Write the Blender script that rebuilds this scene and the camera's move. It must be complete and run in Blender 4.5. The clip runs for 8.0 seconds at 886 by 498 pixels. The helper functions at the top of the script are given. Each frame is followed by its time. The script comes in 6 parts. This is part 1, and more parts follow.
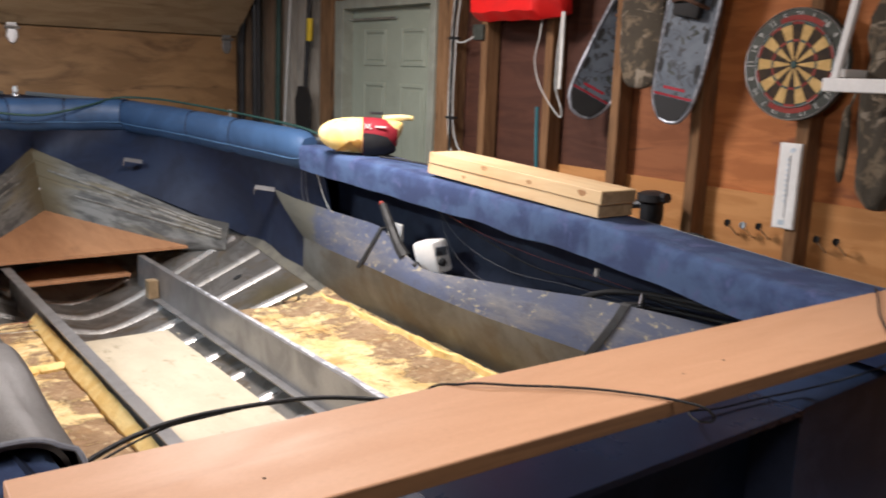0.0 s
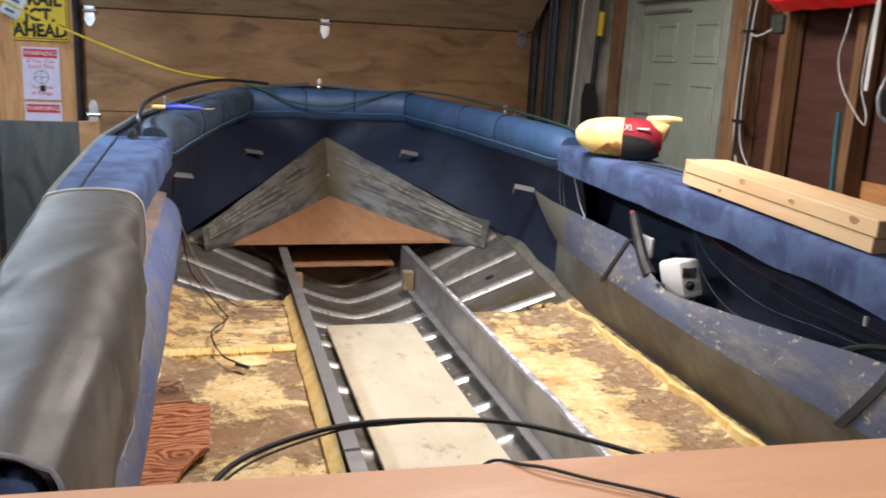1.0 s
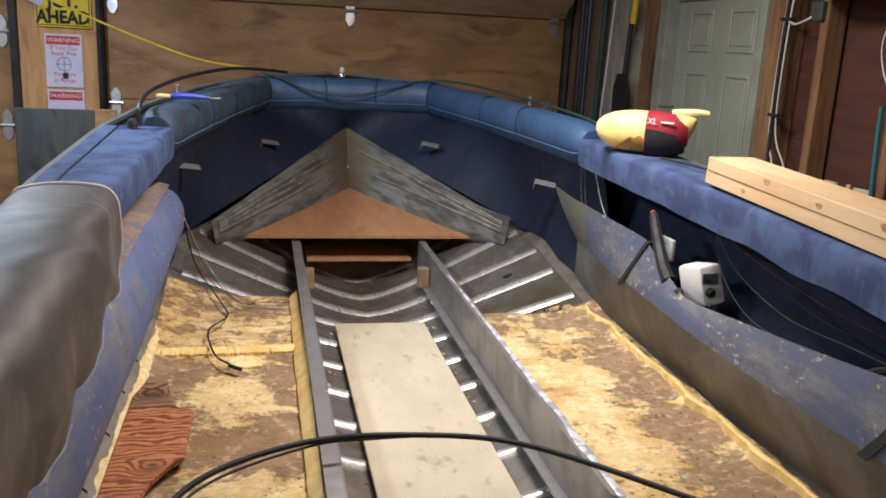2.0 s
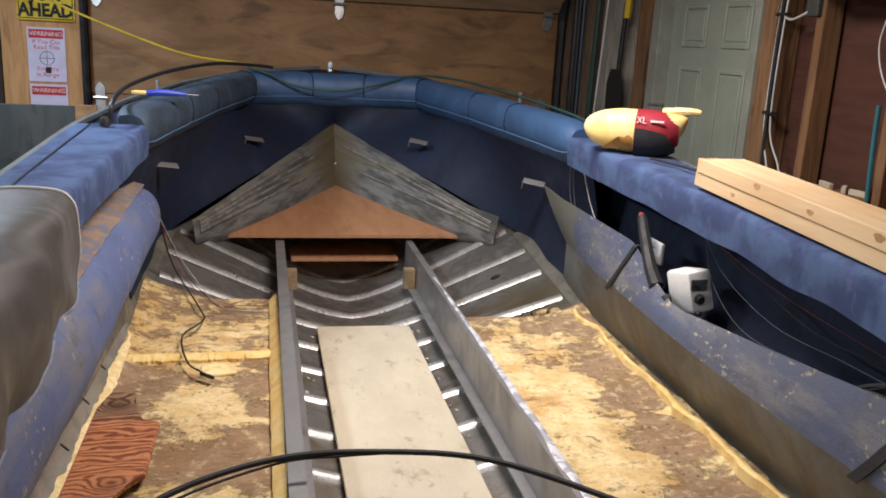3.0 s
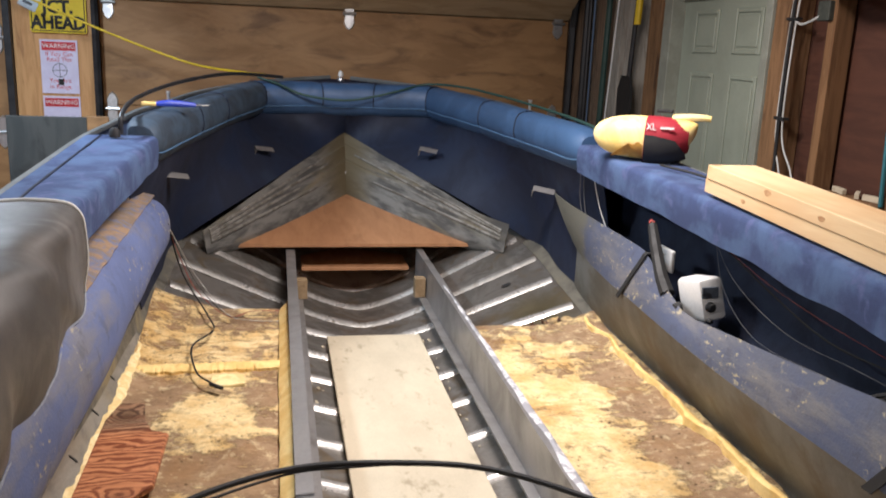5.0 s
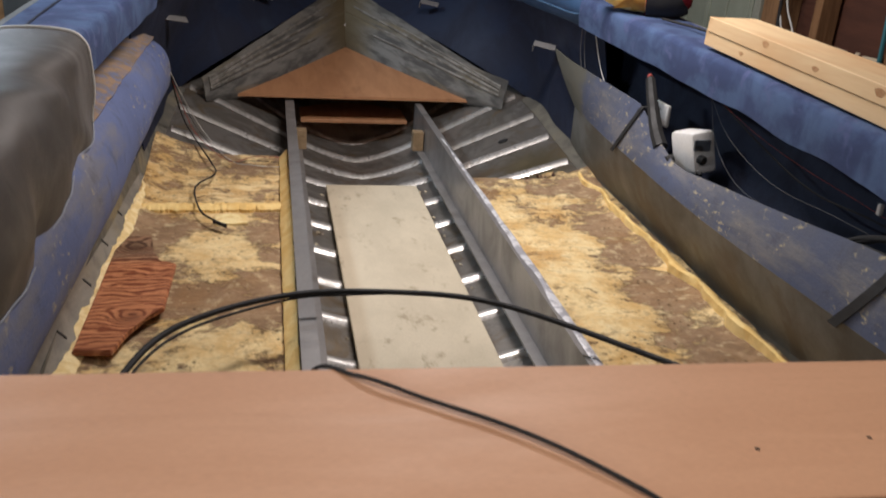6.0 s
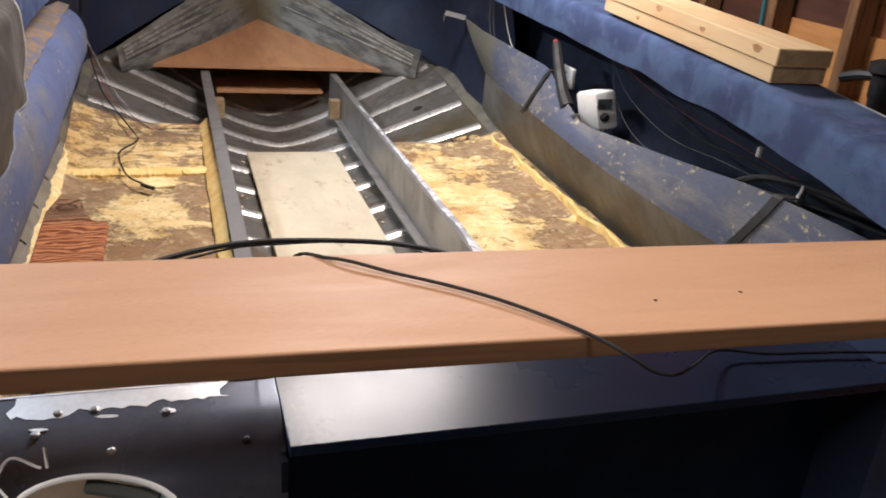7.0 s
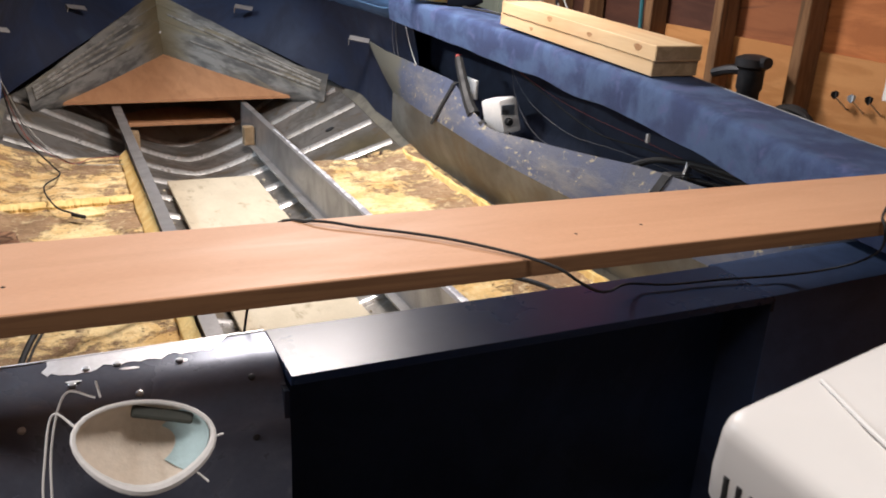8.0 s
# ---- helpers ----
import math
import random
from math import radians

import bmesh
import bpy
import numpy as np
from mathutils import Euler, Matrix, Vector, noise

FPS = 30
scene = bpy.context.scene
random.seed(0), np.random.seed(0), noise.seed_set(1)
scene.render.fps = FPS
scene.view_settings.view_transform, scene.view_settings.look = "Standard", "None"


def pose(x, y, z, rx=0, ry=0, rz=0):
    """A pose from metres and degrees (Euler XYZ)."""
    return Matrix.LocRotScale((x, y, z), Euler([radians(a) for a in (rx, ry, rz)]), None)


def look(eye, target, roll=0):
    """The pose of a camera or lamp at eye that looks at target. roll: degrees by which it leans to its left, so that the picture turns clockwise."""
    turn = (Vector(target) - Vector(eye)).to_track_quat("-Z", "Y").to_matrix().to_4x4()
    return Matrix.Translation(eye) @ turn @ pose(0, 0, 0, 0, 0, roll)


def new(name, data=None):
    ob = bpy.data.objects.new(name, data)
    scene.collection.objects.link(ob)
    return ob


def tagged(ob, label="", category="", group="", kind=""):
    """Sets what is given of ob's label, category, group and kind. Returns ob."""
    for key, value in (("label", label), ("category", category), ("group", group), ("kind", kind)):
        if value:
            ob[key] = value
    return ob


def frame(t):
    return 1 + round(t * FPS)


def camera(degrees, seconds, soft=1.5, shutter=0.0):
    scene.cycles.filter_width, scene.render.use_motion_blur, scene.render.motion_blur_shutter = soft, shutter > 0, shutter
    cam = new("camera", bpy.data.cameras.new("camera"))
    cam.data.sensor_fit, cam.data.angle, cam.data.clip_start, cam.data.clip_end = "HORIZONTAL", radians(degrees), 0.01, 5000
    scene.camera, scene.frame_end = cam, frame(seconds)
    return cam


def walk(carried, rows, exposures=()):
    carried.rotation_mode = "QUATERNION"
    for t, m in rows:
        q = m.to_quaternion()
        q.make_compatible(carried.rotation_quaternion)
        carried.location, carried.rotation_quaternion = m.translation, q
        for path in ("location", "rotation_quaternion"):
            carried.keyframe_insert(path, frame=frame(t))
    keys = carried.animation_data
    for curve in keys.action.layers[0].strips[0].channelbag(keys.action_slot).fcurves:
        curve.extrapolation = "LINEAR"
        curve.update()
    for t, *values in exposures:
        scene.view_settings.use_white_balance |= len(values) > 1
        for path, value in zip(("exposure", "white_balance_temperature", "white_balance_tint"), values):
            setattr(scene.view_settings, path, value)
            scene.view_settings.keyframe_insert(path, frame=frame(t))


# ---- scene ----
cam = camera(55.3, 8.0, soft=1.8, shutter=0.3)
METRES, EYE, TILT, LEAN, TURN = 1.22, 1.6, 0.0, 0.0, -37.2
ROWS = [
    (0.0, 0.0, 0.0, 0.0, 0.42, -11.65, -2.06),
    (0.5, 0.0644, 0.1222, -0.0035, 10.94, -11.84, -2.16),
    (1.0, 0.1884, 0.2277, -0.0006, 22.44, -12.66, -2.63),
    (1.5, 0.227, 0.3067, 0.0014, 25.46, -13.16, -2.74),
    (3.0, 0.2427, 0.4683, 0.0149, 25.63, -14.03, -2.94),
    (3.5, 0.2559, 0.4702, 0.0255, 26.04, -10.75, -2.18),
    (4.0, 0.2545, 0.475, 0.0242, 26.39, -9.58, -1.94),
    (5.5, 0.2481, 0.4808, 0.0015, 26.47, -17.83, -2.9),
    (6.0, 0.2772, 0.4186, -0.0222, 26.62, -22.33, -3.97),
    (6.5, 0.3117, 0.3621, -0.0355, 24.94, -23.99, -4.86),
    (7.0, 0.3011, 0.2832, -0.0386, 20.33, -23.12, -4.88),
    (7.5, 0.2855, 0.2016, -0.0406, 15.47, -22.39, -3.99),
    (8.0, 0.3063, 0.1168, -0.0487, 12.8, -20.72, -2.89),
]
walk(cam, [(t, pose(0, 0, EYE, TILT, LEAN, TURN) @ pose(METRES * x, METRES * y, METRES * z, 90 + pitch, roll, yaw)) for t, x, y, z, yaw, pitch, roll in ROWS],
     exposures=[(0.0, 0.05), (0.5, 0.0), (1.5, -0.27), (3.0, -0.38), (3.5, -0.3), (4.0, 0.05), (5.5, -0.45), (6.0, -0.8), (6.5, -0.5), (7.0, -0.22), (8.0, 0.0)])

# ---- light ----
world = bpy.data.worlds.new("garage_air")
scene.world = world
world.use_nodes = True
world.node_tree.nodes["Background"].inputs[0].default_value = (0.5, 0.66, 1.0, 1)
world.node_tree.nodes["Background"].inputs[1].default_value = 0.07


def ceiling_lamp(x, y, z, sx, sy, watts, colour):
    data = bpy.data.lights.new("ceiling_lamp", "AREA")
    data.shape, data.size, data.size_y, data.energy, data.color = "RECTANGLE", sx, sy, watts, colour
    ob = new("ceiling_lamp", data)
    ob.matrix_world = pose(x, y, z)
    return ob


# main overhead lamp, inferred from its highlight on the transom cap
ceiling_lamp(1.15, 2.66, 2.32, 0.6, 0.24, 57, (1.0, 0.912, 0.89))
# added bluish fill that brightens the post, signs and left gunwale
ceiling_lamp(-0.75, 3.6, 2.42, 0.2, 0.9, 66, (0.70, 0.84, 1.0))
# added fill over the stern for the cross board, mask and cowling
ceiling_lamp(0.80, 0.32, 2.42, 0.45, 0.35, 15, (1.0, 0.925, 0.90))
# unseen lamp added low beside the boat, in line with the float's shadow
unseen_low_lamp = ceiling_lamp(-1.25, 0.35, 1.78, 0.3, 0.3, 20, (1.0, 0.93, 0.92))
unseen_low_lamp.name = "unseen_low_lamp"
unseen_low_lamp.matrix_world = look((-1.25, 0.35, 1.78), (1.9, 3.0, 1.25))

# ---- materials ----


def mat(name, c1, c2=None, c3=None, scale=8.0, stretch=(1, 1, 1), rough=0.6, metal=0.0, bump=0.2, fine=120.0,
        low=0.4, high=0.6, low3=0.58, high3=0.7, rough2=None, spread=0.06, coat=0.0, distort=0.6, scale3=None, turn=0.0):
    """Two or three tones by noise at two sizes, fine relief, a little change from piece to piece."""
    m = bpy.data.materials.new(name)
    m.use_nodes = True
    nt = m.node_tree
    n, ln = nt.nodes, nt.links
    b = n["Principled BSDF"]
    tc = n.new("ShaderNodeTexCoord")
    mp = n.new("ShaderNodeMapping")
    mp.inputs["Scale"].default_value = stretch
    if turn:
        mp.vector_type = "TEXTURE"
        mp.inputs["Rotation"].default_value = (0, 0, radians(turn))
        mp.inputs["Scale"].default_value = tuple(1 / v for v in stretch)
    ln.new(tc.outputs["Object"], mp.inputs["Vector"])
    info = n.new("ShaderNodeObjectInfo")
    shift = n.new("ShaderNodeVectorMath")
    shift.operation = "MULTIPLY_ADD"
    ln.new(info.outputs["Random"], shift.inputs[0])
    shift.inputs[1].default_value = (7, 5, 3)
    ln.new(mp.outputs[0], shift.inputs[2])

    def noise_tex(sc, det, dis):
        t = n.new("ShaderNodeTexNoise")
        t.inputs["Scale"].default_value, t.inputs["Detail"].default_value = sc, det
        t.inputs["Roughness"].default_value, t.inputs["Distortion"].default_value = 0.62, dis
        ln.new(shift.outputs[0], t.inputs["Vector"])
        return t.outputs["Fac"]

    def ramp(src, a, z):
        r = n.new("ShaderNodeMapRange")
        r.interpolation_type = "SMOOTHSTEP"
        r.inputs["From Min"].default_value, r.inputs["From Max"].default_value = a, z
        ln.new(src, r.inputs["Value"])
        return r.outputs[0]

    def mix(f, a, z):
        x = n.new("ShaderNodeMix")
        x.data_type = "RGBA"
        ln.new(f, x.inputs["Factor"])
        for k, v in (("A", a), ("B", z)):
            sock = [i for i in x.inputs if i.name == k and i.type == "RGBA"][0]
            if isinstance(v, tuple):
                sock.default_value = (*v, 1)
            else:
                ln.new(v, sock)
        return [o for o in x.outputs if o.type == "RGBA"][0]

    big = noise_tex(scale, 8, distort)
    small = noise_tex(fine, 3, 0)
    c2 = c2 or tuple(v * 0.8 for v in c1)
    col = mix(ramp(big, low, high), c1, c2)
    if c3:
        col = mix(ramp(noise_tex(scale3 or scale * 0.45, 9, distort * 2), low3, high3), col, c3)
    hsv = n.new("ShaderNodeHueSaturation")
    ln.new(col, hsv.inputs["Color"])
    val = n.new("ShaderNodeMapRange")
    val.inputs["To Min"].default_value, val.inputs["To Max"].default_value = 0.86, 1.14
    ln.new(small, val.inputs["Value"])
    per = n.new("ShaderNodeMath")
    per.operation = "MULTIPLY_ADD"
    ln.new(info.outputs["Random"], per.inputs[0])
    per.inputs[1].default_value = spread
    ln.new(val.outputs[0], per.inputs[2])
    ln.new(per.outputs[0], hsv.inputs["Value"])
    ln.new(hsv.outputs[0], b.inputs["Base Color"])
    rr = n.new("ShaderNodeMapRange")
    rr.inputs["To Min"].default_value, rr.inputs["To Max"].default_value = rough, rough2 if rough2 is not None else min(1, rough + 0.15)
    ln.new(ramp(big, 0.3, 0.7), rr.inputs["Value"])
    ln.new(rr.outputs[0], b.inputs["Roughness"])
    b.inputs["Metallic"].default_value = metal
    b.inputs["Coat Weight"].default_value = coat
    if bump:
        bp = n.new("ShaderNodeBump")
        bp.inputs["Strength"].default_value, bp.inputs["Distance"].default_value = bump, 0.004
        add = n.new("ShaderNodeMath")
        ln.new(big, add.inputs[0])
        ln.new(small, add.inputs[1])
        ln.new(add.outputs[0], bp.inputs["Height"])
        ln.new(bp.outputs[0], b.inputs["Normal"])
    return m


M = {
    "foam_edge": mat("fresh_foam", (0.88, 0.66, 0.28), (0.80, 0.54, 0.19), (0.58, 0.37, 0.13), scale=12, bump=0.5, fine=90, rough=0.9, low3=0.58, high3=0.74, scale3=9),
    "foam_torn": mat("torn_pale_foam", (0.88, 0.72, 0.40), (0.76, 0.57, 0.26), (0.48, 0.33, 0.15), scale=22, bump=0.8, fine=90, rough=0.9, low3=0.58, high3=0.72, scale3=16),
    "foam_chip": mat("pale_foam", (0.86, 0.72, 0.38), (0.72, 0.54, 0.24), scale=16, bump=0.6, fine=80, rough=0.9),
    "rust_backing": mat("rust_stained_backing", (0.27, 0.18, 0.11), (0.18, 0.135, 0.10), (0.13, 0.145, 0.22), scale=14, rough=0.9, bump=0.5, fine=120, low3=0.46, high3=0.60, scale3=16),
    "alu": mat("bare_aluminium", (0.37, 0.36, 0.355), (0.26, 0.25, 0.24), (0.16, 0.148, 0.128), scale=6, metal=0.6, rough=0.30, rough2=0.48, bump=0.08, low=0.32, high=0.68, low3=0.56, high3=0.8),
    "hull_alu": mat("hull_sheet_aluminium", (0.41, 0.39, 0.36), (0.25, 0.235, 0.21), (0.27, 0.21, 0.14), scale=7, metal=0.8, rough=0.30, rough2=0.5, bump=0.1, low3=0.50, high3=0.70, scale3=6),
    "alu_dirty": mat("dirty_aluminium", (0.185, 0.20, 0.205), (0.122, 0.132, 0.134), (0.145, 0.146, 0.135), scale=3.2, metal=0.15, rough=0.46, rough2=0.65, bump=0.15, low=0.35, high=0.65, low3=0.56, high3=0.76, scale3=5, distort=0.3),
    # dirty sheet, made darker still for the shade on its downward lean
    "liner_low": mat("shaded_dirty_liner", (0.150, 0.154, 0.142), (0.096, 0.090, 0.075), (0.108, 0.092, 0.068), scale=3.4, metal=0.15, rough=0.46, rough2=0.65, bump=0.15, low=0.38, high=0.62, low3=0.48, high3=0.64, scale3=4.5, distort=0.3),
    "liner_foot": mat("dusty_tan_liner_foot", (0.27, 0.245, 0.20), (0.18, 0.165, 0.14), (0.24, 0.20, 0.13), scale=7, stretch=(1, 0.6, 1), metal=0.2, rough=0.5, rough2=0.7, bump=0.2, low3=0.52, high3=0.7),
    "glue_right": mat("glue_stained_aluminium", (0.185, 0.178, 0.162), (0.075, 0.073, 0.068), (0.21, 0.18, 0.12), scale=4.0, stretch=(11, 0.9, 4), turn=33, metal=0.25, rough=0.55, rough2=0.75, bump=0.35, low3=0.5, high3=0.7, distort=0.3, scale3=1.6),
    "glue_left": mat("glue_stained_aluminium", (0.185, 0.178, 0.162), (0.075, 0.073, 0.068), (0.21, 0.18, 0.12), scale=4.0, stretch=(11, 0.9, 4), turn=-33, metal=0.25, rough=0.55, rough2=0.75, bump=0.35, low3=0.5, high3=0.7, distort=0.3, scale3=1.6),
    "chine": mat("dull_stained_aluminium", (0.155, 0.145, 0.115), (0.10, 0.094, 0.078), (0.24, 0.20, 0.12), scale=8, metal=0.25, rough=0.6, rough2=0.8, bump=0.2, low3=0.55, high3=0.7),
    "bright_edge": mat("scraped_bright_aluminium", (0.84, 0.84, 0.86), (0.42, 0.42, 0.45), scale=22, metal=0.35, rough=0.3, rough2=0.45, bump=0.2, low=0.45, high=0.55),
    "ridge": mat("worn_ridge_aluminium", (0.26, 0.25, 0.225), (0.14, 0.13, 0.11), scale=16, metal=0.3, rough=0.55, bump=0.2),
    "rib": mat("rib_crest_aluminium", (0.72, 0.71, 0.685), (0.40, 0.39, 0.365), (0.30, 0.27, 0.22), scale=11, metal=0.7, rough=0.24, rough2=0.46, low3=0.56, high3=0.68, scale3=20, bump=0.08),
    "navy": mat("navy_hull_paint", (0.005, 0.0115, 0.034), (0.004, 0.008, 0.024), (0.010, 0.019, 0.042), scale=5, rough=0.6, rough2=0.8, bump=0.15),
    "navy_gloss": mat("navy_gloss_paint", (0.016, 0.029, 0.064), (0.012, 0.023, 0.052), (0.024, 0.040, 0.078), scale=6, rough=0.4, rough2=0.52, bump=0.02),
    # lighter copy of the transom navy: light on the cap put into colour
    "navy_cap": mat("lit_navy_gloss", (0.022, 0.042, 0.098), (0.016, 0.031, 0.076), (0.034, 0.058, 0.115), scale=4, rough=0.24, rough2=0.31, bump=0.0, distort=0.1),
    # navy raised well above the transom's, so the corner panel looks lit
    "navy_panel": mat("lit_navy_paint", (0.044, 0.078, 0.165), (0.033, 0.060, 0.128), (0.062, 0.096, 0.18), scale=6, rough=0.45, rough2=0.55, bump=0.03),
    # worn navy lifted paler: the plate's bluish reflection is put into the base
    "plate": mat("pale_navy_plate", (0.20, 0.228, 0.30), (0.135, 0.158, 0.225), (0.30, 0.325, 0.38), scale=6, rough=0.24, rough2=0.32, metal=0.22, bump=0.02),
    "charcoal": mat("charcoal_stain", (0.035, 0.04, 0.04), (0.055, 0.058, 0.055), (0.02, 0.022, 0.022), scale=3, stretch=(3, 1, 1), rough=0.6, bump=0.1),
    "wire_grey": mat("grey_wire_jacket", (0.10, 0.10, 0.105), scale=10, rough=0.5, bump=0.0),
    "carpet": mat("blue_marine_carpet", (0.058, 0.100, 0.205), (0.031, 0.050, 0.125), (0.068, 0.090, 0.200), scale=8, rough=0.95, rough2=1.0, bump=0.45, fine=330, low=0.38, high=0.60, low3=0.54, high3=0.66, scale3=14, distort=0.3),
    "vinyl": mat("blue_vinyl", (0.042, 0.095, 0.198), (0.030, 0.070, 0.15), scale=4, rough=0.45, rough2=0.6, bump=0.08, fine=300),
    # darker slate copy of the vinyl: the left bolster's shade put into colour
    "vinyl_shaded": mat("shaded_slate_vinyl", (0.044, 0.072, 0.110), (0.029, 0.043, 0.062), (0.062, 0.102, 0.165), scale=6, rough=0.55, rough2=0.75, bump=0.12, fine=260, low3=0.56, high3=0.72),
    "piping": mat("pale_piping", (0.07, 0.15, 0.27), scale=30, rough=0.5, bump=0.0),
    "grey_cover": mat("grey_brown_vinyl", (0.095, 0.085, 0.076), (0.062, 0.056, 0.05), (0.14, 0.132, 0.125), scale=4, rough=0.42, rough2=0.62, bump=0.15, fine=220),
    "welt": mat("pale_grey_blue_welt", (0.26, 0.28, 0.32), (0.20, 0.215, 0.25), scale=30, rough=0.6, bump=0.0),
    "ply_red": mat("reddish_plywood", (0.40, 0.20, 0.095), (0.34, 0.165, 0.078), (0.22, 0.10, 0.045), scale=4, stretch=(5, 1, 4), rough=0.5, bump=0.06, low=0.3, high=0.7, low3=0.55, high3=0.8),
    "board": mat("smooth_brown_board", (0.64, 0.365, 0.215), (0.58, 0.32, 0.183), (0.50, 0.265, 0.145), scale=3, stretch=(1, 5, 5), rough=0.5, rough2=0.62, bump=0.03, low=0.3, high=0.7, low3=0.5, high3=0.8),
    # board brown darkened: the shade on its aft edge is in this colour
    "board_edge_shaded": mat("shaded_brown_edge", (0.20, 0.10, 0.042), (0.15, 0.072, 0.03), (0.27, 0.15, 0.07), scale=6, stretch=(0.6, 5, 14), rough=0.7, bump=0.15),
    "pale_ply": mat("dusty_pale_plywood", (0.565, 0.492, 0.362), (0.49, 0.425, 0.31), (0.33, 0.27, 0.18), scale=3, stretch=(2, 1, 2), rough=0.8, bump=0.1, low=0.35, high=0.65, low3=0.56, high3=0.72, scale3=9, distort=0.1),
    "stud": mat("old_stud", (0.21, 0.108, 0.046), (0.145, 0.072, 0.03), (0.07, 0.04, 0.02), scale=5, stretch=(9, 9, 0.8), rough=0.8, bump=0.3),
    "stud_knotty": mat("knotty_brown_stud", (0.25, 0.135, 0.062), (0.17, 0.09, 0.04), (0.075, 0.038, 0.018), scale=5, stretch=(8, 8, 0.9), rough=0.8, bump=0.3, low3=0.54, high3=0.66),
    "stud_grey": mat("weathered_stud", (0.24, 0.165, 0.11), (0.16, 0.11, 0.075), (0.055, 0.04, 0.028), scale=6, stretch=(9, 9, 0.9), rough=0.85, bump=0.4, low3=0.52, high3=0.66),
    "sheath": mat("orange_plywood_sheathing", (0.47, 0.165, 0.046), (0.36, 0.12, 0.033), (0.22, 0.07, 0.024), scale=3, stretch=(4, 1, 6), rough=0.65, bump=0.12),
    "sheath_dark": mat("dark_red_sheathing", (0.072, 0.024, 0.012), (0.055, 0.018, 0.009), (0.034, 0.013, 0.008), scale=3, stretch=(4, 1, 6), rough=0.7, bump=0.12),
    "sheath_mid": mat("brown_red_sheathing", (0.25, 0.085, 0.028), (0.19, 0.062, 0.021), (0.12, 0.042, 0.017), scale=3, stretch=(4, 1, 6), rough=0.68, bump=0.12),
    "sheath_low": mat("pale_plywood_wainscot", (0.50, 0.235, 0.078), (0.42, 0.185, 0.057), (0.34, 0.15, 0.05), scale=3, stretch=(4, 1, 6), rough=0.65, bump=0.12),
    "gdoor": mat("varnished_door_plywood", (0.38, 0.21, 0.09), (0.28, 0.15, 0.063), (0.15, 0.078, 0.035), scale=2.4, stretch=(1, 4, 3.2), rough=0.55, bump=0.1, low3=0.50, high3=0.76, scale3=2.2, distort=0.6),
    "gdoor_top": mat("faded_door_plywood", (0.51, 0.375, 0.225), (0.42, 0.30, 0.172), (0.29, 0.20, 0.112), scale=3.2, stretch=(1, 4, 5), rough=0.65, bump=0.1),
    "post": mat("yellow_pine_post", (0.62, 0.34, 0.145), (0.52, 0.27, 0.11), (0.36, 0.17, 0.07), scale=4, stretch=(7, 7, 0.8), rough=0.65, bump=0.15),
    "door": mat("sage_door_paint", (0.32, 0.355, 0.285), (0.29, 0.32, 0.255), scale=4, rough=0.45, bump=0.05),
    "door_trim": mat("sage_trim_paint", (0.29, 0.305, 0.255), (0.24, 0.25, 0.205), scale=6, rough=0.55, bump=0.1),
    "black_metal": mat("black_steel", (0.02, 0.022, 0.025), (0.035, 0.035, 0.038), scale=12, rough=0.4, metal=0.3, bump=0.05),
    "zinc": mat("zinc_plated_steel", (0.70, 0.71, 0.72), (0.55, 0.56, 0.57), scale=18, metal=0.9, rough=0.3, bump=0.05),
    "white": mat("white_plastic", (0.78, 0.78, 0.76), (0.72, 0.72, 0.70), scale=6, rough=0.4, bump=0.03),
    "cowl": mat("white_cowling_paint", (0.60, 0.59, 0.565), (0.565, 0.555, 0.53), scale=3, rough=0.38, rough2=0.48, bump=0.0, fine=2.0),
    "black": mat("black_rubber", (0.010, 0.010, 0.011), (0.016, 0.016, 0.016), scale=30, rough=0.66, bump=0.05),
    "yellow": mat("yellow_plastic", (0.86, 0.63, 0.20), (0.84, 0.68, 0.34), (0.55, 0.33, 0.08), scale=6, rough=0.45, bump=0.1, low3=0.62, high3=0.75),
    "chafe": mat("chafed_yellow_plastic", (0.62, 0.34, 0.06), (0.45, 0.22, 0.04), scale=20, rough=0.6, bump=0.2),
    "red": mat("red_plastic", (0.62, 0.012, 0.012), (0.52, 0.01, 0.01), scale=5, rough=0.35, bump=0.03),
    "red_cloth": mat("red_fabric", (0.30, 0.010, 0.024), (0.24, 0.008, 0.018), scale=9, rough=0.65, bump=0.25),
    "dull_red": mat("dull_red_sisal", (0.28, 0.05, 0.04), (0.22, 0.035, 0.03), scale=20, rough=0.8, bump=0.1),
    "green": mat("green_sign_sheet", (0.0, 0.22, 0.10), (0.0, 0.19, 0.085), scale=6, rough=0.4, bump=0.02),
    "sign_yellow": mat("yellow_sign_sheet", (0.78, 0.58, 0.01), (0.70, 0.50, 0.01), scale=8, rough=0.45, bump=0.03),
    "tag_grey": mat("dull_blue_grey_tag", (0.56, 0.64, 0.70), (0.46, 0.54, 0.60), scale=30, rough=0.45, metal=0.3, bump=0.05),
    "sign_card": mat("faded_pinkish_card", (0.68, 0.64, 0.80), (0.62, 0.57, 0.73), scale=8, rough=0.5, bump=0.02),
    "board_grey": mat("pale_weathered_board", (0.42, 0.385, 0.33), (0.31, 0.28, 0.24), (0.17, 0.15, 0.12), scale=6, stretch=(9, 9, 0.9), rough=0.85, bump=0.3),
    "ink": mat("black_ink", (0.015, 0.015, 0.015), scale=20, rough=0.6, bump=0.0),
    "red_ink": mat("red_ink", (0.60, 0.03, 0.04), scale=20, rough=0.6, bump=0.0),
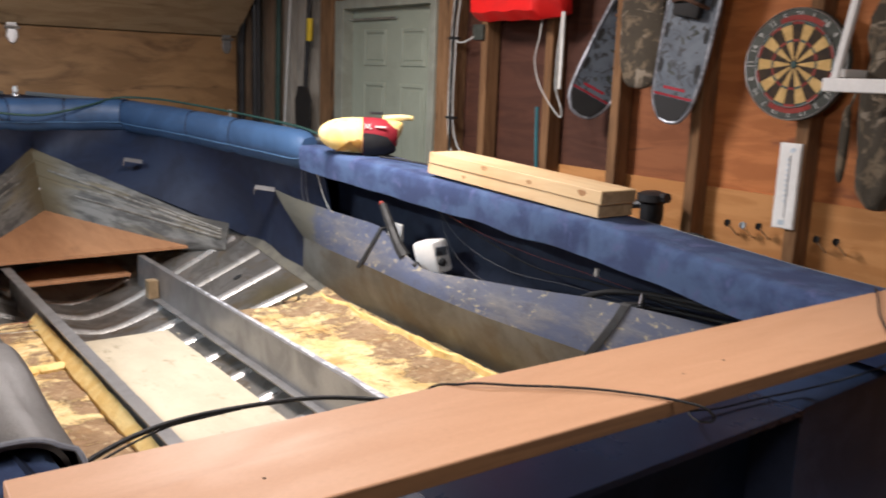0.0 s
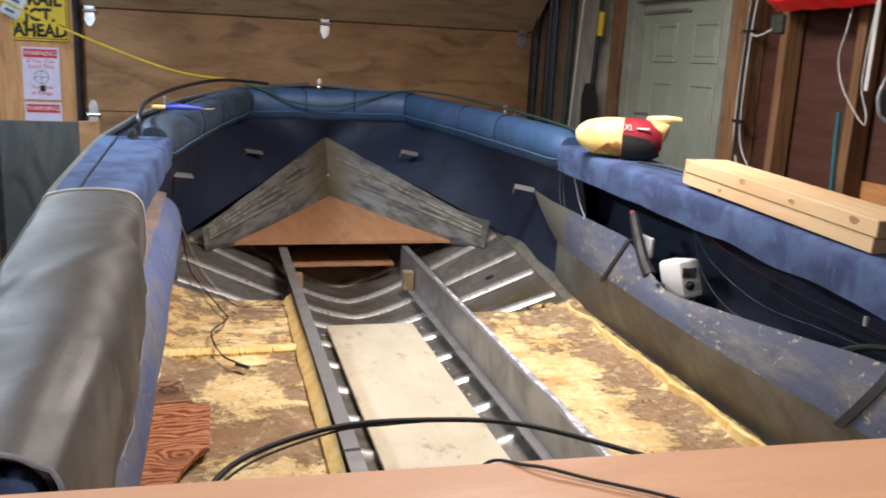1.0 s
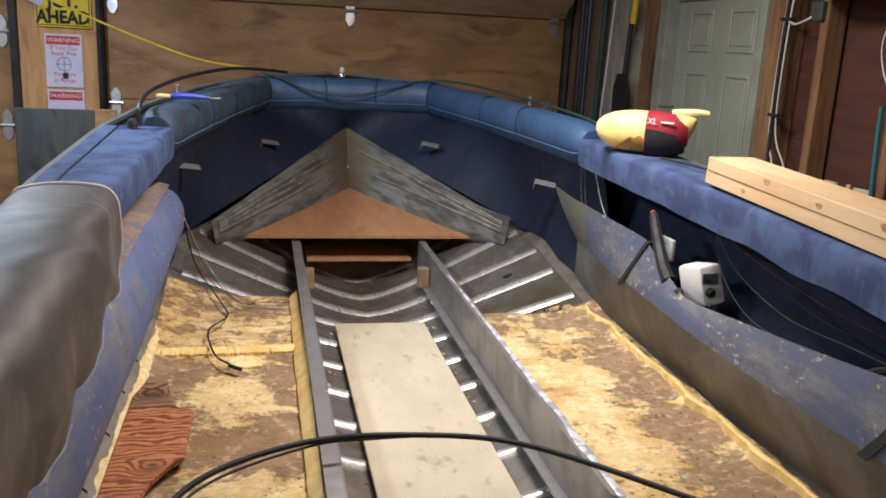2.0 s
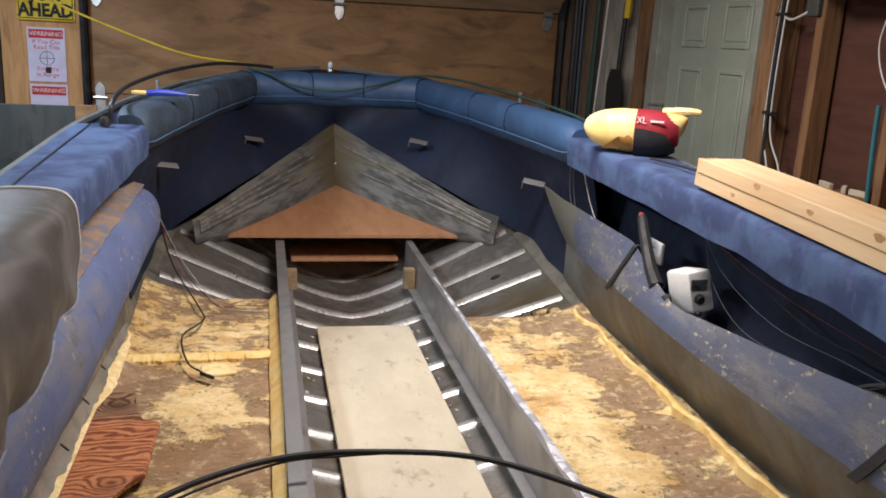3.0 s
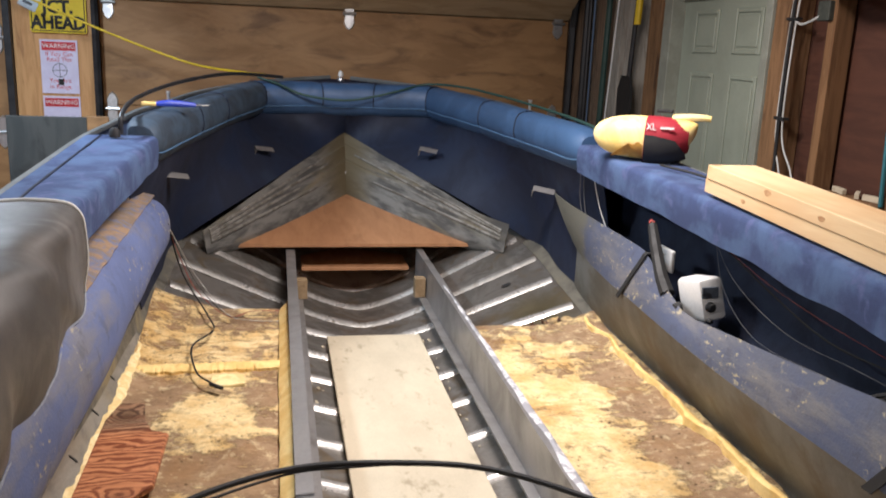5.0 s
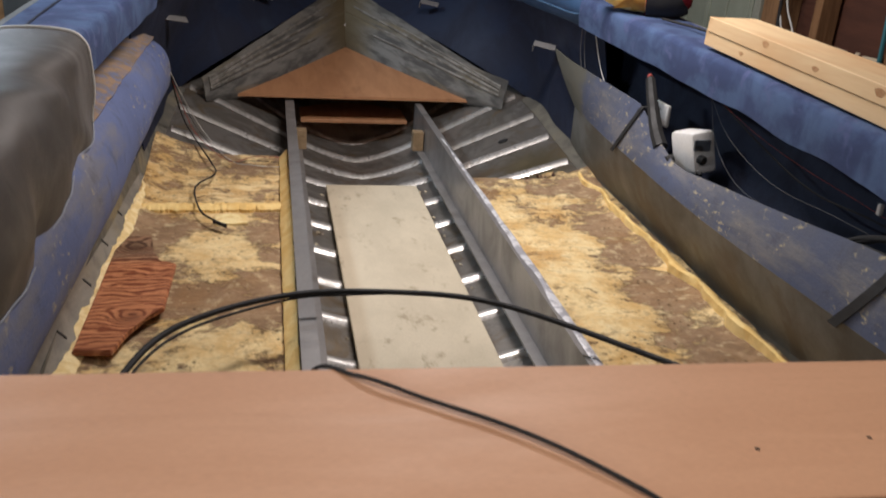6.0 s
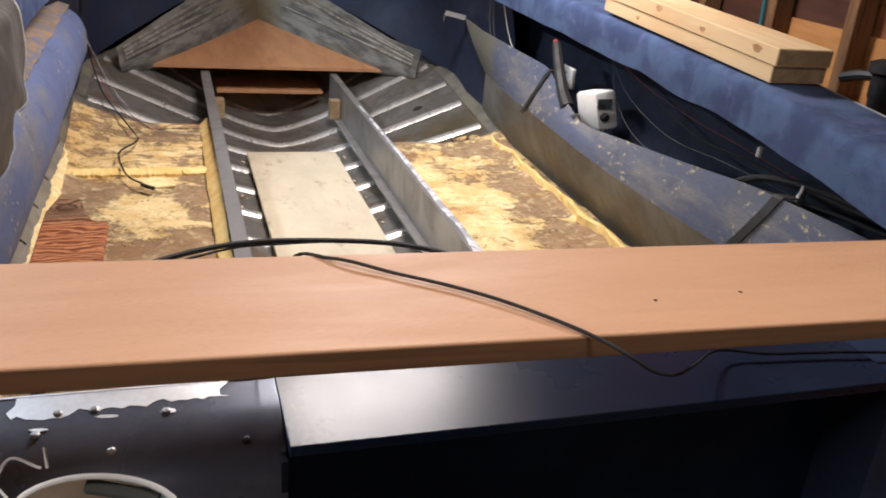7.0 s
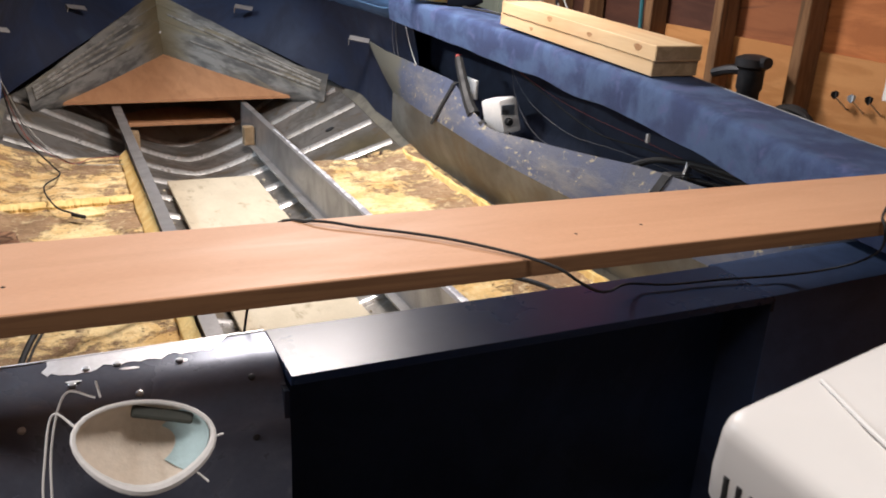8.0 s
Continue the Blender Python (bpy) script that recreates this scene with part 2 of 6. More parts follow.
    "concrete": mat("stained_concrete", (0.20, 0.19, 0.175), (0.15, 0.14, 0.13), (0.09, 0.085, 0.08), scale=2, rough=0.85, bump=0.3),
    "ceiling": mat("brown_ceiling_board", (0.30, 0.20, 0.11), (0.24, 0.155, 0.08), scale=2, stretch=(1, 4, 1), rough=0.8, bump=0.15),
    "cork": mat("tan_sisal", (0.62, 0.42, 0.17), (0.52, 0.34, 0.13), scale=30, rough=0.9, bump=0.3),
    "dart_black": mat("black_sisal", (0.03, 0.022, 0.016), (0.05, 0.035, 0.022), scale=30, rough=0.9, bump=0.3),
    "dart_ring": mat("dark_number_ring", (0.05, 0.055, 0.045), (0.035, 0.04, 0.032), scale=20, rough=0.6, bump=0.1),
    "shoe": mat("grey_blue_deck", (0.105, 0.128, 0.158), (0.080, 0.098, 0.124), (0.03, 0.032, 0.036), scale=12, rough=0.5, bump=0.15, low3=0.53, high3=0.60, scale3=24),
    "shoe_rim": mat("dull_grey_tube", (0.36, 0.38, 0.42), (0.13, 0.14, 0.16), scale=20, rough=0.4, metal=0.4, bump=0.05),
    "teal": mat("teal_paint", (0.02, 0.14, 0.17), scale=12, rough=0.5, bump=0.05),
    "camo": mat("camouflage_cloth", (0.15, 0.115, 0.075), (0.055, 0.045, 0.032), (0.24, 0.20, 0.15), scale=18, rough=0.95, bump=0.4, low=0.40, high=0.5, low3=0.58, high3=0.62),
    "hood": mat("taupe_cloth", (0.22, 0.185, 0.15), (0.16, 0.135, 0.11), scale=8, rough=0.95, bump=0.3),
    "paint_white": mat("bare_metal_patch", (0.90, 0.90, 0.91), (0.84, 0.84, 0.86), scale=12, rough=0.36, metal=0.75, bump=0.02),
    "knot": mat("brown_pine_knot", (0.50, 0.30, 0.15), (0.36, 0.19, 0.085), scale=60, rough=0.6, bump=0.1),
    "cut_end": mat("sawn_end_grain", (0.30, 0.21, 0.12), (0.22, 0.15, 0.08), scale=20, rough=0.85, bump=0.3),
    "mask_pad": mat("soiled_mask_fibre", (0.70, 0.62, 0.52), (0.62, 0.53, 0.43), scale=8, rough=0.95, bump=0.2),
    "mask_blue": mat("pale_blue_fibre", (0.48, 0.62, 0.64), (0.42, 0.56, 0.58), scale=10, rough=0.95, bump=0.2),
    "blue_plastic": mat("blue_plastic", (0.02, 0.06, 0.55), scale=10, rough=0.35, bump=0.02),
    "yellow_cord": mat("yellow_cord_jacket", (0.75, 0.52, 0.02), scale=10, rough=0.5, bump=0.02),
    "green_hose": mat("dark_green_line", (0.02, 0.06, 0.05), scale=10, rough=0.5, bump=0.02),
    "brown": mat("brown_pipe_paint", (0.10, 0.05, 0.03), scale=10, rough=0.5, bump=0.05),
    "copper": mat("red_wire_jacket", (0.30, 0.05, 0.035), scale=10, rough=0.5, bump=0.0),
    "wire_white": mat("pale_wire_jacket", (0.55, 0.55, 0.52), scale=10, rough=0.5, bump=0.0),
}


for key in ("navy_cap", "navy_gloss", "navy_panel"):
    M[key].node_tree.nodes["Principled BSDF"].inputs["Specular IOR Level"].default_value = 0.32


def shader(name):
    """A new node material with its nodes, its links and helpers for noise, ramps and mixing."""
    m = bpy.data.materials.new(name)
    m.use_nodes = True
    n, ln = m.node_tree.nodes, m.node_tree.links
    tc = n.new("ShaderNodeTexCoord")

    def tex(kind, scale, stretch=None, **inputs):
        t = n.new(kind)
        if scale is not None:
            t.inputs["Scale"].default_value = scale
        for k, v in inputs.items():
            t.inputs[k].default_value = v
        src = tc.outputs["Object"]
        if stretch:
            sv_ = n.new("ShaderNodeVectorMath")
            sv_.operation = "MULTIPLY"
            ln.new(src, sv_.inputs[0])
            sv_.inputs[1].default_value = stretch
            src = sv_.outputs[0]
        ln.new(src, t.inputs[0] if scale is None else t.inputs["Vector"])
        return t

    def ramp(src, a, z, lo=0.0, hi=1.0):
        r = n.new("ShaderNodeMapRange")
        r.interpolation_type = "SMOOTHSTEP"
        for k, v in (("From Min", a), ("From Max", z), ("To Min", lo), ("To Max", hi)):
            r.inputs[k].default_value = v
        ln.new(src, r.inputs["Value"])
        return r.outputs[0]

    def mix(f, a, z):
        x = n.new("ShaderNodeMix")
        x.data_type = "RGBA"
        ln.new(f, x.inputs["Factor"])
        for k, v in (("A", a), ("B", z)):
            sock = [i for i in x.inputs if i.name == k and i.type == "RGBA"][0]
            if isinstance(v, tuple):
                sock.default_value = (*v, 1)
            else:
                ln.new(v, sock)
        return [o for o in x.outputs if o.type == "RGBA"][0]

    def mul(a, b, op="MULTIPLY"):
        x = n.new("ShaderNodeMath")
        x.operation = op
        for k, v in enumerate((a, b)):
            if isinstance(v, float):
                x.inputs[k].default_value = v
            else:
                ln.new(v, x.inputs[k])
        return x.outputs[0]

    def finish(col, rough, height, strength, dist=0.004, metal=0.0):
        b = n["Principled BSDF"]
        ln.new(col, b.inputs["Base Color"])
        b.inputs["Roughness"].default_value, b.inputs["Metallic"].default_value = rough, metal
        bp = n.new("ShaderNodeBump")
        bp.inputs["Strength"].default_value, bp.inputs["Distance"].default_value = strength, dist
        ln.new(height, bp.inputs["Height"])
        ln.new(bp.outputs[0], b.inputs["Normal"])
        return m

    return tex, ramp, mix, mul, finish, lambda x, y, r, soft=0.5, stretch=1.0: spot(n, ln, tc, x, y, r, soft, stretch)


def spot(n, ln, tc, x, y, r, soft=0.5, stretch=1.0):
    """1 within r metres of a place on the plan, fading to 0."""
    v = n.new("ShaderNodeVectorMath")
    v.operation = "MULTIPLY_ADD"
    ln.new(tc.outputs["Object"], v.inputs[0])
    v.inputs[1].default_value = (1, 1 / stretch, 0)
    v.inputs[2].default_value = (-x, -y / stretch, 0)
    d = n.new("ShaderNodeVectorMath")
    d.operation = "LENGTH"
    ln.new(v.outputs[0], d.inputs[0])
    m = n.new("ShaderNodeMapRange")
    m.interpolation_type = "SMOOTHSTEP"
    for k, q in (("From Min", r * (1 - soft)), ("From Max", r * (1 + soft)), ("To Min", 1.0), ("To Max", 0.0)):
        m.inputs[k].default_value = q
    ln.new(d.outputs["Value"], m.inputs["Value"])
    return m.outputs[0]


def old_foam():
    """Torn flotation foam: crumbly cream where it broke, smooth brown skin where it did not."""
    tex, ramp, mix, mul, finish, at = shader("old_foam")
    noise_kind = "ShaderNodeTexNoise"
    lie = tex(noise_kind, 9.5, Detail=11.0, Roughness=0.76, Distortion=0.3).outputs["Fac"]
    bias = None
    for x, y, r, w in ((0.36, 3.02, 0.24, -0.07), (0.30, 3.30, 0.10, 0.06), (0.22, 2.55, 0.13, 0.16), (0.56, 2.56, 0.07, 0.22), (0.57, 2.40, 0.05, 0.18), (0.55, 2.10, 0.12, 0.12), (0.24, 2.65, 0.05, 0.12), (0.42, 2.70, 0.07, -0.14), (0.48, 3.17, 0.09, 0.12), (0.36, 2.12, 0.09, 0.12), (0.43, 2.45, 0.15, -0.17), (0.45, 1.85, 0.16, -0.08), (0.30, 1.45, 0.2, 0.06),
                       (1.66, 2.98, 0.08, 0.16), (1.64, 2.63, 0.09, 0.16), (1.61, 2.40, 0.09, 0.15), (1.63, 2.15, 0.11, 0.14), (1.60, 1.85, 0.12, 0.12), (1.55, 1.60, 0.13, 0.09), (1.70, 2.25, 0.05, -0.15),
                       (1.37, 2.75, 0.14, -0.10), (1.38, 2.45, 0.17, -0.15), (1.37, 2.15, 0.16, -0.13), (1.38, 1.85, 0.18, -0.11), (1.36, 1.50, 0.18, -0.07)):
        v = mul(at(x, y, r), w)
        bias = v if bias is None else mul(bias, v, "ADD")
    drag = tex(noise_kind, 15.0, (0.45, 2.2, 1.0), Detail=8.0, Roughness=0.7, Distortion=0.5).outputs["Fac"]
    skin = ramp(mul(mul(lie, bias, "ADD"), mul(mul(drag, 0.34), -0.17, "ADD"), "ADD"), 0.445, 0.545)
    tone = ramp(tex(noise_kind, 13.0, Detail=9.0, Roughness=0.7).outputs["Fac"], 0.36, 0.64)
    rust = ramp(tex(noise_kind, 3.1, Detail=6.0, Roughness=0.6).outputs["Fac"], 0.50, 0.66)
    crumb = tex(noise_kind, 75.0, Detail=6.0, Roughness=0.75).outputs["Fac"]
    scrape = tex(noise_kind, 9.0, (1.0, 4.5, 1.0), Detail=6.0, Roughness=0.7, Distortion=0.8).outputs["Fac"]
    pits = ramp(tex("ShaderNodeTexVoronoi", 46.0).outputs["Distance"], 0.06, 0.26, 1.0, 0.0)
    torn = mul(mul(at(1.42, 2.71, 0.06), at(1.44, 2.54, 0.05), "ADD"), mul(at(1.54, 2.41, 0.05), at(0.45, 2.62, 0.03), "ADD"), "ADD")
    where = mul(tex(noise_kind, 6.0, Detail=3.0).outputs["Fac"], mul(torn, 0.10), "ADD")
    pitted = mul(pits, ramp(where, 0.49, 0.57))
    burnt = mul(at(1.53, 2.79, 0.13), mul(at(0.40, 3.0, 0.2), at(1.32, 2.4, 0.1), "ADD"), "ADD")
    cream = mix(tone, (0.89, 0.71, 0.38), (0.76, 0.53, 0.23))
    cream = mix(mul(rust, 0.75), cream, (0.58, 0.34, 0.10))
    cream = mix(mul(burnt, ramp(drag, 0.44, 0.58, 0.0, 0.55)), cream, (0.60, 0.33, 0.10))
    brown = mix(tone, (0.37, 0.245, 0.14), (0.235, 0.145, 0.08))
    brown = mix(mul(rust, 0.5), brown, (0.30, 0.15, 0.05))
    col = mix(skin, cream, brown)
    col = mix(ramp(drag, 0.57, 0.70, 0.0, 0.5), col, (0.30, 0.18, 0.08))
    col = mix(ramp(scrape, 0.58, 0.72, 0.0, 0.25), col, (0.17, 0.10, 0.045))
    col = mix(ramp(scrape, 0.42, 0.28, 0.0, 0.35), col, (0.74, 0.60, 0.34))
    speck = ramp(tex(noise_kind, 24.0, Detail=8.0, Roughness=0.75, Distortion=0.6).outputs["Fac"], 0.53, 0.62)
    col = mix(mul(speck, 0.38), col, (0.24, 0.15, 0.07))
    bright = ramp(tex(noise_kind, 27.0, Detail=9.0, Roughness=0.75).outputs["Fac"], 0.53, 0.64)
    col = mix(mul(bright, 0.5), col, (0.84, 0.70, 0.42))
    col = mix(mul(pitted, 0.8), col, (0.09, 0.05, 0.02))
    col = mix(ramp(crumb, 0.46, 0.70, 0.0, 0.3), col, (0.26, 0.16, 0.06))
    height = mul(mul(crumb, mul(mul(skin, -0.6), 1.0, "ADD")), mul(pitted, -0.8), "ADD")
    height = mul(mul(height, mul(skin, -0.5), "ADD"), mul(scrape, 1.2), "ADD")
    return finish(col, 0.92, height, 0.75, 0.006)


def tiger_wood():
    """Red stained plywood with burnt, wavy grain lines that bend round two knots."""
    tex, ramp, mix, mul, finish, at = shader("red_stained_plywood")
    sway = tex("ShaderNodeTexNoise", 9.0, (1.0, 2.0, 1.0), Detail=3.0).outputs["Fac"]
    knot_a, knot_b = at(0.262, 1.985, 0.035, 0.95), at(0.215, 2.39, 0.04, 0.95)
    y = tex("ShaderNodeSeparateXYZ", None).outputs["Y"]
    phase = mul(mul(mul(y, 300.0), mul(sway, 26.0), "ADD"), mul(mul(knot_a, 16.0), mul(knot_b, 22.0), "ADD"), "ADD")
    line = ramp(mul(phase, 0.0, "SINE"), -0.5, 0.9)
    fine = tex("ShaderNodeTexNoise", 60.0, (0.12, 1.0, 1.0), Detail=4.0).outputs["Fac"]
    far = ramp(y, 2.27, 2.34)
    light = mix(far, (0.56, 0.235, 0.105), (0.33, 0.20, 0.115))
    dark = mix(far, (0.22, 0.062, 0.025), (0.10, 0.05, 0.03))
    col = mix(line, light, dark)
    col = mix(ramp(fine, 0.45, 0.7, 0.0, 0.5), col, (0.20, 0.055, 0.022))
    col = mix(mul(mul(knot_b, knot_b), 0.75), col, (0.05, 0.025, 0.014))
    col = mix(mul(mul(knot_a, knot_a), 0.5), col, (0.09, 0.03, 0.014))
    return finish(col, 0.5, line, 0.3, 0.002)


def worn_liner(name, blue, deep, end):
    """Old blue liner: soft patches of two blues, rubbed grey runs, clustered pale flecks, olive dirt where it ends."""
    tex, ramp, mix, mul, finish, at = shader(name)
    kind = "ShaderNodeTexNoise"
    tone = ramp(tex(kind, 3.5, Detail=6.0, Roughness=0.6).outputs["Fac"], 0.38, 0.62)
    col = mix(tone, blue, deep)
    rub = ramp(tex(kind, 6.0, (1.0, 0.4, 1.6), Detail=7.0, Roughness=0.65).outputs["Fac"], 0.47, 0.66)
    col = mix(mul(rub, 0.7), col, (0.19, 0.18, 0.17))
    where = ramp(tex(kind, 5.0, Detail=3.0).outputs["Fac"], 0.46, 0.58)
    fleck = ramp(tex(kind, 42.0, (1.0, 0.8, 1.4), Detail=5.0, Roughness=0.7).outputs["Fac"], 0.57, 0.66)
    col = mix(mul(mul(fleck, where), 0.85), col, (0.44, 0.38, 0.23))
    grime = ramp(tex(kind, 18.0, Detail=8.0, Roughness=0.72).outputs["Fac"], 0.53, 0.66)
    col = mix(mul(grime, 0.4), col, (0.05, 0.052, 0.07))
    if end is not None:
        y = tex("ShaderNodeSeparateXYZ", None).outputs["Y"]
        frayed = mul(y, mul(tex(kind, 7.0, Detail=5.0).outputs["Fac"], 0.5), "ADD")
        col = mix(ramp(frayed, end + 0.20, end + 0.36), col, (0.12, 0.118, 0.095))
    weave = tex(kind, 170.0, Detail=2.0).outputs["Fac"]
    return finish(col, 0.72, mul(weave, rub, "ADD"), 0.3, 0.003)


def sawn_pine():
    """New pine with long grain and a few dark knots."""
    tex, ramp, mix, mul, finish, at = shader("new_pine")
    grain = tex("ShaderNodeTexNoise", 5.0, (6.0, 0.5, 6.0), Detail=5.0, Roughness=0.55, Distortion=0.5).outputs["Fac"]
    blot = tex("ShaderNodeTexNoise", 3.0, Detail=3.0).outputs["Fac"]
    cell = tex("ShaderNodeTexVoronoi", 6.0, (1.0, 0.75, 1.0)).outputs["Distance"]
    knot = ramp(cell, 0.06, 0.13, 1.0, 0.0)
    ring = ramp(cell, 0.10, 0.24, 1.0, 0.0)
    col = mix(ramp(grain, 0.36, 0.64), (0.76, 0.57, 0.33), (0.68, 0.47, 0.26))
    col = mix(ramp(blot, 0.5, 0.65, 0.0, 0.5), col, (0.66, 0.40, 0.19))
    col = mix(mul(ring, 0.5), col, (0.46, 0.25, 0.10))
    col = mix(mul(knot, 0.8), col, (0.20, 0.09, 0.035))
    return finish(col, 0.62, grain, 0.2, 0.003)


M["foam"] = old_foam()
M["red_stain"] = tiger_wood()
M["lumber"] = sawn_pine()
M["carpet_back"] = worn_liner("worn_grey_blue_liner", (0.072, 0.088, 0.145), (0.088, 0.096, 0.125), 0.46)
M["liner_blue"] = worn_liner("blue_liner", (0.108, 0.143, 0.285), (0.086, 0.112, 0.225), None)
for key, sx_, sy_, r_, st_, stain in (("glue_right", 0.0, 2.10, 0.11, 2.4, (0.125, 0.098, 0.055, 1)), ("glue_left", 0.0, 2.10, 0.11, 2.4, (0.125, 0.098, 0.055, 1)), ("hull_alu", 0.64, 0.66, 0.12, 1.2, (0.25, 0.21, 0.125, 1))):
    n_, ln_ = M[key].node_tree.nodes, M[key].node_tree.links
    b_ = n_["Principled BSDF"]
    old = b_.inputs["Base Color"].links[0].from_socket
    mx = n_.new("ShaderNodeMix")
    mx.data_type = "RGBA"
    ln_.new(spot(n_, ln_, [q for q in n_ if q.bl_idname == "ShaderNodeTexCoord"][0], sx_, sy_, r_, 0.8, st_), mx.inputs["Factor"])
    ca, cb = [q for q in mx.inputs if q.type == "RGBA"]
    ln_.new(old, ca)
    cb.default_value = stain
    ln_.new([q for q in mx.outputs if q.type == "RGBA"][0], b_.inputs["Base Color"])
M["navy_gloss"].node_tree.nodes["Principled BSDF"].inputs["Specular IOR Level"].default_value = 0.12

# ---- mesh helpers ----
ROOT = {}


def thing(name, at, label, category, group="", kind=""):
    ob = new(name)
    ob.empty_display_size = 0.05
    ob.location = at
    ROOT[ob] = Vector(at)
    return tagged(ob, label, category, group, kind)


def origin(ob):
    while ob is not None:
        if ob in ROOT:
            return ROOT[ob]
        ob = ob.parent
    return Vector((0, 0, 0))


def part(name, bm, material, parent=None, label="", smooth=False):
    """Links a bmesh, built in the place's own coordinates, as one mesh under a thing or part."""
    o = origin(parent)
    for v in bm.verts:
        v.co -= o
    me = bpy.data.meshes.new(name)
    for f in bm.faces:
        f.smooth = smooth
    bm.normal_update()
    bm.to_mesh(me)
    bm.free()
    if smooth:
        me.set_sharp_from_angle(angle=radians(38))
    me.materials.append(M[material] if isinstance(material, str) else material)
    ob = new(name, me)
    if parent is not None:
        ob.parent = parent
    if label:
        ob["label"] = label
    return ob


def lone(name, bm, material, label, category, kind="", group="", smooth=False):
    return tagged(part(name, bm, material, None, "", smooth), label, category, group, kind)


def box(x0, x1, y0, y1, z0, z1, bevel=0.0, bm=None, m=None, seg=2):
    out = bm or bmesh.new()
    r = bmesh.ops.create_cube(out, size=1.0, matrix=Matrix.Translation(((x0 + x1) / 2, (y0 + y1) / 2, (z0 + z1) / 2)) @ Matrix.Diagonal((x1 - x0, y1 - y0, z1 - z0, 1)))
    if bevel:
        edges = list({e for v in r["verts"] for e in v.link_edges})
        r = bmesh.ops.bevel(out, geom=edges, offset=bevel, segments=seg, profile=0.5, affect="EDGES")
    if m is not None:
        bmesh.ops.transform(out, matrix=m, verts=list(out.verts))
    return out


def curve_pts(pts, n=8):
    """Catmull-Rom through the points."""
    p = [Vector(a) for a in pts]
    p = [2 * p[0] - p[1]] + p + [2 * p[-1] - p[-2]]
    out = []
    for i in range(1, len(p) - 2):
        for k in range(n):
            t = k / n
            a, b, c, d = p[i - 1], p[i], p[i + 1], p[i + 2]
            out.append(0.5 * (2 * b + (c - a) * t + (2 * a - 5 * b + 4 * c - d) * t * t + (3 * b - a - 3 * c + d) * t ** 3))
    out.append(p[-2])
    return out


def tube(pts, r, n=8, sides=8, bm=None, smooth_path=True, radii=None):
    bm = bm or bmesh.new()
    path = curve_pts(pts, n) if smooth_path else [Vector(a) for a in pts]
    rings, side = [], None
    for i, p in enumerate(path):
        d = (path[min(i + 1, len(path) - 1)] - path[max(i - 1, 0)]).normalized()
        if side is None:
            side = d.orthogonal().normalized()
        side = (side - d * side.dot(d)).normalized()
        up = d.cross(side)
        rr = radii(i / (len(path) - 1)) if radii else r
        rings.append([bm.verts.new(p + rr * (math.cos(2 * math.pi * k / sides) * side + math.sin(2 * math.pi * k / sides) * up)) for k in range(sides)])
    for a, b in zip(rings, rings[1:]):
        for k in range(sides):
            bm.faces.new((a[k], a[(k + 1) % sides], b[(k + 1) % sides], b[k]))
    bm.faces.new(rings[0][::-1])
    bm.faces.new(rings[-1])
    return bm


def sheet(rows, thick=0.003, closed=False):
    """A sheet through rows of points, given a real thickness."""
    bm = bmesh.new()
    vs = [[bm.verts.new(p) for p in r] for r in rows]
    for a, b in zip(vs, vs[1:]):
        for k in range(len(a) - 1):
            bm.faces.new((a[k], a[k + 1], b[k + 1], b[k]))
    bm.normal_update()
    if thick:
        bmesh.ops.solidify(bm, geom=list(bm.faces), thickness=thick)
    return bm


def sweep(rows):
    """A solid through closed outlines of equal count."""
    bm = bmesh.new()
    vs = [[bm.verts.new(p) for p in r] for r in rows]
    n = len(vs[0])
    for a, b in zip(vs, vs[1:]):
        for k in range(n):
            bm.faces.new((a[k], a[(k + 1) % n], b[(k + 1) % n], b[k]))
    bm.faces.new(vs[0][::-1])
    bm.faces.new(vs[-1])
    bmesh.ops.recalc_face_normals(bm, faces=list(bm.faces))
    return bm


def lathe(profile, m, sides=24):
    """Turns (radius, height) pairs about z, then places them by m."""
    bm = bmesh.new()
    rings = [[bm.verts.new(m @ Vector((r * math.cos(2 * math.pi * k / sides), r * math.sin(2 * math.pi * k / sides), h))) for k in range(sides)] for r, h in profile]
    for a, b in zip(rings, rings[1:]):
        for k in range(sides):
            bm.faces.new((a[k], a[(k + 1) % sides], b[(k + 1) % sides], b[k]))
    bm.faces.new(rings[0][::-1])
    bm.faces.new(rings[-1])
    bmesh.ops.recalc_face_normals(bm, faces=list(bm.faces))
    return bm


def disc(r, m, sides=24, depth=0.004):
    return lathe([(r, 0), (r, depth)], m, sides)


def prism(pts, m, depth, bevel=0.0):
    """A flat outline pts in local x, y, raised by depth along local z, placed by m."""
    bm = bmesh.new()
    a = [bm.verts.new((x, y, 0)) for x, y in pts]
    b = [bm.verts.new((x, y, depth)) for x, y in pts]
    n = len(pts)
    bm.faces.new(a[::-1])
    top = bm.faces.new(b)
    for k in range(n):
        bm.faces.new((a[k], a[(k + 1) % n], b[(k + 1) % n], b[k]))
    if bevel:
        bmesh.ops.bevel(bm, geom=list(top.edges), offset=bevel, segments=2, affect="EDGES")
    bmesh.ops.transform(bm, matrix=m, verts=list(bm.verts))
    bmesh.ops.recalc_face_normals(bm, faces=list(bm.faces))
    return bm


def lerp_table(rows, y):
    """Linear reading of rows (y, a, b, ...)."""
    if y <= rows[0][0]:
        return rows[0][1:]
    for a, b in zip(rows, rows[1:]):
        if y <= b[0]:
            t = (y - a[0]) / (b[0] - a[0])
            return tuple(p + (q - p) * t for p, q in zip(a[1:], b[1:]))
    return rows[-1][1:]


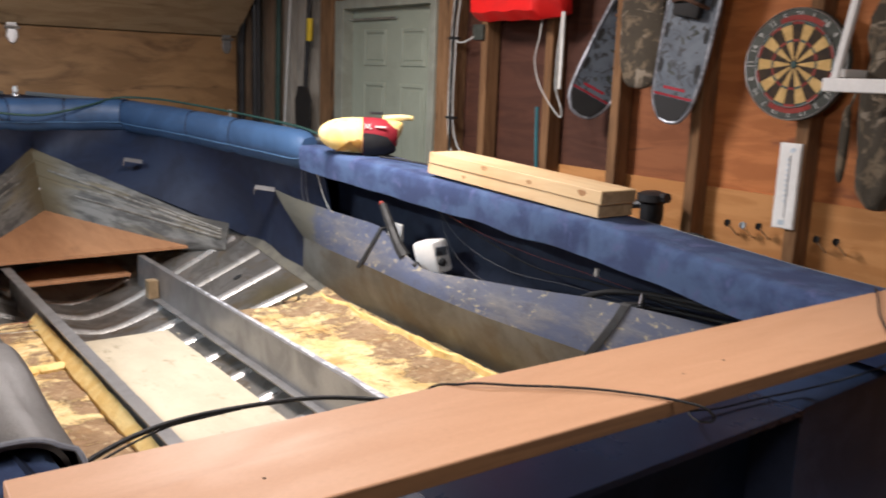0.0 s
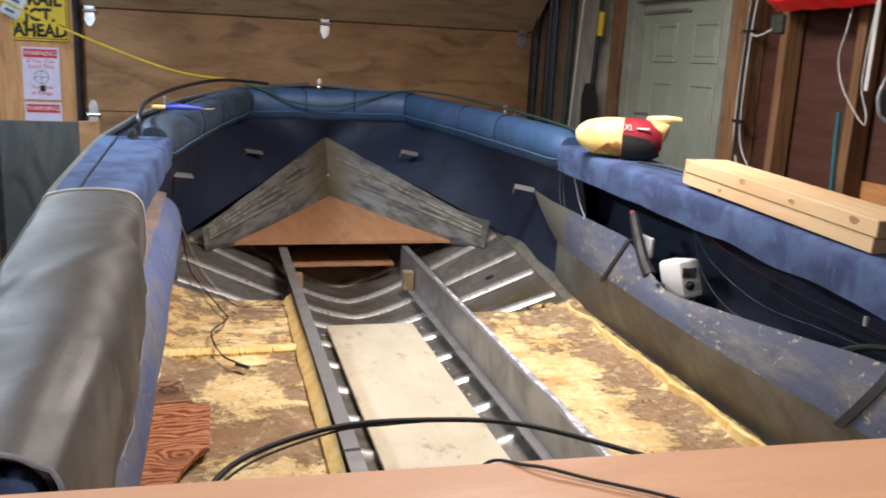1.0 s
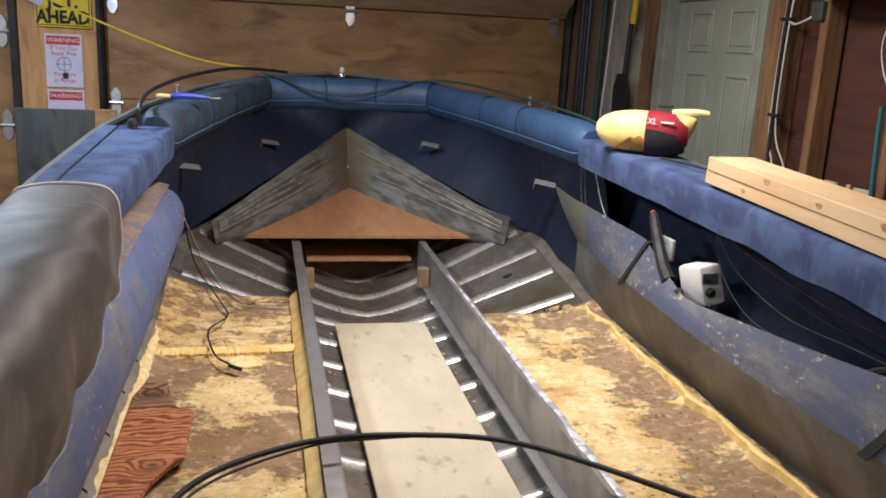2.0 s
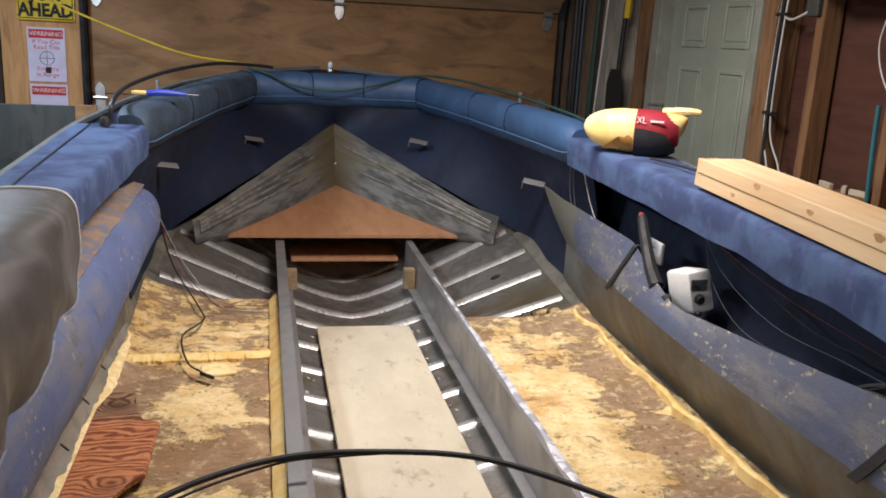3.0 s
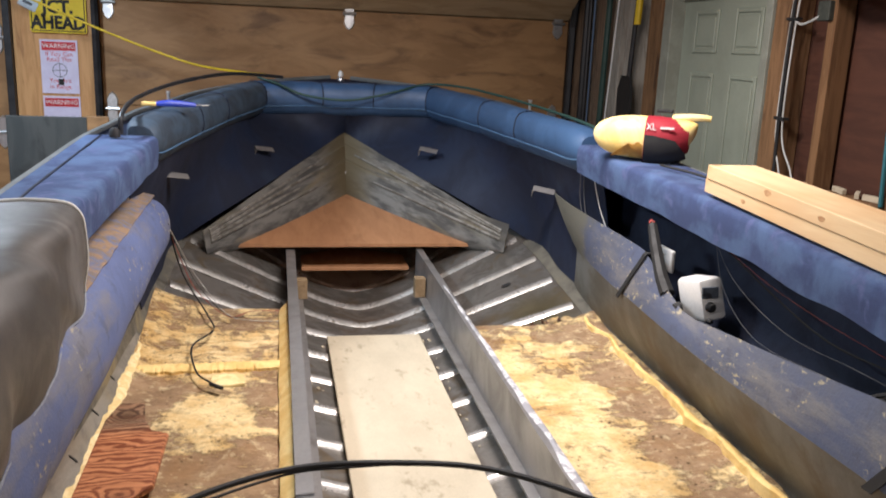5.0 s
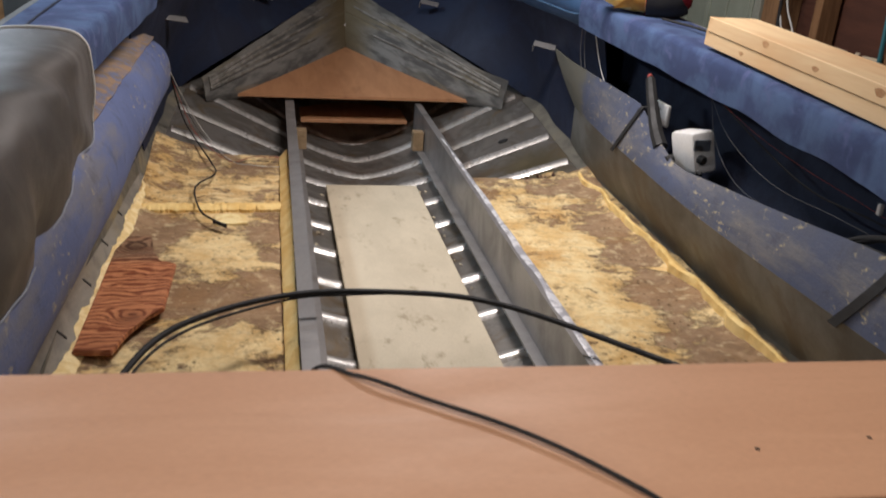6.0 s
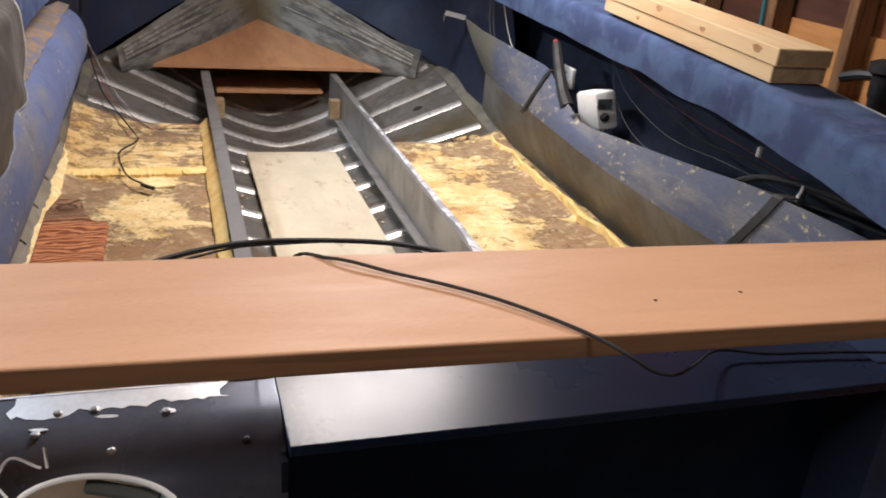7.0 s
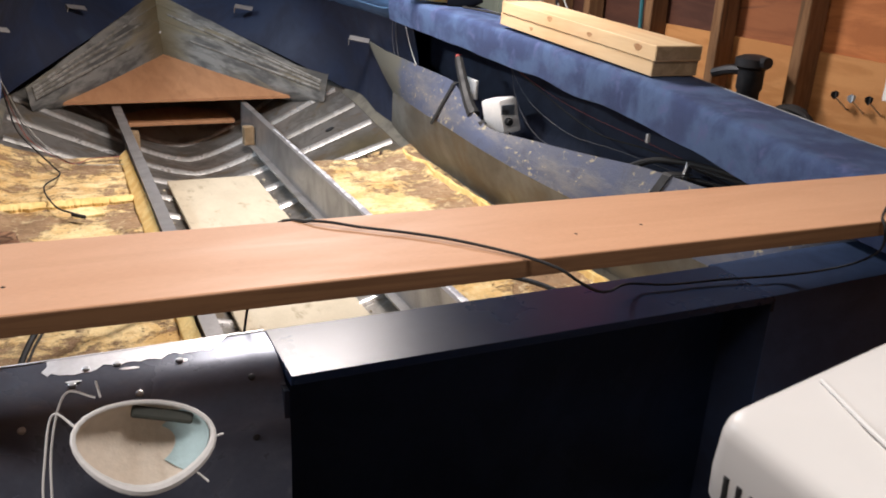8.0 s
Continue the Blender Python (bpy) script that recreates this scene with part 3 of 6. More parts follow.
def words(text, size, m, material, parent, name="lettering", depth=0.0006, stretch=1.0, bold=0.0):
    """Built-in font, turned into a mesh; m puts its middle, text along local x, up along local y."""
    cu = bpy.data.curves.new(name, "FONT")
    cu.body, cu.size, cu.align_x, cu.align_y, cu.extrude = text, size, "CENTER", "CENTER", depth
    cu.resolution_u = 2
    cu.offset = bold
    ob = bpy.data.objects.new(name, cu)
    me = bpy.data.meshes.new_from_object(ob)
    bpy.data.objects.remove(ob)
    bm = bmesh.new()
    bm.from_mesh(me)
    bpy.data.meshes.remove(me)
    bmesh.ops.transform(bm, matrix=m @ Matrix.Diagonal((stretch, 1, 1, 1)), verts=list(bm.verts))
    return part(name, bm, material, parent)


# ---- the garage ----
WALL_X, STUD_X, FRONT_Y = 2.61, 2.52, 5.56
LEFT_X, BACK_Y, CEIL_Z = -2.6, -3.2, 2.55

lone("floor", box(LEFT_X, WALL_X, BACK_Y, FRONT_Y + 0.1, -0.1, 0), "concrete", "stained grey concrete garage floor", "floor", "structure")
lone("ceiling", box(LEFT_X, WALL_X, BACK_Y, FRONT_Y + 0.1, CEIL_Z, CEIL_Z + 0.1), "ceiling", "brown boarded garage ceiling", "ceiling", "structure")
lone("wall_left", box(LEFT_X - 0.1, LEFT_X, BACK_Y, FRONT_Y + 0.1, -0.1, CEIL_Z + 0.1), "sheath", "orange plywood sheathed garage wall", "wall", "structure")
lone("wall_back", box(LEFT_X - 0.1, WALL_X + 0.1, BACK_Y - 0.1, BACK_Y, -0.1, CEIL_Z + 0.1), "sheath", "orange plywood sheathed garage wall", "wall", "structure")

# wall with the passage door: sheathing in front of which studs stand
DOOR_Y0, DOOR_Y1, DOOR_TOP = 3.47, 4.31, 1.94
wall = thing("wall_right", (WALL_X, 2.5, 0), "open stud garage wall with orange plywood sheathing", "wall", kind="structure")
bm = box(WALL_X, WALL_X + 0.1, BACK_Y, 1.876, 0, CEIL_Z)
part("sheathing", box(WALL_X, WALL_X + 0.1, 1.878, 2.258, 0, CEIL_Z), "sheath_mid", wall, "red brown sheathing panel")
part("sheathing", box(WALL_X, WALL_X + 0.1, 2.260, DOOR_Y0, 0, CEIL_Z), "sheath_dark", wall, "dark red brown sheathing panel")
part("sheathing", box(WALL_X, WALL_X + 0.1, DOOR_Y1, FRONT_Y + 0.1, 0, CEIL_Z), "board_grey", wall, "pale weathered boards in the corner")
box(WALL_X, WALL_X + 0.1, DOOR_Y0, DOOR_Y1, DOOR_TOP, CEIL_Z, bm=bm)
part("sheathing", bm, "sheath", wall)
part("wainscot", box(WALL_X - 0.012, WALL_X - 0.001, BACK_Y, 2.62, 0, 1.24), "sheath_low", wall, "paler plywood on the lower wall")
for y in (-2.9, -2.5, -2.1, -1.7, -1.3, -0.9, -0.5, -0.1, 0.3, 0.7, 1.09, 1.47, 1.877, 2.257, 2.641, 3.067):
    part("stud", box(STUD_X, WALL_X - 0.013, y - 0.022, y + 0.022, 0, CEIL_Z, 0.003, seg=1), "stud", wall)
for y, w, wood, say in ((3.36, 0.055, "stud_knotty", "orange brown knotty stud"), (4.52, 0.07, "stud_knotty", "orange brown knotty stud"), (4.83, 0.055, "board_grey", "pale weathered board"), (5.02, 0.06, "board_grey", "pale weathered board"), (5.30, 0.07, "stud_grey", "weathered grey brown stud")):
    part("stud", box(STUD_X - 0.01, WALL_X - 0.002, y - w, y + w, 0, CEIL_Z, 0.003, seg=1), wood, wall, say)

door = thing("door_1", (2.56, 3.89, 0), "sage green six panel metal passage door, closed", "door", kind="structure")
bm = box(2.57, 2.61, DOOR_Y0, DOOR_Y1, 0.01, DOOR_TOP, 0.002, seg=1)
part("door_leaf", bm, "door", door)
for yc in (3.70, 4.07):
    for z0, z1 in ((1.635, 1.83), (0.93, 1.545), (0.22, 0.80)):
        for a, b, c, d in ((yc - 0.094, yc + 0.094, z0, z0 + 0.02), (yc - 0.094, yc + 0.094, z1 - 0.02, z1), (yc - 0.115, yc - 0.095, z0, z1), (yc + 0.095, yc + 0.115, z0, z1)):
            part("panel_moulding", box(2.562, 2.571, a, b, c, d, 0.003, seg=1), "door", door)
        part("raised_panel", box(2.565, 2.571, yc - 0.085, yc + 0.085, z0 + 0.03, z1 - 0.03, 0.004, seg=1), "door", door)
for a, b, c, d in ((DOOR_Y0 - 0.05, DOOR_Y0, 0, DOOR_TOP + 0.05), (DOOR_Y1, DOOR_Y1 + 0.09, 0, DOOR_TOP + 0.05), (DOOR_Y0, DOOR_Y1, DOOR_TOP, DOOR_TOP + 0.05)):
    part("door_casing", box(2.50, 2.60, a, b, c, d, 0.004), "door_trim", door)
part("hanging_rod", tube([(2.548, 4.36, 1.885), (2.548, 3.84, 1.885)], 0.006, smooth_path=False), "zinc", door, "thin bright metal rod across the door top")

# front wall with two sectional doors
front = thing("wall_front", (0, FRONT_Y, 0), "garage front wall with yellow pine post", "wall", kind="structure")
part("door_post", box(-0.86, -0.42, FRONT_Y - 0.02, FRONT_Y + 0.12, 0, CEIL_Z, 0.004), "post", front, "broad yellow pine post between the doors")
part("post_strip", box(-0.70, -0.53, FRONT_Y - 0.032, FRONT_Y - 0.021, 1.90, CEIL_Z, 0.003), "board_grey", front, "pale grey weathered board on the post")
part("corner_post", box(2.42, 2.51, FRONT_Y - 0.02, FRONT_Y + 0.12, 0, CEIL_Z), "stud_grey", front)
part("outer_skin", box(LEFT_X, WALL_X, FRONT_Y + 0.13, FRONT_Y + 0.2, 0, CEIL_Z), "gdoor_top", front)


def hinge(x, y, z, parent):
    h = bmesh.new()
    for s in (-1, 1):
        ring = [(-0.028, 0), (0.028, 0), (0.033, 0.055), (0.018, 0.085), (0, 0.098), (-0.018, 0.085), (-0.033, 0.055)]
        a = [h.verts.new((x + p, y, z + s * q)) for p, q in ring]
        b = [h.verts.new((x + p * 0.85, y - 0.008, z + s * q * 0.93)) for p, q in ring]
        h.faces.new(a)
        h.faces.new(b)
        for k in range(7):
            h.faces.new((a[k], a[(k + 1) % 7], b[(k + 1) % 7], b[k]))
    bmesh.ops.recalc_face_normals(h, faces=list(h.faces))
    tube([(x - 0.04, y - 0.012, z), (x + 0.04, y - 0.012, z)], 0.010, bm=h, smooth_path=False)
    return part("hinge", h, "zinc", parent, "bright zinc hinge plate")


gd = thing("garage_door", (0.98, FRONT_Y, 0), "closed varnished plywood sectional garage door with zinc hinges", "garage door")
for z0, z1 in ((0.02, 0.60), (0.604, 1.20), (1.204, 1.795)):
    part("door_section", box(-0.40, 2.40, FRONT_Y, FRONT_Y + 0.035, z0, z1, 0.003, seg=1), "gdoor", gd)
BEND = radians(53)
part("door_section", box(-0.40, 2.40, 0, 0.035, 0.002, 0.575, 0.003, seg=1, m=pose(0, FRONT_Y, 1.80, 53, 0, 0)), "gdoor_top", gd, "faded plywood section tilted inward on the track")
part("door_section", box(-0.40, 2.40, 0, 0.035, 0.002, 0.60, 0.003, seg=1, m=pose(0, FRONT_Y - 0.577 * math.sin(BEND), 1.80 + 0.577 * math.cos(BEND), 88, 0, 0)), "gdoor_top", gd, "faded plywood section lying overhead on the track")
for x, z in ((-0.35, 1.80), (-0.35, 1.20), (1.02, 1.80), (1.02, 1.20), (2.33, 1.80), (2.33, 1.20)):
    hinge(x, FRONT_Y - 0.002, z - 0.02, gd)
for x in (-0.415, 2.41):
    pts = [(x, FRONT_Y - 0.05, 0.0), (x, FRONT_Y - 0.06, 1.76), (x, FRONT_Y - 0.105, 1.93), (x, FRONT_Y - 0.185, 2.065), (x, FRONT_Y - 0.30, 2.12), (x, FRONT_Y - 0.45, 2.14), (x, FRONT_Y - 1.40, 2.16)]
    part("track", tube(pts, 0.022, sides=6, smooth_path=False), "black_metal", gd, "dark steel roller track")
gd2 = thing("garage_door", (-1.7, FRONT_Y, 0), "second closed varnished plywood sectional garage door", "garage door")
for z0, z1 in ((0.02, 0.50), (0.504, 1.03), (1.034, 1.56), (1.564, 2.5)):
    part("door_section", box(LEFT_X + 0.02, -0.91, FRONT_Y, FRONT_Y + 0.035, z0, z1, 0.003, seg=1), "gdoor", gd2)
for z in (1.03, 1.56, 2.05):
    hinge(-0.95, FRONT_Y - 0.002, z, gd2)
part("track", box(-0.90, -0.862, FRONT_Y - 0.06, FRONT_Y - 0.01, 0, 2.5, 0.003), "black_metal", gd2, "dark steel roller track")

# ---- the boat ----
CX = 0.945
CHINE = [(0.80, 0.77, 0.60), (2.0, 0.815, 0.615), (3.0, 0.81, 0.645), (3.25, 0.80, 0.69), (3.45, 0.795, 0.717), (3.67, 0.78, 0.763), (3.9, 0.755, 0.795), (4.2, 0.63, 0.83), (4.55, 0.42, 0.93), (4.82, 0.20, 1.03), (5.02, 0.004, 1.12)]
# height of the hull bottom at the keel and at 0.31 m beside it
KEEL = [(0.80, 0.455, 0.528), (3.45, 0.455, 0.53), (3.67, 0.456, 0.556), (3.9, 0.46, 0.573), (4.15, 0.468, 0.587), (4.4, 0.62, 0.74), (4.6, 0.80, 0.88), (4.85, 1.00, 1.05), (5.02, 1.115, 1.12)]
SHEER = [(0.66, 0.835, 1.17), (1.0, 0.87, 1.175), (1.6, 0.94, 1.20), (2.4, 0.985, 1.225), (3.25, 0.985, 1.26), (3.9, 0.90, 1.30), (4.5, 0.70, 1.35), (4.9, 0.46, 1.38), (5.12, 0.22, 1.40), (5.2, 0.03, 1.41)]
INNER = [(0.66, 0.62), (1.0, 0.665), (1.6, 0.765), (2.4, 0.785), (3.27, 0.745)]
INNER_L = [(0.66, 0.752), (1.0, 0.762), (1.6, 0.775), (2.4, 0.785), (3.27, 0.745)]

boat = thing("boat", (CX, 2.6, 0.35), "gutted aluminium runabout hull with blue carpeted gunwales", "boat")


def bottom_z(y, u):
    """Height of the hull bottom at y, u from 0 at the keel to 1 at the chine."""
    h, zc = lerp_table(CHINE, y)
    zk, zm = lerp_table(KEEL, y)
    x = u * h
    if h < 0.34:
        return zk + (zc - zk) * u
    return zk + (zm - zk) * (x / 0.31) ** 1.5 if x < 0.31 else zm + (zc - zm) * (x - 0.31) / (h - 0.31)


rows = []
for i in range(85):
    y = 0.82 + (5.02 - 0.82) * i / 84
    h, zc = lerp_table(CHINE, y)
    rows.append([(CX + h * u, y, bottom_z(y, abs(u))) for u in [k / 16 for k in range(-16, 17)]])
part("hull_bottom", sheet(rows, 0.004), "hull_alu", boat, "bare ribbed aluminium hull bottom", smooth=True)
for s in (-1, 1):
    rows = []
    ys = [0.80 + (5.02 - 0.80) * i / 60 for i in range(61)]
    for y in ys:
        h, zc = lerp_table(CHINE, y)
        hs, zs = lerp_table(SHEER, 0.66 + (y - 0.80) * (5.19 - 0.66) / (5.02 - 0.80))
        ysh = 0.66 + (y - 0.80) * (5.19 - 0.66) / (5.02 - 0.80)
        rows.append([(CX + s * (h + (hs - h) * t + 0.03 * math.sin(math.pi * t)), y + (ysh - y) * t, zc + (zs - zc) * t) for t in [k / 6 for k in range(7)]])
    part("hull_side", sheet(rows, 0.004), "navy", boat, "navy painted hull side", smooth=True)
    # bare strip along the chine
    strip = []
    for y in [0.84 + (3.84 - 0.84) * i / 40 for i in range(41)]:
        h, zc = lerp_table(CHINE, y)
        wd = 0.05 * min(1, (3.86 - y) / 0.9)
        strip.append([(CX + s * (h - 0.035), y, bottom_z(y, (h - 0.035) / h) + 0.004), (CX + s * (h - 0.006), y, zc + 0.006 + 0.32 * wd), (CX + s * (h + 0.004), y, zc + 0.008 + 1.4 * wd)])
    part("chine_strip", sheet(strip, 0.003), "chine", boat, "dirty bare metal strip along the chine", smooth=True)
    # carpeted gunwale deck with a rounded inner edge
    rows = []
    for i in range(60):
        y = 0.66 + (3.27 - 0.66) * i / 59
        ho, zt = lerp_table(SHEER, y)
        (hi,) = lerp_table(INNER if s > 0 else INNER_L, y)
        ho = max(ho, hi + 0.13)
        zt += 0.022
        wob = 0.006 * noise.noise((y * 6, s * 3, 0))
        hi += 0.008 * noise.noise((y * 4, s * 5, 2))
        dz = 0.105 + 0.008 * noise.noise((y * 5, s, 7))
        prof = [(ho, zt - 0.025), (ho - 0.003, zt - 0.006), (ho - 0.012, zt), (ho - 0.07, zt + wob * 0.3), (hi + 0.04, zt + wob * 0.5), (hi + 0.016, zt - 0.001), (hi + 0.006, zt - 0.006),
                (hi, zt - 0.018), (hi + wob, zt - 0.06), (hi + 0.004 - wob, zt - dz), (hi + 0.012, zt - dz - 0.003), (hi + 0.03, zt - 0.035), (ho - 0.02, zt - 0.03)]
        rows.append([(CX + s * a, y, b) for a, b in prof])
    part("gunwale", sweep(rows), "carpet", boat, "gunwale deck in worn blue carpet", smooth=True)
    seam = [(CX + s * (lerp_table(SHEER, y)[0] - 0.06), y, lerp_table(SHEER, y)[1] + 0.0225) for y in [0.7 + (3.25 - 0.7) * k / 20 for k in range(21)]]
    if s < 0:
        part("seam", tube(seam, 0.004, n=2, sides=6), "navy", boat, "dark seam in the carpet")
    pts = [(CX + s * (lerp_table(SHEER, y)[0] + 0.006), y, lerp_table(SHEER, y)[1] + 0.008) for y in [0.66 + (5.19 - 0.66) * k / 24 for k in range(25)]]
    part("rub_rail", tube(pts, 0.012, n=2, sides=6), "alu_dirty", boat, "aluminium rub rail")

RIBS = [4.15, 3.90, 3.67, 3.475, 3.23] + [2.995 - 0.239 * k for k in range(9)]
for y in RIBS:
    rows = []
    h, zc = lerp_table(CHINE, y)
    for k in range(-24, 25):
        u = 0.94 * k / 24
        z = bottom_z(y, abs(u))
        rows.append([(CX + h * u, y + a, z + b) for a, b in ((-0.026, -0.001), (-0.015, 0.009), (-0.006, 0.013), (0.006, 0.013), (0.015, 0.009), (0.026, -0.001))])
    part("rib", sweep(rows), "rib", boat, smooth=True)

part("drain_hole", prism([(0.022 * math.cos(a), 0.013 * math.sin(a)) for a in [k * math.pi / 8 for k in range(16)]], pose(1.528, 3.56, bottom_z(3.56, 0.583 / 0.789) + 0.003, 4, -21, 10), 0.002), "black", boat, "dark hole in the hull sheet")
part("torn_tab", prism([(0, 0), (0.05, 0.01), (0.02, 0.05)], pose(1.30, 3.33, 0.56, 70, 0, 30), 0.002), "alu", boat, "torn corner of sheet metal")
for s, x0, x1 in ((-1, 0.630, 0.668), (1, 1.218, 1.246)):
    prof = [(x0, 0.706), (x1, 0.706), (x1, 0.700), (x0 + 0.006, 0.700), (x0 + 0.006, 0.56), (x0, 0.56)]
    if s < 0:
        prof = [(x0, 0.706), (x1, 0.706), (x1, 0.56), (x1 - 0.006, 0.56), (x1 - 0.006, 0.700), (x0, 0.700)]
    part("stringer", sweep([[(a, y, b + 0.002 * noise.noise((y * 9, s, 0))) for a, b in prof] for y in [0.85 + (4.02 - 0.85) * k / 40 for k in range(41)]]), "alu", boat, "bent aluminium floor stringer")
    fx0, fx1 = (x1, x1 + 0.03) if s < 0 else (x0 - 0.03, x0)
    part("stringer_foot", sweep([[(fx0, y, 0.566), (fx1, y, 0.566), (fx1, y, 0.560), (fx0, y, 0.560)] for y in (0.85, 2.0, 3.72)]), "alu", boat, "foot flange of the stringer")
    if s > 0:
        edge = []
        for y in [0.85 + (3.4 - 0.85) * k / 110 for k in range(111)]:
            a = x0 + 0.012 - 0.010 * noise.noise((y * 6, s, 3))
            b = x1 + 0.003 + 0.006 * noise.noise((y * 5, s, 6)) - 0.012 * max(0, (y - 2.5) / 0.9)
            edge.append([(a, y, 0.7072), ((a + b) / 2, y, 0.7095 + 0.0015 * noise.noise((y * 14, s, 4))), (b, y, 0.7065), (b + 0.002, y, 0.698 + 0.004 * noise.noise((y * 11, s, 7)))])
        part("stringer_edge", sheet(edge, 0.0015), "bright_edge", boat, "bright ragged upper edge", smooth=True)
    bx = 0.669 if s < 0 else 1.168
    part("bracket", box(bx, bx + 0.046, 3.70, 3.75, 0.567, 0.65, 0.003), "cut_end", boat, "small wooden block on the stringer")

# navy inner sides of the bow, under the cushions
LOW = [(0.80, 3.12, 0.72), (0.787, 3.5, 0.745), (0.745, 3.85, 0.79), (0.50, 4.12, 0.915), (0.335, 4.35, 0.985), (0.165, 4.60, 1.065), (0.0, 4.85, 1.142)]
HIGH = [(0.81, 3.18, 1.19), (0.735, 3.5, 1.205), (0.655, 3.85, 1.225), (0.59, 4.12, 1.235), (0.525, 4.38, 1.245), (0.445, 4.69, 1.255), (0.0, 4.75, 1.255)]
for s in (-1, 1):
    lo_c = curve_pts([(CX + s * a, b, c) for a, b, c in LOW], 8)
    hi_c = curve_pts([(CX + s * a, b, c) for a, b, c in HIGH], 8)
    rows = []
    for a, b in zip(lo_c, hi_c):
        rows.append([tuple(a.lerp(b, k / 6) + Vector((s * 0.035 * math.sin(math.pi * k / 6) * min(1, abs(a.x - CX) / 0.3), 0, 0))) for k in range(7)])
    part("bow_side", sheet(rows, 0.004), "navy", boat, "navy painted inner side of the bow", smooth=True)

# bow sheets, stained with old glue
for s in (-1, 1):
    rows = []
    for i in range(25):
        t = i / 24
        a = Vector((CX + s * 0.655, 3.83, 0.832)).lerp(Vector((CX, 4.84, 1.146)), t)
        b = Vector((CX + s * 0.64, 3.83, 0.732)).lerp(Vector((CX, 4.60, 0.852)), t)
        c = Vector((CX + s * 0.575, 3.95, 0.705)).lerp(Vector((CX, 4.50, 0.75)), t)
        row = [a.lerp(b, k / 16) + Vector((0, 0, 0.013 * (k in (4, 8, 9)) - 0.004 * (k in (5, 10)) + 0.003 * noise.noise((t * 9, k * 0.3, s)))) for k in range(16)]
        row += [b.lerp(c, k / 6) for k in range(7)]
        rows.append([tuple(p) for p in row])
    part("bow_sheet", sheet(rows, 0.004), "glue_right" if s > 0 else "glue_left", boat, "glue stained grey bow sheet", smooth=True)

for s, u0, u1 in ((1, 0.20, 0.86), (1, 0.30, 0.93), (1, 0.44, 0.72), (1, 0.62, 0.8), (-1, 0.22, 0.80), (-1, 0.36, 0.85), (-1, 0.50, 0.62), (-1, 0.66, 0.75)):
    pts = []
    for k in range(15):
        t = 0.03 + (u1 - 0.03) * k / 14
        a = Vector((CX + s * 0.655, 3.83, 0.832)).lerp(Vector((CX, 4.84, 1.146)), t)
        b = Vector((CX + s * 0.64, 3.83, 0.742)).lerp(Vector((CX, 4.60, 0.852)), t)
        pts.append(a.lerp(b, u0) + Vector((0, -0.002, 0.003)))
    part("ridge", tube(pts, 0.006, n=2, sides=6, radii=lambda t: 0.009 - 0.004 * t), "ridge", boat, "pale pressed ridge in the bow sheet", smooth=True)

# transom
tr = part("transom", box(0.10, 1.79, 0.79, 0.82, 0.45, 1.057, 0.003), "navy_gloss", boat, "glossy navy transom")
part("transom_cap", box(0.5925, 1.3055, 0.698, 0.822, 1.058, 1.0695, 0.0012), "navy_cap", tr, "navy cap of the transom, paler for its lit top")
plate = [[(x, 0.822, 1.069), (x, 0.775, 1.0693), (x, 0.752, 1.067), (x, 0.731, 1.060), (x, 0.715, 1.048), (x, 0.705, 1.03), (x, 0.700, 1.005), (x, 0.698, 0.97), (x, 0.697, 0.45)] for x in [0.10 + (0.592 - 0.10) * k / 6 for k in range(7)]]
pl = part("corner_plate", sheet(plate, 0.006), "plate", tr, "navy plate with a bare patch and screws", smooth=True)
patch = []
for k in range(26):
    x = 0.345 + (0.535 - 0.345) * k / 25
    y = 0.782 - 0.012 * noise.noise((x * 25, 0, 4)) + 0.012 * (x - 0.345) / 0.19 - 0.014 * noise.noise((x * 70, 0, 7)) - 0.006 * noise.noise((x * 240, 0, 2))
    x2 = x + 0.008 * noise.noise((x * 60, 3, 1)) * (1 if k in (0, 25) else 0)
    patch.append([(x2 + 0.012 * (k == 25), 0.8215, 1.0698), (x2, 0.806, 1.0698), (x2 - 0.006 * (k == 0), (0.806 + y) / 2, 1.0698), (x2, y, 1.0698)])
part("bare_patch", sheet(patch, 0.0002), "paint_white", pl, "shiny bare metal patch")
for x, y, a, b in ((0.432, 0.776, 0.010, 0.003), (0.487, 0.776, 0.007, 0.004), (0.374, 0.764, 0.008, 0.0025), (0.528, 0.795, 0.016, 0.001)):
    blot = [(a * math.cos(g) * (1 + 0.35 * noise.noise((x * 99, g * 2, 1))), b * math.sin(g) * (1 + 0.4 * noise.noise((y * 99, g * 2, 5)))) for g in [k * math.pi / 8 for k in range(16)]]
    part("bare_patch", prism(blot, pose(x, y, 1.0692, 0, 0, -6), 0.0004), "paint_white", pl, "small bare metal patch")
for x, y, z in ((0.372, 0.757, 1.071), (0.388, 0.787, 1.072), (0.42, 0.788, 1.072), (0.485, 0.775, 1.072), (0.437, 0.731, 1.062), (0.322, 0.716, 1.050), (0.556, 0.729, 1.061), (0.553, 0.699, 1.00)):
    part("screw", lathe([(0.0042, -0.003), (0.0042, -0.0004), (0.0024, 0.0004)], pose(x, y, z, 75 if z < 1.04 else (25 if y < 0.74 else 0), 0, 0), 10), "zinc" if x < 0.5 else "black_metal", pl)
part("bare_edge", box(0.11, 0.591, 0.8195, 0.8225, 1.0692, 1.0702), "paint_white", pl, "thin bright edge of the plate")
rows = []
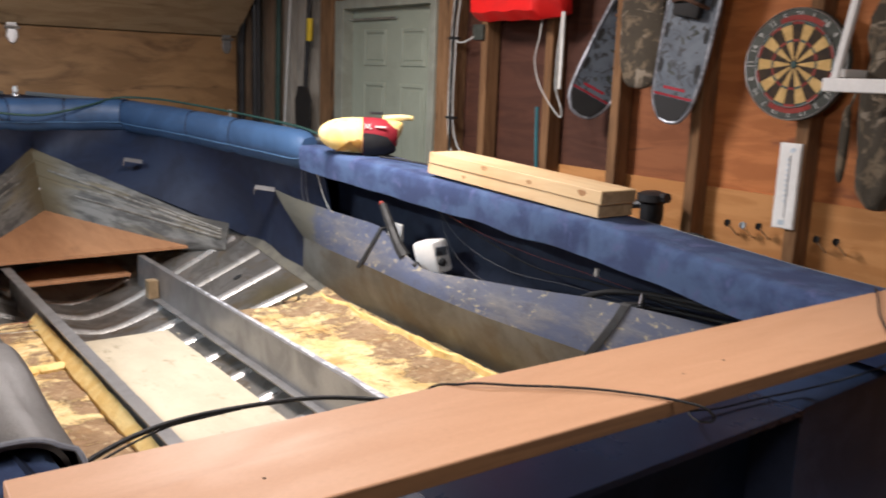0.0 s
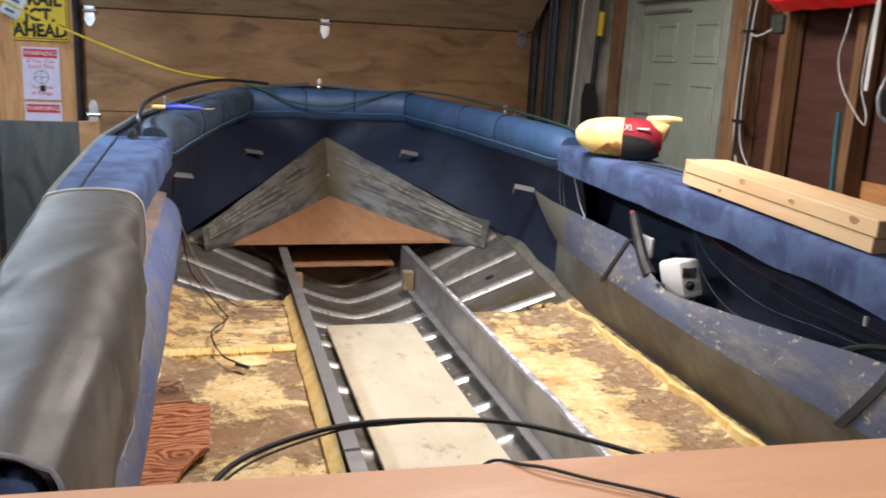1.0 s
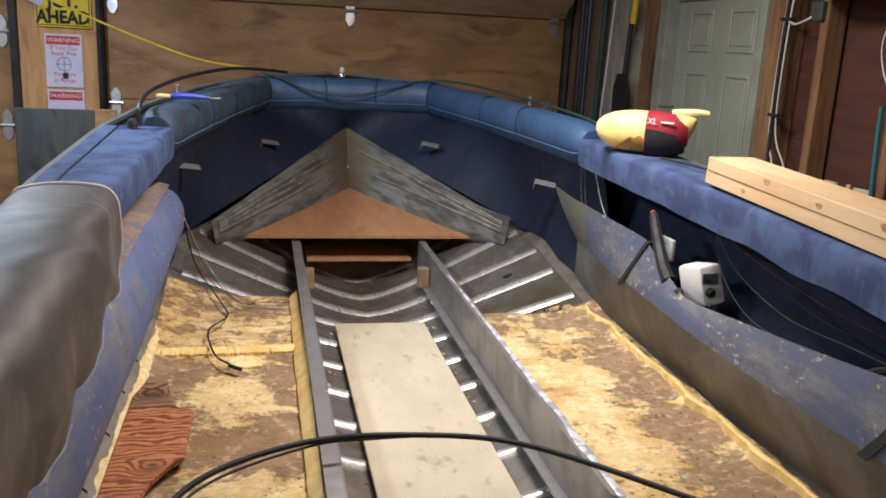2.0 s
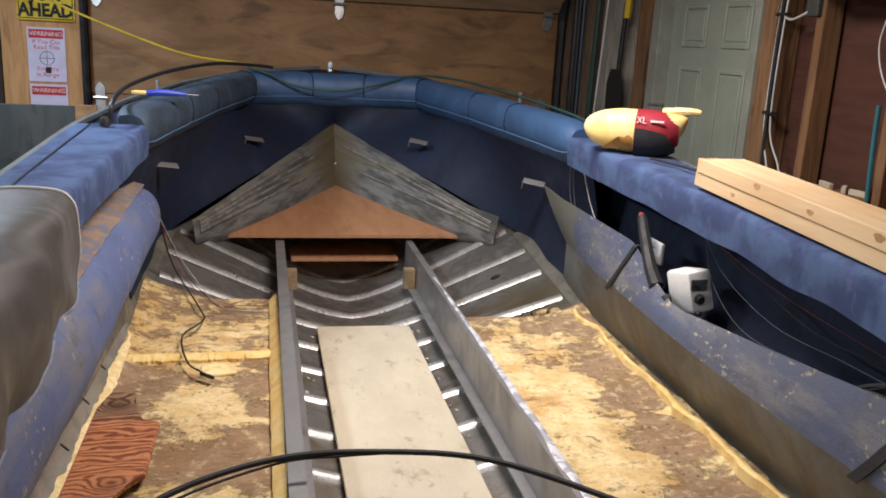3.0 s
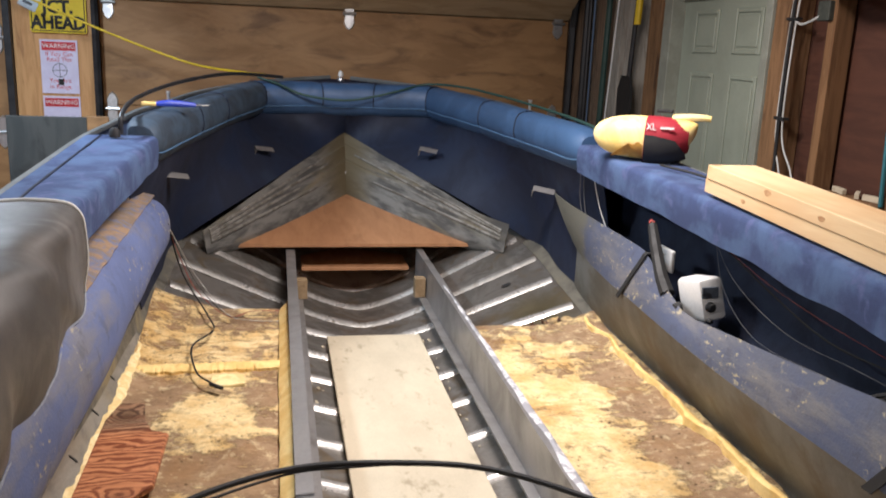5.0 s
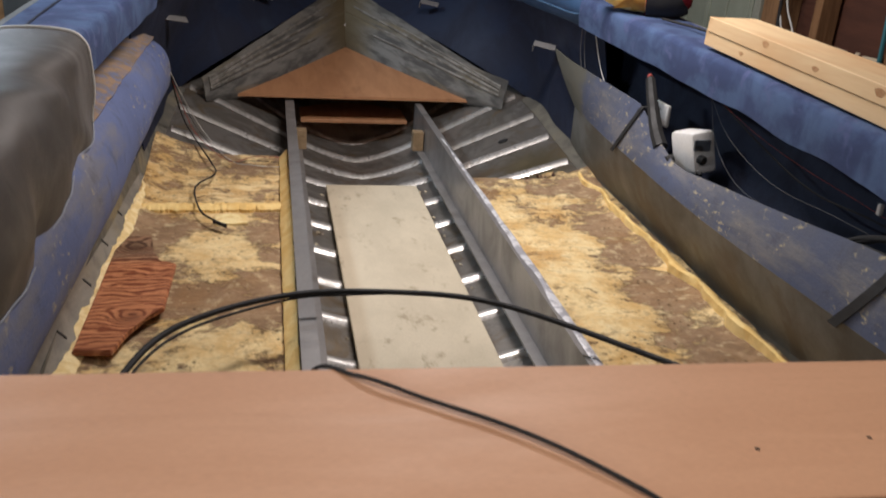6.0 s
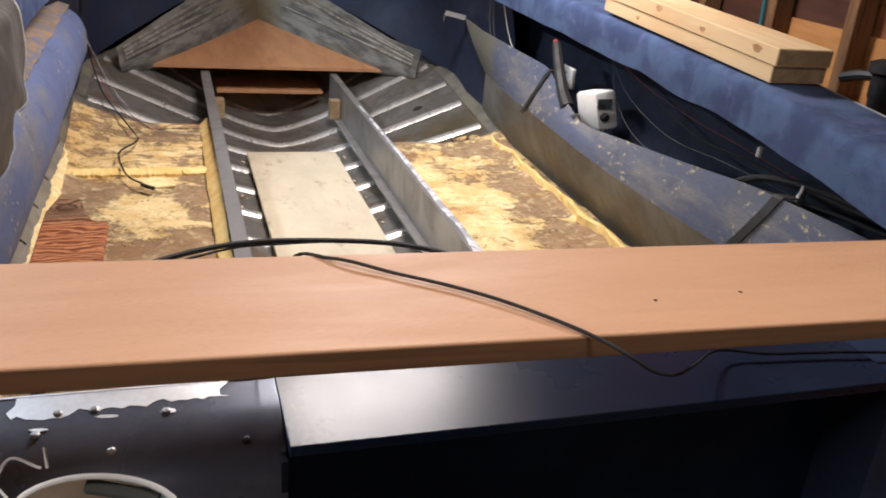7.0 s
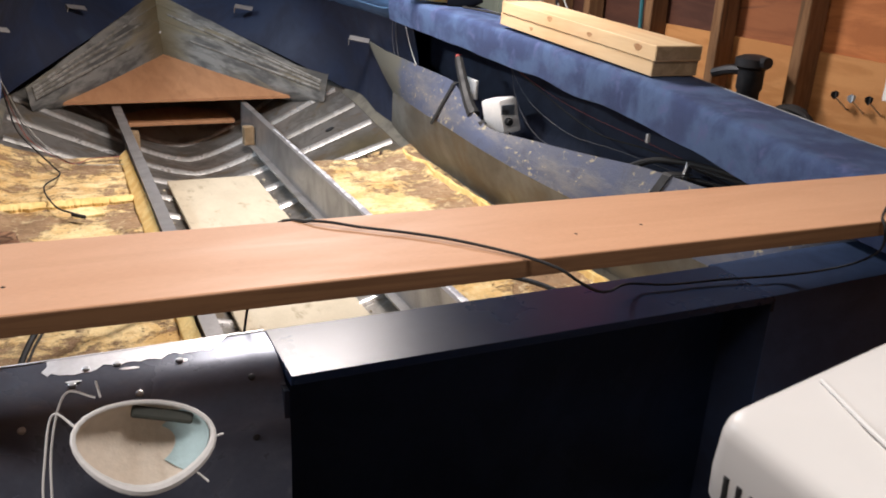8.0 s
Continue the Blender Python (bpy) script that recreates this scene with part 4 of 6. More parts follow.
for k in range(13):
    x = 1.306 + (1.79 - 1.306) * k / 12
    up = 0.004 * math.sin(9 * x)
    rows.append([(x, 0.84, 1.066 + up), (x, 0.73, 1.07 + up), (x, 0.712, 1.064 + up), (x, 0.702, 1.045 + up), (x, 0.70, 0.45)])
part("corner_panel", sheet(rows, 0.006), "navy_panel", tr, "navy corner panel of the motor well", smooth=True)
for x, top in ((1.306, 1.062), (0.586, 1.05)):
    part("well_side", box(x, x + 0.006, 0.702, 0.789, 0.45, top), "navy", tr)

# bolsters round the bow


def bolster(pa, pb, za, zb, bulge, seams, label, mid=False, cloth="vinyl"):
    """A padded roll from pa to pb, mitred where it meets its neighbour at the bow corners."""
    pa, pb = Vector((*pa, 0)), Vector((*pb, 0))
    d = (pb - pa).normalized()
    out = Vector((-d.y, d.x, 0))
    if out.dot(Vector((CX, 2.6, 0)) - pa) > 0:
        out = -out
    prof = [(0.055, -0.046), (0.034, -0.034), (0.016, -0.014), (0.010, 0.002), (0.006, 0.008), (-0.002, 0.03), (-0.001, 0.06), (0.006, 0.088), (0.018, 0.106), (0.04, 0.118), (0.08, 0.123), (0.115, 0.118), (0.128, 0.10), (0.128, -0.052)]

    def ring(t, grow=0.0):
        c = pa + (pb - pa) * t + out * bulge * math.sin(math.pi * t)
        z0 = za + (zb - za) * t + 0.004 * noise.noise((t * 5, bulge * 99, za))
        puff = 1.0 - 0.05 * max(math.exp(-((t - q) / 0.02) ** 2) for q in seams)
        end = 1.0 if mid else min(1.0, 0.72 + 0.28 * (min(1.0, t / 0.045)) ** 0.5)
        mitre = 0.78 * ((2 * t - 1) if mid else t)
        res = []
        for a, b in prof:
            a2, b2 = 0.06 + (a - 0.06) * end * puff, 0.04 + (b - 0.04) * end * puff
            a2, b2 = a2 + (grow if a > 0.06 else -grow), b2 + (grow if b > 0.04 else 0)
            res.append(c + out * a2 + d * (a2 * mitre) + Vector((0, 0, z0 + b2)))
        return res

    n = 72
    ob = part("bolster", sweep([[tuple(p) for p in ring(i / n)] for i in range(n + 1)]), cloth, boat, label, smooth=True)
    part("piping", tube([ring(k / 36)[3] - out * 0.003 for k in range(37)], 0.0032, n=1, sides=6), "piping", ob, "pale piping")
    for q in seams:
        part("seam", tube([p for p in ring(q, 0.0005)[3:13]], 0.003, n=2, sides=6), "navy", ob, "dark stitched seam")
    return ob


bolster((CX + 0.74, 3.27), (CX + 0.40, 4.65), 1.215, 1.286, 0.02, (0.36, 0.60, 0.998), "blue vinyl side bolster cushion")
bolster((CX - 0.74, 3.27), (CX - 0.40, 4.65), 1.215, 1.286, 0.02, (0.36, 0.60, 0.998), "slate side bolster cushion, shade put into its colour", cloth="vinyl_shaded")
bolster((CX - 0.40, 4.65), (CX + 0.40, 4.65), 1.287, 1.287, 0.05, (0.35, 0.67), "blue vinyl bow bolster cushion", True)
rows = []
for k in range(-20, 21):
    a = k / 20
    y = 5.2 - 1.95 * abs(a) ** 1.6
    ho, zs = lerp_table(SHEER, y)
    sg = 1 if a >= 0 else -1
    (hb,) = lerp_table([(3.27, 0.74), (4.64, 0.405), (4.75, 0.2), (4.80, 0.0)], min(y, 4.8))
    yi = min(y, 4.765)
    (hb,) = lerp_table([(3.27, 0.78), (4.64, 0.46), (4.77, 0.0)], yi)
    hb = min(hb, ho)
    rows.append([(CX + sg * ho, y, zs + 0.0), (CX + sg * hb, yi, zs - 0.07)])
part("bow_deck", sheet(rows, 0.01), "navy", boat, "dark bow deck under the cushions", smooth=True)


def liner_left(tops, label):
    """A curled liner on the port side: grey foot, rounded blue roll, rust stained back edge."""
    rows_lo, rows_hi, back = [], [], []
    n = 48
    for i in range(n + 1):
        y = 0.86 + (3.08 - 0.86) * i / n
        w = 0.010 * noise.noise((y * 2.2, -4, 1))
        (zt,) = lerp_table(tops, y)
        low = [(0.776 + 0.4 * w, 0.650), (0.797 + 0.6 * w, 0.664), (0.818 + w, 0.695), (0.830 + w, 0.745), (0.82 + w, 0.80), (0.795 + w, 0.835)]
        q = 1 + 0.2 * noise.noise((y * 3, 0, 5))
        curl = curve_pts([(0.745, 0.862, 0), (0.724, 0.895, 0), (0.722, 0.945, 0), (0.736, 0.995, 0), (0.762, 1.032, 0), (0.795, 1.052, 0)], 3)
        high = [(p.x + w, zt - 1.05 + p.y + 0.01 * noise.noise((y * 3, p.y * 5, 2)) * q) for p in curl]
        stretch = max(0, (y - 2.85) / 0.23)
        m = len(high) - 1
        rows_lo.append([(CX - a, y, b) for a, b in low])
        rows_hi.append([(CX - a, y + 0.26 * math.sin(math.pi * (0.12 + 0.62 * k / m)) * stretch, b) for k, (a, b) in enumerate(high)])
        ragged = 0.008 * noise.noise((y * 11, 3, 6))
        back.append([(CX - 0.772 - w + ragged, y + 0.24 * stretch, zt - 0.002), (CX - 0.80 - w, y + 0.22 * stretch, zt + 0.010), (CX - 0.835 - w, y + 0.2 * stretch, zt + 0.016), (CX - 0.87, y + 0.2 * stretch, zt + 0.014)])
    ob = part("side_liner", sheet(rows_lo, 0.003), "liner_foot", boat, label, smooth=True)
    part("liner_flap", sheet(rows_hi, 0.003), "liner_blue", ob, "worn blue rolled upper part of the liner", smooth=True)
    part("flap_backing", sheet(back, 0.004), "rust_backing", ob, "rust stained backing along the flap's edge", smooth=True)
    return ob


def liner_right(tops, label):
    """A bent liner on the starboard side: grey sheet up to a crease, worn blue flap above, twisted to a point at its end."""
    rows_lo, rows_hi = [], []
    n = 60
    for i in range(n + 1):
        y = 0.86 + (3.30 - 0.86) * i / n
        w = 0.008 * noise.noise((y * 2.2, 4, 1))
        far = max(0.0, (y - 2.75) / 0.55) ** 1.4
        (zf,) = lerp_table(CREASE_R, y)
        xf = 0.722 + w + 0.064 * far
        (zt,) = lerp_table(tops, y + 0.22 * far)
        xt = 0.757 + w - 0.006 * far
        low = [(0.806, 0.655), (0.803, 0.67), (0.797, 0.69)] + [(0.797 + (xf - 0.797) * t - 0.012 * math.sin(math.pi * t) * (1 - far), 0.69 + (zf - 0.69) * t) for t in (0.25, 0.5, 0.75, 1)]
        rows_lo.append([(CX + a, y + 0.05 * far * (1 - k / 6), b) for k, (a, b) in enumerate(low)])
        rows_hi.append([(CX + xf + (xt - xf) * t - 0.006 * math.sin(math.pi * t), y + 0.22 * far * t, zf + 0.0005 + (zt - zf) * t) for t in [k / 6 for k in range(7)]])
    ob = part("side_liner", sheet(rows_lo, 0.003), "liner_low", boat, label, smooth=True)
    part("liner_flap", sheet(rows_hi, 0.003), "carpet_back", ob, "worn blue upper flap of the liner", smooth=True)
    return ob


TOP_R = [(0.86, 1.045), (1.24, 1.03), (1.536, 1.012), (1.729, 0.988), (1.934, 0.966), (2.108, 0.948), (2.283, 0.928), (2.366, 0.929), (2.50, 0.972), (2.58, 1.010), (2.655, 1.035), (2.963, 1.036), (3.317, 1.043), (3.52, 1.058)]
CREASE_R = [(0.86, 0.885), (1.50, 0.866), (1.80, 0.859), (2.10, 0.856), (2.30, 0.860), (2.44, 0.868), (2.69, 0.880), (3.30, 0.872)]
TOP_L = [(0.86, 1.05), (1.6, 1.05), (2.4, 1.05), (3.08, 1.07)]
ln_r = liner_right(TOP_R, "loose bent side liner, dirty grey below")
ln_l = liner_left(TOP_L, "loose curled side liner, dirty grey below")
for y, lean, wide in ((2.625, 0.085, 0.011), (1.43, 0.08, 0.014)):
    (zt,), (zf,) = lerp_table(TOP_R, y), lerp_table(CREASE_R, y)
    rows = []
    for d in (-wide, wide):
        row = []
        for t in (-0.1, 0.25, 0.5, 0.75, 1.0):
            yy = y + lean * (1 - t) ** 1.3 + d if t < 1 else y + d
            w = 0.008 * noise.noise((yy * 2.2, 4, 1))
            row.append((CX + 0.722 + w + 0.035 * t - 0.006 * math.sin(math.pi * max(t, 0)) - 0.0065, yy, zf + (zt - zf) * t))
        row += [(CX + 0.757 + w, y + d, zt + 0.006), (CX + 0.80, y - lean * 0.3 + d, zt + 0.008)]
        rows.append(row)
    part("strap", sheet(rows, 0.002), "ink", ln_r, "black strap over the liner")
for y in (2.62, 2.39, 2.14, 1.88, 1.62):
    w = 0.010 * noise.noise((y * 2.2, -4, 1))
    part("slot", box(-0.004, 0.004, -0.003, 0.003, -0.014, 0.014, 0.001, m=pose(CX - 0.806 - 0.8 * w, y, 0.680, 20, -34, 0)), "black", ln_l, "dark slot in the liner")
part("buckle", box(-0.012, 0.012, -0.004, 0.004, -0.02, 0.02, 0.002, m=pose(CX + 0.80, 1.415, 1.03, 0, 30, 20)), "zinc", ln_r, "bright buckle on the strap")

# ---- things in and on the boat ----


def foam_block(x0, x1, y0, y1, top, outer, label, seed):
    nx, ny = 28, 110
    bm = bmesh.new()
    g = []
    for j in range(ny + 1):
        y = y0 + (y1 - y0) * j / ny
        row = []
        for i in range(nx + 1):
            u = i / nx
            x = x0 + (x1 - x0) * u
            e = min(u, 1 - u) * (x1 - x0)
            rag = 0.02 * noise.noise((x * 7, seed, 3)) if j == ny else 0
            h = 0.010 * noise.noise((x * 5, y * 5, seed)) + 0.006 * noise.noise((x * 17, y * 17, seed)) + 0.003 * noise.noise((x * 50, y * 50, seed))
            o = u if outer > 0 else 1 - u
            h += 0.018 * max(0, (o - 0.86) / 0.14)
            under = bottom_z(y, min(1.0, abs(x - CX) / lerp_table(CHINE, y)[0])) + 0.016 + 0.5 * h
            row.append(bm.verts.new((x, y + rag, max(top + h, under))))
        g.append(row)
    for j in range(ny):
        for i in range(nx):
            bm.faces.new((g[j][i], g[j][i + 1], g[j + 1][i + 1], g[j + 1][i]))
    bot = [[bm.verts.new((v.co.x, v.co.y, 0.545)) for v in r] for r in ([g[0]] + [g[-1]])]
    for i in range(nx):
        bm.faces.new((g[-1][i], g[-1][i + 1], bot[1][i + 1], bot[1][i]))
        bm.faces.new((g[0][i + 1], g[0][i], bot[0][i], bot[0][i + 1]))
    sides = []
    for i in (0, nx):
        lo = [bm.verts.new((g[j][i].co.x, g[j][i].co.y, 0.545)) for j in range(ny + 1)]
        for j in range(ny):
            bm.faces.new((g[j][i], g[j + 1][i], lo[j + 1], lo[j]))
    bmesh.ops.recalc_face_normals(bm, faces=list(bm.faces))
    return lone("flotation_foam", bm, "foam", label, "foam block", group="flotation foam", smooth=True)


def foam_strip(pts, widths, high, seed, material, label, lean=0.0, rag=0.5):
    """A low ragged run of foam along the points: widths along the run, height of its back, lean to one side."""
    path = curve_pts(pts, 12)
    rows = []
    for i, p in enumerate(path):
        t = i / (len(path) - 1)
        d = (path[min(i + 1, len(path) - 1)] - path[max(i - 1, 0)]).normalized()
        side = Vector((d.y, -d.x, 0)).normalized()
        (w,) = lerp_table(widths, t)
        a = 0.5 * w * (1 + rag * (0.6 * noise.noise((t * 19, seed, 0)) + 0.5 * noise.noise((t * 60, seed, 3))))
        b = 0.5 * w * (1 + rag * (0.6 * noise.noise((t * 17, seed, 8)) + 0.5 * noise.noise((t * 55, seed, 5))))
        h = high * (1 + 0.8 * rag * noise.noise((t * 31, seed, 2)))
        prof = [(-a, -0.03), (-a, 0.1 * h), (-0.62 * a, 0.75 * h), (0, h), (0.62 * b, 0.8 * h), (b, 0.1 * h), (b, -0.03)]
        rows.append([tuple(p + side * q + Vector((0, 0, r + lean * q + 0.0006 * noise.noise((t * 90, q * 60, seed))))) for q, r in prof])
    return lone("foam_strip", sweep(rows), material, label, "foam strip", group="foam strips", smooth=True)


foam_block(0.160, 0.628, 0.88, 2.79, 0.635, -1, "yellow flotation foam stained brown, beside the stringer", 1.0)
foam_block(0.158, 0.628, 2.776, 3.37, 0.638, -1, "short yellow flotation foam block with brown top", 2.0)
foam_strip([(0.165 + 0.45 * k / 8, 2.775 + 0.010 * k / 8, 0.640) for k in range(9)], [(0, 0.05), (0.6, 0.058), (1, 0.05)], 0.012, 2, "foam_edge", "smooth yellow foam strip between two foam blocks")
foam_strip([(0.6135, 0.95 + 2.36 * k / 12, 0.664) for k in range(13)], [(0, 0.028), (0.5, 0.030), (0.6, 0.033), (0.7, 0.036), (0.80, 0.032), (1, 0.030)], 0.0015, 5, "foam_edge", "smooth yellow foam strip along the stringer", 1.05, 0.25)
foam_block(1.25, 1.745, 0.88, 3.12, 0.635, 1, "yellow flotation foam stained brown, beside the liner", 4.0)
foam_strip([(0.170 + 0.004 * noise.noise((k * 0.5, 0, 7)), 0.9 + 2.45 * k / 20, 0.655) for k in range(21)], [(0, 0.034), (0.5, 0.028), (1, 0.022)], 0.004, 7, "foam_torn", "torn pale yellow foam edge along the side liner", -0.6, 1.0)
foam_strip([(1.712 + 0.026 * noise.noise((k * 0.7, 0, 8)), 0.9 + 2.22 * k / 20, 0.661) for k in range(21)], [(0, 0.022), (0.35, 0.018), (0.6, 0.030), (0.7, 0.012), (1, 0.018)], 0.006, 8, "foam_edge", "torn pale yellow foam edge along the side liner", -0.25, 1.3)

lone("foam_chip", prism([(-0.045, -0.040), (0.01, -0.046), (0.050, -0.038), (0.046, 0.03), (0.0, 0.044), (-0.046, 0.036)], pose(0.448, 2.675, 0.636, 1, -1, 4), 0.0065, 0.002), "foam_chip", "flat pale yellow foam chip on the foam block", "foam chip")
bm = bmesh.new()
random.seed(5)
for k in range(70):
    x, y = random.gauss(1.47, 0.06), 3.135 + abs(random.gauss(0, 0.016))
    r = random.uniform(0.004, 0.012)
    bmesh.ops.create_icosphere(bm, subdivisions=1, radius=r, matrix=pose(x, y, bottom_z(y, abs(x - CX) / 0.81) + 0.004 + r * 0.4, random.uniform(0, 90), random.uniform(0, 90), 0) @ Matrix.Diagonal((1.5, 1, 0.6, 1)))
lone("dirt_crumbs", bm, "brown", "heap of dark dirt crumbs at the foam's end", "dirt", kind="stuff")
for x, y, a, w in ((1.60, 3.155, 20, 0.035), (1.65, 3.14, 50, 0.02)):
    lone("foam_flake", prism([(-w, -0.012), (w * 0.4, -0.02), (w, 0.0), (w * 0.5, 0.016), (-w * 0.7, 0.02)], pose(x, y, bottom_z(y, (x - CX) / 0.81) + 0.004, 0, -16, a), 0.006), "foam", "torn yellow foam flake lying at the foam's end", "foam flake", group="foam flakes")
bm = bmesh.new()
random.seed(11)
for k in range(30):
    y = random.uniform(1.2, 3.35)
    x = random.choice((random.uniform(1.145, 1.185), random.uniform(0.70, 0.77)))
    r = random.uniform(0.0015, 0.0055)
    bmesh.ops.create_icosphere(bm, subdivisions=1, radius=r, matrix=pose(x, y, bottom_z(y, abs(x - CX) / 0.81) + 0.004 + r * 0.3, random.uniform(0, 90), random.uniform(0, 90), 0) @ Matrix.Diagonal((1.6, 1, 0.5, 1)))
lone("debris", bm, "pale_ply", "pale wood and foam crumbs lying in the bilge", "debris", kind="stuff")
lone("plywood_plank", box(0.778, 1.135, 0.95, 3.37, 0.506, 0.521, 0.002, seg=1), "pale_ply", "dusty pale plywood plank lying on the keel", "plank")
bm = bmesh.new()
tri_pts = [(0.405, 3.99, 0.735), (1.505, 3.99, 0.735), (1.02, 4.60, 0.8535), (0.87, 4.60, 0.8535)]
up = [bm.verts.new(p) for p in tri_pts]
dn = [bm.verts.new((x, y, z - 0.014)) for x, y, z in tri_pts]
bm.faces.new(up)
bm.faces.new(dn[::-1])
for k in range(4):
    bm.faces.new((up[k], dn[k], dn[(k + 1) % 4], up[(k + 1) % 4]))
bmesh.ops.recalc_face_normals(bm, faces=list(bm.faces))
lone("plywood_triangle", bm, "ply_red", "reddish triangular plywood panel wedged in the bow", "plywood panel")
lone("plywood_shelf", box(0.70, 1.19, 4.03, 4.4, 0.60, 0.616, 0.002, seg=1), "ply_red", "reddish plywood board under the bow panel", "plywood panel")

cross = thing("cross_board", (0.915, 0.70, 1.189), "smooth brown board laid across the gunwales", "board")
part("board", box(-0.80, 0.80, -0.0845, 0.1, 0, 0.021, 0.002, m=pose(0.915, 0.70, 1.191, 0, 0, -2.0)), "board", cross)
part("edge_band", box(-0.80, 0.80, -0.087, -0.0846, 0.0006, 0.0202, 0.0008, m=pose(0.915, 0.70, 1.191, 0, 0, -2.0)), "board_edge_shaded", cross, "dark brown edge, shade put into its colour")
for x, y in ((0.325, 0.70), (1.03, 0.679), (0.931, 0.673)):
    part("nail_hole", disc(0.002, pose(x, y, 1.2118), 10, 0.0005), "dart_black", cross, "dark nail hole")
for k, (dz, dx, ln) in enumerate(((0.0, 0.0, 0.0), (0.0385, -0.004, 0.012))):
    LM = pose(1.735 + dx, 1.585 - ln, 1.226 + dz, 2.2, 0, -1.2)
    lb = thing("lumber", tuple(LM.translation), "short new pine plank stacked on the gunwale", "lumber", group="stacked lumber")
    part("plank", box(0, 0.14, 0, 0.83, 0, 0.038, 0.002, m=LM), "lumber", lb)
    for ky, kz, kr in (((0.075, 0.022, 0.011), (0.30, 0.016, 0.008), (0.52, 0.025, 0.010)) if k else ((0.62, 0.018, 0.007),)):
        part("knot", prism([(kr * 1.5 * math.cos(g) * (1 + 0.2 * math.sin(3 * g)), kr * 0.8 * math.sin(g)) for g in [q * math.pi / 8 for q in range(16)]], LM @ Matrix(((0, 0, -1, 0.0002), (-1, 0, 0, ky), (0, 1, 0, kz), (0, 0, 0, 1))), 0.0006), "knot", lb, "brown knot")
    for y in (-0.0015, 0.8285):
        part("sawn_end", box(0.003, 0.137, y, y + 0.003, 0.003, 0.035, m=LM), "cut_end", lb, "rough olive brown sawn end")

# cover draped over the gunwale
rows = []
for i in range(66):
    t = i / 65
    y = 0.90 + (2.20 - 0.90) * t
    ho, zt = lerp_table(SHEER, y)
    (hi,) = lerp_table(INNER_L, y)
    ho = max(ho, hi + 0.13)
    zt += 0.022
    xi, xo = CX - hi, CX - ho
    g = min(1.0, 0.35 + 1.1 * (y - 0.9)) if y < 1.5 else max(0.45, 1 - (y - 1.5) / 1.1)
    lo = zt - 0.19 - 0.03 * math.sin(t * 3.1)
    prof = curve_pts([(xo - 0.014, y, zt - 0.12), (xo - 0.012, y, zt - 0.01), (xo + 0.02, y, zt + 0.012), ((xi + xo) / 2, y, zt + 0.018), (xi - 0.02, y, zt + 0.014),
                      (xi + 0.024 * g, y, zt - 0.01), (xi + 0.044 * g, y, zt - 0.05), (xi + 0.050 * g, y, (zt - 0.06 + lo) / 2), (xi + 0.036 * g, y, lo)], 4)
    row = []
    for k, p in enumerate(prof):
        u = k / (len(prof) - 1)
        deep = max(0, u - 0.35) / 0.65
        f = 0.020 * deep * (abs(math.sin(7.5 * y - 2.6 * u + 1.5 * noise.noise((y * 2, u * 2, 4)))) - 0.5) * (0.4 + 0.6 * math.sin(math.pi * t))
        f += 0.010 * math.exp(-((y - 1.45 - 0.9 * (u - 0.3)) / 0.06) ** 2) - 0.009 * math.exp(-((y - 1.60 - 0.9 * (u - 0.3)) / 0.08) ** 2)
        f += 0.007 * noise.noise((y * 5, u * 4, 1)) + 0.004 * noise.noise((y * 14, u * 9, 2))
        row.append((p.x + f * deep, p.y, p.z + f * (1 - deep) * 0.6 + 0.004 * deep))
    rows.append(row)
cover = thing("seat_cover", (0.1, 1.5, 1.2), "grey brown vinyl cover draped over the gunwale", "cover")
fold = [r[:] for r in rows]
over = []
for r in rows[:19]:
    over.append([(a + (0.009 if k > 18 else (-0.008 if k < 6 else 0)), b - 0.02, c + (0.009 if 5 < k < 22 else 0.003)) for k, (a, b, c) in enumerate(r)])
ovr = part("cover_flap", sheet(over, 0.003), "grey_cover", cover, "second layer of the grey cover", smooth=True)
for r in (over[0],):
    part("welt", tube([(a, b, c + 0.001) for a, b, c in r], 0.0028, n=1, sides=6), "welt", ovr, "pale welt")
part("cover_skin", sheet(rows, 0.006), "grey_cover", cover, smooth=True)
hem = [(r[-1][0] + 0.002, r[-1][1], r[-1][2]) for r in rows]
part("welt", tube(hem, 0.002, n=1, sides=6), "welt", cover, "pale welt along the hem")
for r in (fold[-1],):
    part("welt", tube([(a, b, c + 0.002) for a, b, c in r], 0.004, n=1, sides=6), "wire_white", cover, "pale welt")

# timber stands under the hull
for y in (1.2, 2.6, 3.6):
    lone("timber_stand", box(0.55, 1.34, y - 0.09, y + 0.09, 0, 0.447, 0.006), "stud_grey", "grey timber stand under the keel", "timber stand", group="boat stands")


def on_right(y, z, x):
    """Local x to the viewer's right along the right wall, y up, z out of the wall."""
    return Matrix(((0, 0, -1, x), (-1, 0, 0, y), (0, 1, 0, z), (0, 0, 0, 1)))


def on_front(x, z, y):
    return Matrix(((1, 0, 0, x), (0, 0, -1, y), (0, 1, 0, z), (0, 0, 0, 1)))


def rect(w, h):
    return [(-w / 2, -h / 2), (w / 2, -h / 2), (w / 2, h / 2), (-w / 2, h / 2)]


def round_rect(a, b, r, n=6):
    """Half sides a and b, corner radius r."""
    out = []
    for k, (sx, sy) in enumerate(((1, 1), (-1, 1), (-1, -1), (1, -1))):
        for j in range(n + 1):
            g = (k + j / n) * math.pi / 2
            out.append((sx * (a - r) + r * math.cos(g), sy * (b - r) + r * math.sin(g)))
    return out


